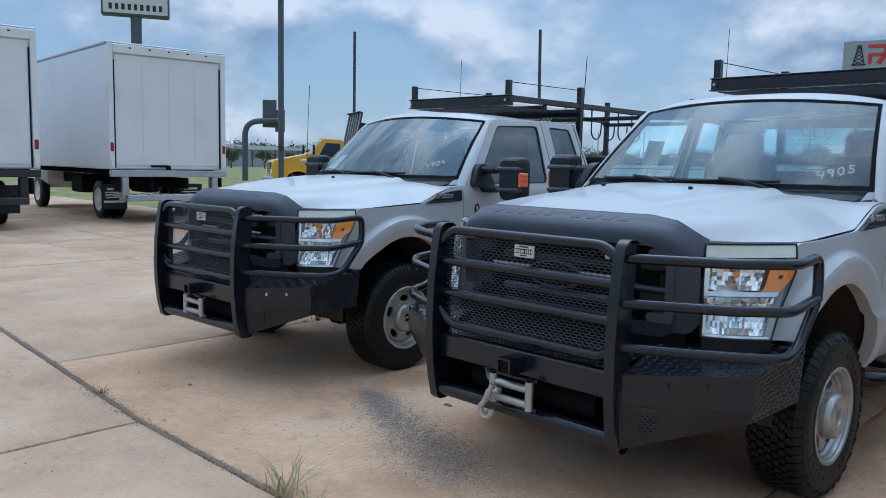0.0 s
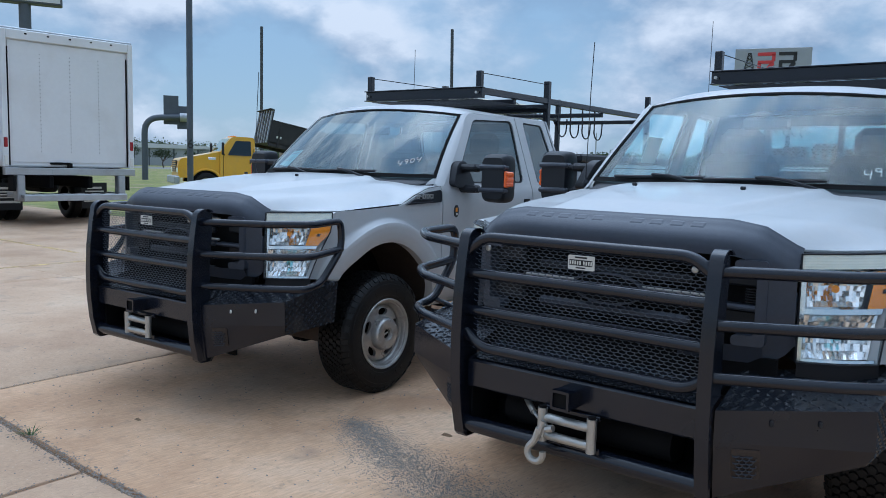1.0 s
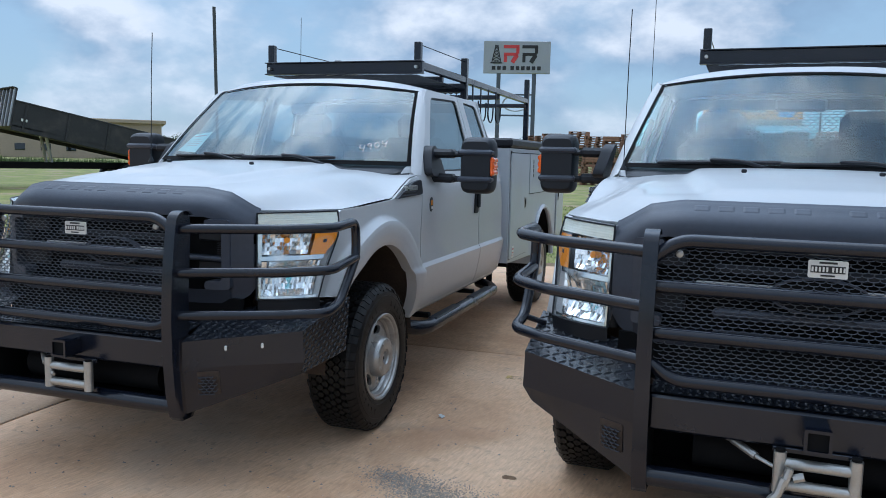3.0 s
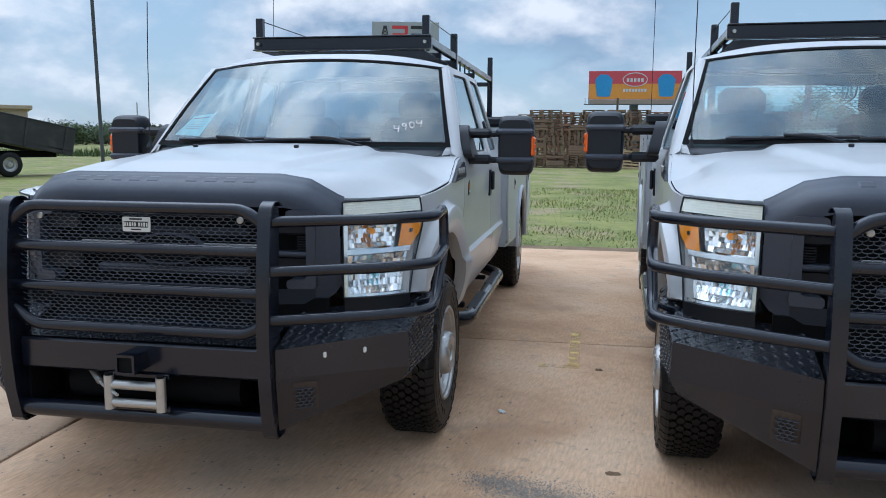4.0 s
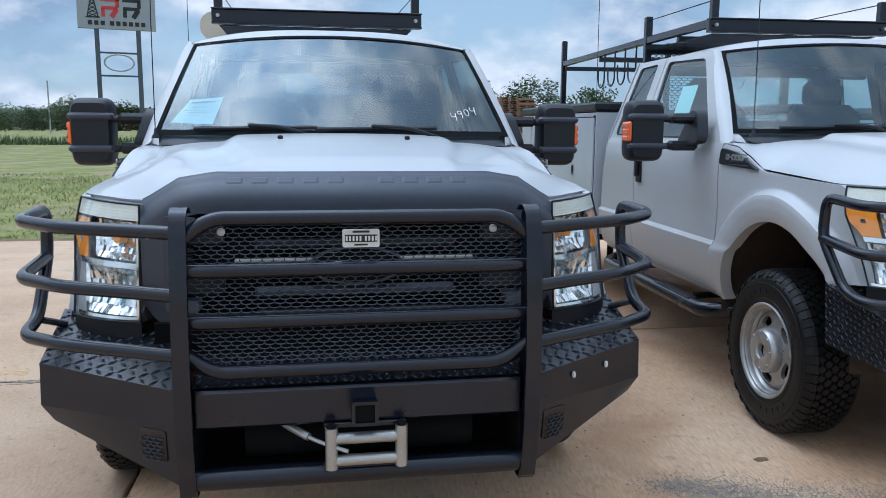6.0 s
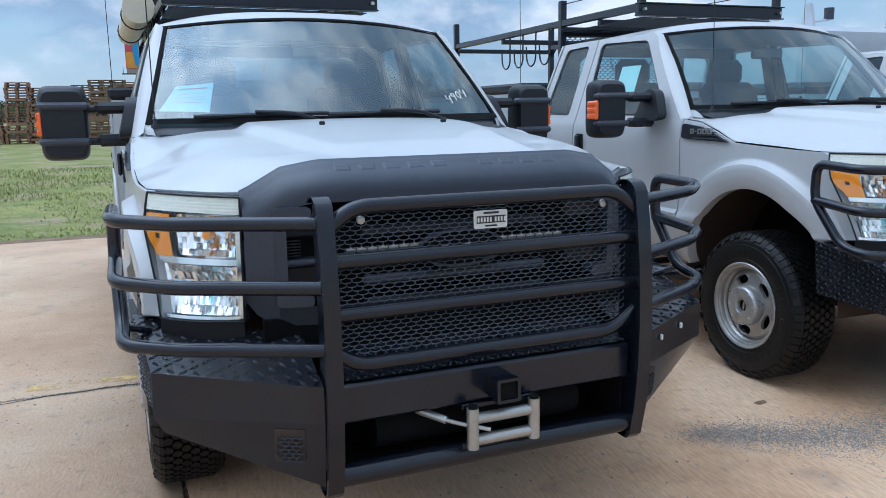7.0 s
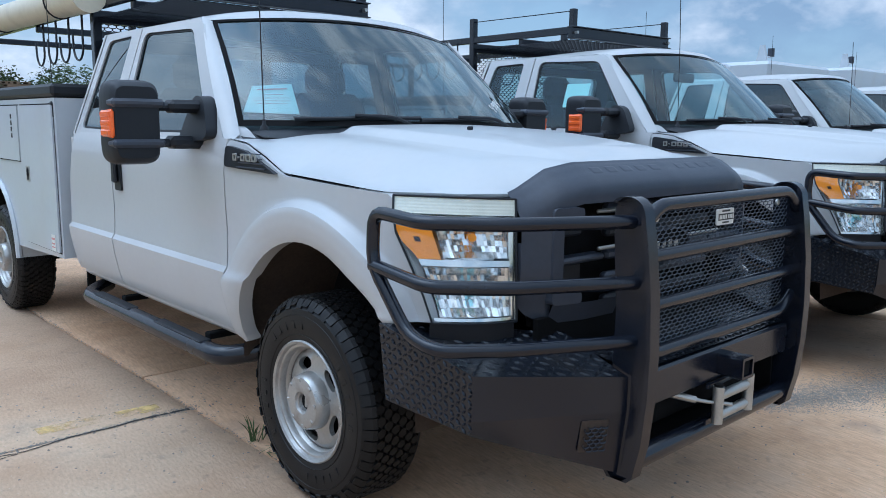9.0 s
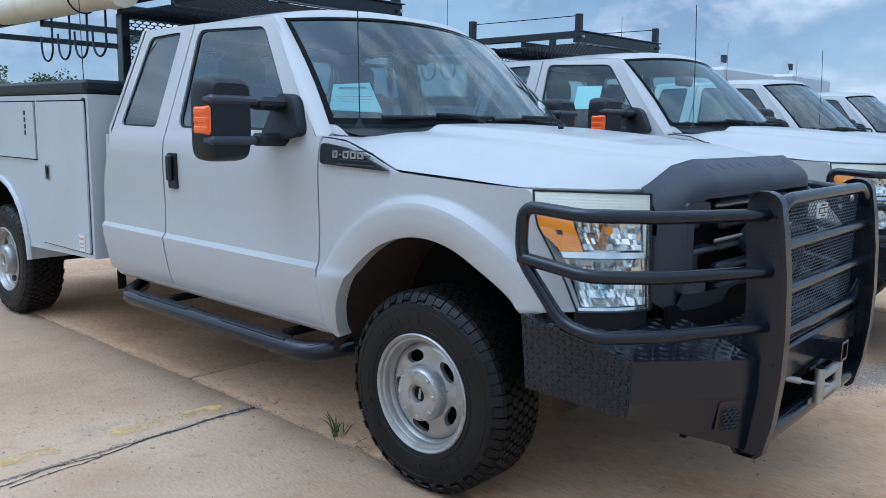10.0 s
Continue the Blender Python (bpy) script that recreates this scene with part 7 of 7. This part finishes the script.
# bent sign post with boards seen from behind
SP = thing("road_sign", "bent grey pipe post with road sign boards seen from behind", "sign", (-44.7, 29.4, -0.06), 54)
part("bent_pipe", Geo().tube([(-1.2, 0, 0), (-1.2, 0, 4.3), (1.2, 0, 4.4)], 0.21, 14, 1.2, steps=8), POLE, SP)
part("sign_board", Geo().box((0.55, 0.3, 4.9), (1.0, 0.06, 2.0), 0.01), POLE, SP)
part("sign_board", Geo().box((1.30, 0.35, 4.4), (0.7, 0.06, 1.6), 0.01), POLE, SP)
part("clamp", Geo().tube([(1.15, 0, 4.4), (1.6, 0, 4.4)], 0.30, 14), GALV, SP)

# tall sign behind the box trucks
BS = thing("pole_sign", "large rectangular sign on one tall dark pole", "sign", (-35.4, 15.5, -0.06), 62)
part("sign_pole", Geo().tube([(0, 0, 0), (0, 0, 9.2)], 0.27, 16), POLE, BS)
part("sign_cabinet", Geo().box((0, 0, 9.85), (3.3, 0.7, 2.2), 0.05), POLE, BS)
part("sign_face", Geo().box((0, -0.36, 9.85), (3.1, 0.03, 2.0), 0.01), SIGNWHITE, BS)
for k in range(9):
    part("sign_bar", Geo().box((-1.2 + 0.3 * k, -0.38, 9.17), (0.16, 0.01, 0.30)), INK, BS)

# lot sign with a derrick, two plain letter-like shapes and a bar below
RS = thing("lot_sign", "white rectangular sign on two posts with red and black shapes", "sign", (-23.0, 103.0, 0), 13.5)
W, Z0, H = 9.0, 13.0, 4.3
part("sign_panel", Geo().box((0, 0, Z0 + H / 2), (W, 0.5, H), 0.06), SIGNGREY, RS)
for x in (-2.4, 2.4):
    part("sign_post", Geo().box((x, 0.1, 6.5), (0.55, 0.5, 13.2), 0.03), POLE, RS)
for z in (7.4, 10.2):
    part("cross_member", Geo().box((0, 0.1, z), (4.8, 0.2, 0.22), 0.02), POLE, RS)
ovl = [(1.7 * math.cos(2 * math.pi * k / 30), -0.1, 9.0 + 1.0 * math.sin(2 * math.pi * k / 30)) for k in range(31)]
part("oval_ring", Geo().tube(ovl, 0.10, 6, caps=False), GALV, RS)


def bracket_shape(x, material, name):
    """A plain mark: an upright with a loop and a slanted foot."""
    y = -0.27
    g = Geo().box((x - 0.80, y, Z0 + 1.98), (0.42, 0.04, 0.98))
    g.box((x, y, Z0 + 3.55), (2.1, 0.04, 0.42)).box((x + 0.85, y, Z0 + 3.1), (0.42, 0.04, 0.9)).box((x - 0.05, y, Z0 + 2.55), (1.9, 0.04, 0.40))
    g.box((x + 0.45, y, Z0 + 1.95), (0.55, 0.04, 1.15), 0, Matrix.Rotation(radians(32), 3, "Y"))
    part(name, g, material, RS)


bracket_shape(-0.75, SIGNRED, "red_mark")
bracket_shape(1.75, INK, "dark_mark")
g = Geo()
for s in (-1, 1):
    g.tube([(-2.75 + s * 0.62, -0.28, Z0 + 1.4), (-2.75 + s * 0.16, -0.28, Z0 + 3.6)], 0.06, 6)
for k in range(5):
    z0, z1 = Z0 + 1.4 + 0.44 * k, Z0 + 1.84 + 0.44 * k
    w0, w1 = 0.62 - 0.092 * k, 0.62 - 0.092 * (k + 1)
    g.tube([(-2.75 - w0, -0.28, z0), (-2.75 + w1, -0.28, z1)], 0.045, 6).tube([(-2.75 + w0, -0.28, z0), (-2.75 - w1, -0.28, z1)], 0.045, 6)
g.box((-2.75, -0.28, Z0 + 1.38), (1.6, 0.05, 0.14)).box((-2.75, -0.28, Z0 + 3.66), (0.5, 0.05, 0.12))
part("derrick_mark", g, INK, RS)
for k in range(9):
    part("name_bar", Geo().box((-3.1 + 0.72 * k + (0.35 if k > 2 else 0), -0.27, Z0 + 0.72), (0.48, 0.03, 0.52)), INK, RS)

# roadside billboard
BB = thing("billboard", "roadside billboard in red and orange with two blue cups", "billboard", (6.7, 91.0, 0), 2.0)
part("panel", Geo().box((0, 0, 7.95), (10.4, 0.35, 3.2), 0.03), SIGNPINK, BB)
part("panel_band", Geo().box((0, -0.18, 7.25), (10.3, 0.03, 1.7), 0.0), SIGNORANGE, BB)
for s in (-1, 1):
    cup = rounded([(s * 3.5 - 0.75, 6.65), (s * 3.5 + 0.75, 6.65), (s * 3.5 + 1.0, 8.6), (s * 3.5 + 0.4, 9.15), (s * 3.5 - 0.5, 9.15), (s * 3.5 - 1.0, 8.6)], 0.2)
    part("cup_shape", Geo().slab(cup, lambda a, b, d: (a, -0.20 - d, b), 0, 0.03), SIGNBLUE, BB)
ov = [(1.35 * math.cos(2 * math.pi * k / 30), 8.55 + 0.75 * math.sin(2 * math.pi * k / 30)) for k in range(30)]
part("oval_mark", Geo().slab(ov, lambda a, b, d: (a, -0.20 - d, b), 0, 0.03), SIGNPINK, BB)
part("oval_edge", Geo().tube([(a, -0.24, b) for a, b in ov + ov[:1]], 0.05, 6, caps=False), SIGNWHITE, BB)
for k in range(5):
    part("mark_bar", Geo().box((-0.8 + 0.4 * k, -0.25, 8.5), (0.26, 0.02, 0.42)), SIGNWHITE, BB)
for k in range(8):
    part("slogan_bar", Geo().box((-1.2 + 0.34 * k, -0.22, 7.35), (0.24, 0.02, 0.36)), SIGNWHITE, BB)
part("apron", Geo().box((0, -0.1, 6.05), (10.2, 0.3, 0.55), 0.03), WALLTAN, BB)
part("catwalk", Geo().box((0, -0.7, 5.75), (11.4, 0.9, 0.10), 0.01), POLE, BB)
part("column", Geo().tube([(0.0, 0.3, 0), (0.0, 0.3, 5.8)], 0.5, 16), POLE, BB)
g = Geo()
for x in (-5.6, -5.2, 5.3):
    g.box((x, -1.1, 6.1), (0.06, 0.06, 0.7))
part("rail_post", g, POLE, BB)

# stacked pallets: every pallet an object on one of three shared meshes
def pallet_mesh(material, w=1.2):
    # deck, three runners and the bottom boards in one nailed-up piece
    out, hw = rect(-w / 2, 0.0, w / 2, 0.128), w / 2
    holes = [rect(-hw + 0.14, 0.020, -0.07, 0.105), rect(0.07, 0.020, hw - 0.14, 0.105)]
    g = Geo().fill(out, holes, lambda p, q, d: (p, -0.5 + d, q), 1.0).fill(out, holes, lambda p, q, d: (p, 0.5, q))
    ob = part("pallet", g, material, merge=True)
    me = ob.data
    bpy.data.objects.remove(ob)
    return me


prnd = random.Random(11)
pmesh = [pallet_mesh(m) for m in (WOOD, WOODRED)]
for row, (yy, x0, x1, mk) in enumerate(((43.2, -1.4, 10.5, 0), (46.5, -8.0, 14.0, 1))):
    x = x0
    while x < x1:
        st = thing("pallet_stack", "tall stack of weathered wooden pallets on the grass" if row == 0 else "tall stack of brown wooden pallets behind others", "pallets", (x, yy + prnd.uniform(-0.12, 0.12), -0.06), prnd.uniform(-4, 4), "pallet stacks")
        lean, n = prnd.uniform(-0.015, 0.015), prnd.randrange(22, 24) if row == 0 else prnd.randrange(21, 24)
        for k in range(n):
            o = new("pallet", pmesh[mk])
            o.parent = st
            o.location = (lean * k + prnd.uniform(-0.035, 0.035), prnd.uniform(-0.035, 0.035), 0.145 * k)
            o.rotation_euler = (0, 0, prnd.uniform(-0.03, 0.03) + (math.pi / 2 if prnd.random() < 0.22 else 0))
        x += 1.21 if prnd.random() < 0.92 else 1.3
lp = Geo()
for k in range(6):
    lp.box((0, 0.02, 0.08 + 0.19 * k), (1.15, 0.02, 0.11))
for x in (-0.5, 0, 0.5):
    lp.box((x, 0.07, 0.55), (0.05, 0.09, 1.1))
ob = tagged(part("loose_pallet", lp, WOODNEW), "fresh light wooden pallet leaning on the stacks", "pallet")
ob.matrix_world = pose(4.1, 42.2, -0.06, -18, 3, 2)

# small board sign in the field
FS = thing("field_sign", "small white board sign on three posts in the field", "sign", (-23.0, 51.6, -0.06), 22)
part("board", Geo().box((0, 0, 1.75), (1.5, 0.05, 1.45), 0.01), SIGNWHITE, FS)
for k, (z, w) in enumerate(((2.25, 1.1), (2.05, 0.9), (1.85, 1.2), (1.65, 1.0), (1.45, 1.1))):
    part("text_bar", Geo().box((0, -0.035, z), (w, 0.01, 0.09)), POLE, FS)
for x in (-0.80, 0.80):
    part("sign_post", Geo().box((x, 0.0, 1.28), (0.10, 0.10, 2.6)), POLEDARK, FS)
    part("brace", Geo().tube([(x, 0.0, 0.95), (x + 0.5, -1.1, 0.02)], 0.035, 6), POLEDARK, FS)
part("top_rail", Geo().box((0, 0.0, 2.51), (1.7, 0.08, 0.06)), POLEDARK, FS)
part("bottom_rail", Geo().box((0, 0.0, 1.0), (1.7, 0.08, 0.06)), POLEDARK, FS)

# tall weeds along the near side of the road
wr_ = random.Random(31)
g = Geo()
for _ in range(9000):
    x, y, h, a = wr_.uniform(-75, 25), 58.5 + wr_.gauss(0, 0.9), wr_.uniform(0.25, 0.9), wr_.uniform(0, 6.28)
    h *= 0.6 + 0.6 * max(0, noise.noise((x * 0.35, 2, 1)) + 0.4)
    dx, dy = math.cos(a), math.sin(a)
    g.add([(x - dy * 0.05, y + dx * 0.05, -0.06), (x + dy * 0.05, y - dx * 0.05, -0.06), (x + dx * 0.22, y + dy * 0.22, h)], [(0, 1, 2)])
tagged(part("roadside_weeds", g, WEED, angle=180), "tall dark green weeds along the roadside", "weeds", kind="stuff")

# far buildings
HB = thing("warehouse", "long low grey metal warehouse with pale roof far away", "building", (-152, 85, -0.06), 60)
part("wall", Geo().box((0, 0, 1.75), (66, 20, 3.5), 0.05), WALLGREY, HB)
part("roof", Geo().slab([(-33.5, 3.5), (33.5, 3.5), (33.5, 3.8), (0, 4.7), (-33.5, 3.8)], lambda a, b, d: (a, d, b), -10.5, 10.5), SIGNWHITE, HB)
for k in range(14):
    part("wall_bay", Geo().box((-31 + 4.7 * k, -10.05, 1.7), (0.25, 0.12, 3.4)), POLE, HB)
TB = thing("low_house", "low tan building with a flat brown roof far away", "building", (-106, 114, -0.06), 40)
part("wall", Geo().box((0, 0, 3.2), (26, 12, 6.4), 0.05), WALLTAN, TB)
part("roof", Geo().box((0, 0, 6.7), (27.5, 13.5, 0.7), 0.1), WALLTAN, TB)
for k in range(6):
    part("window", Geo().box((-10 + 4 * k, -6.03, 1.8), (1.6, 0.08, 1.2), 0.02), GLASS_DARK, TB)


# trees: trunk, limbs and a crown of many small leaf faces
def tree(at, h, w, seed):
    r = random.Random(seed)
    T = thing("tree", "green broadleaf tree on the far side of the field", "tree", at, r.uniform(0, 360), "far trees")
    g = Geo().tube([(0, 0, 0), (0.1, 0, h * 0.25), (0, 0.1, h * 0.6)], 0.03 * h, 8)
    tips = []
    for k in range(6):
        a = k * 1.05 + r.uniform(-0.3, 0.3)
        e = (w * 0.33 * math.cos(a), w * 0.33 * math.sin(a), h * r.uniform(0.5, 0.8))
        g.tube([(0, 0, h * r.uniform(0.25, 0.4)), e], 0.011 * h, 6)
        tips.append(e)
    part("trunk", g, BARK, T)
    tips += [(r.gauss(0, w * 0.22), r.gauss(0, w * 0.22), h * r.uniform(0.45, 0.92)) for _ in range(9)]
    g = Geo()
    for cx, cy, cz in tips:
        cr = w * r.uniform(0.12, 0.22)
        for _ in range(150):
            d = Vector((r.gauss(0, 1), r.gauss(0, 1), r.gauss(0, 0.8))).normalized() * cr * r.uniform(0.5, 1.1)
            c = Vector((cx, cy, cz)) + d
            s = w * r.uniform(0.014, 0.03)
            u = Vector((r.gauss(0, 1), r.gauss(0, 1), r.gauss(0, 1))).normalized()
            v = u.orthogonal().normalized()
            g.add([c - u * s, c + v * s * 0.7, c + u * s, c - v * s * 0.7], [(0, 1, 2, 3)])
    part("crown", g, LEAF, T, angle=180)
    return T


trnd = random.Random(21)
protos = [tree((0, 0, 0), 1.0, 1.0, k) for k in range(4)]
first_use = [True] * 4


def plant(x, y, h, w, k, sink=0.0):
    m = Matrix.LocRotScale((x, y, -0.06 - sink * h), Euler((0, 0, trnd.uniform(0, 6.28))), (w, w, h))
    if first_use[k]:
        protos[k].matrix_world = m
        first_use[k] = False
    else:
        o = copy_thing(protos[k], Matrix())
        o.matrix_basis = m


for az in np.arange(-40, 62, 0.42):
    d = trnd.uniform(190, 270)
    hh = trnd.uniform(4.5, 7.0) if az < -22 else trnd.uniform(7, 11) if az < -6 else trnd.uniform(6.5, 9.5)
    a = radians(az + trnd.uniform(-0.4, 0.4))
    plant(-d * math.sin(a), d * math.cos(a), hh, hh * trnd.uniform(1.1, 1.9), trnd.randrange(4), 0.34)
for az, d, h in ((20.0, 60, 2.7), (50.5, 130, 3.6), (52.5, 132, 3), (57.0, 135, 3.6), (59.0, 132, 3.4), (54.6, 132, 3), (48.8, 132, 2.7), (-13.0, 88, 6.5), (-15.5, 94, 7), (-20, 100, 6.2), (15.5, 95, 4.2)):
    a = radians(az)
    plant(-d * math.sin(a), d * math.cos(a) - 4, h, h * 1.15, trnd.randrange(4))
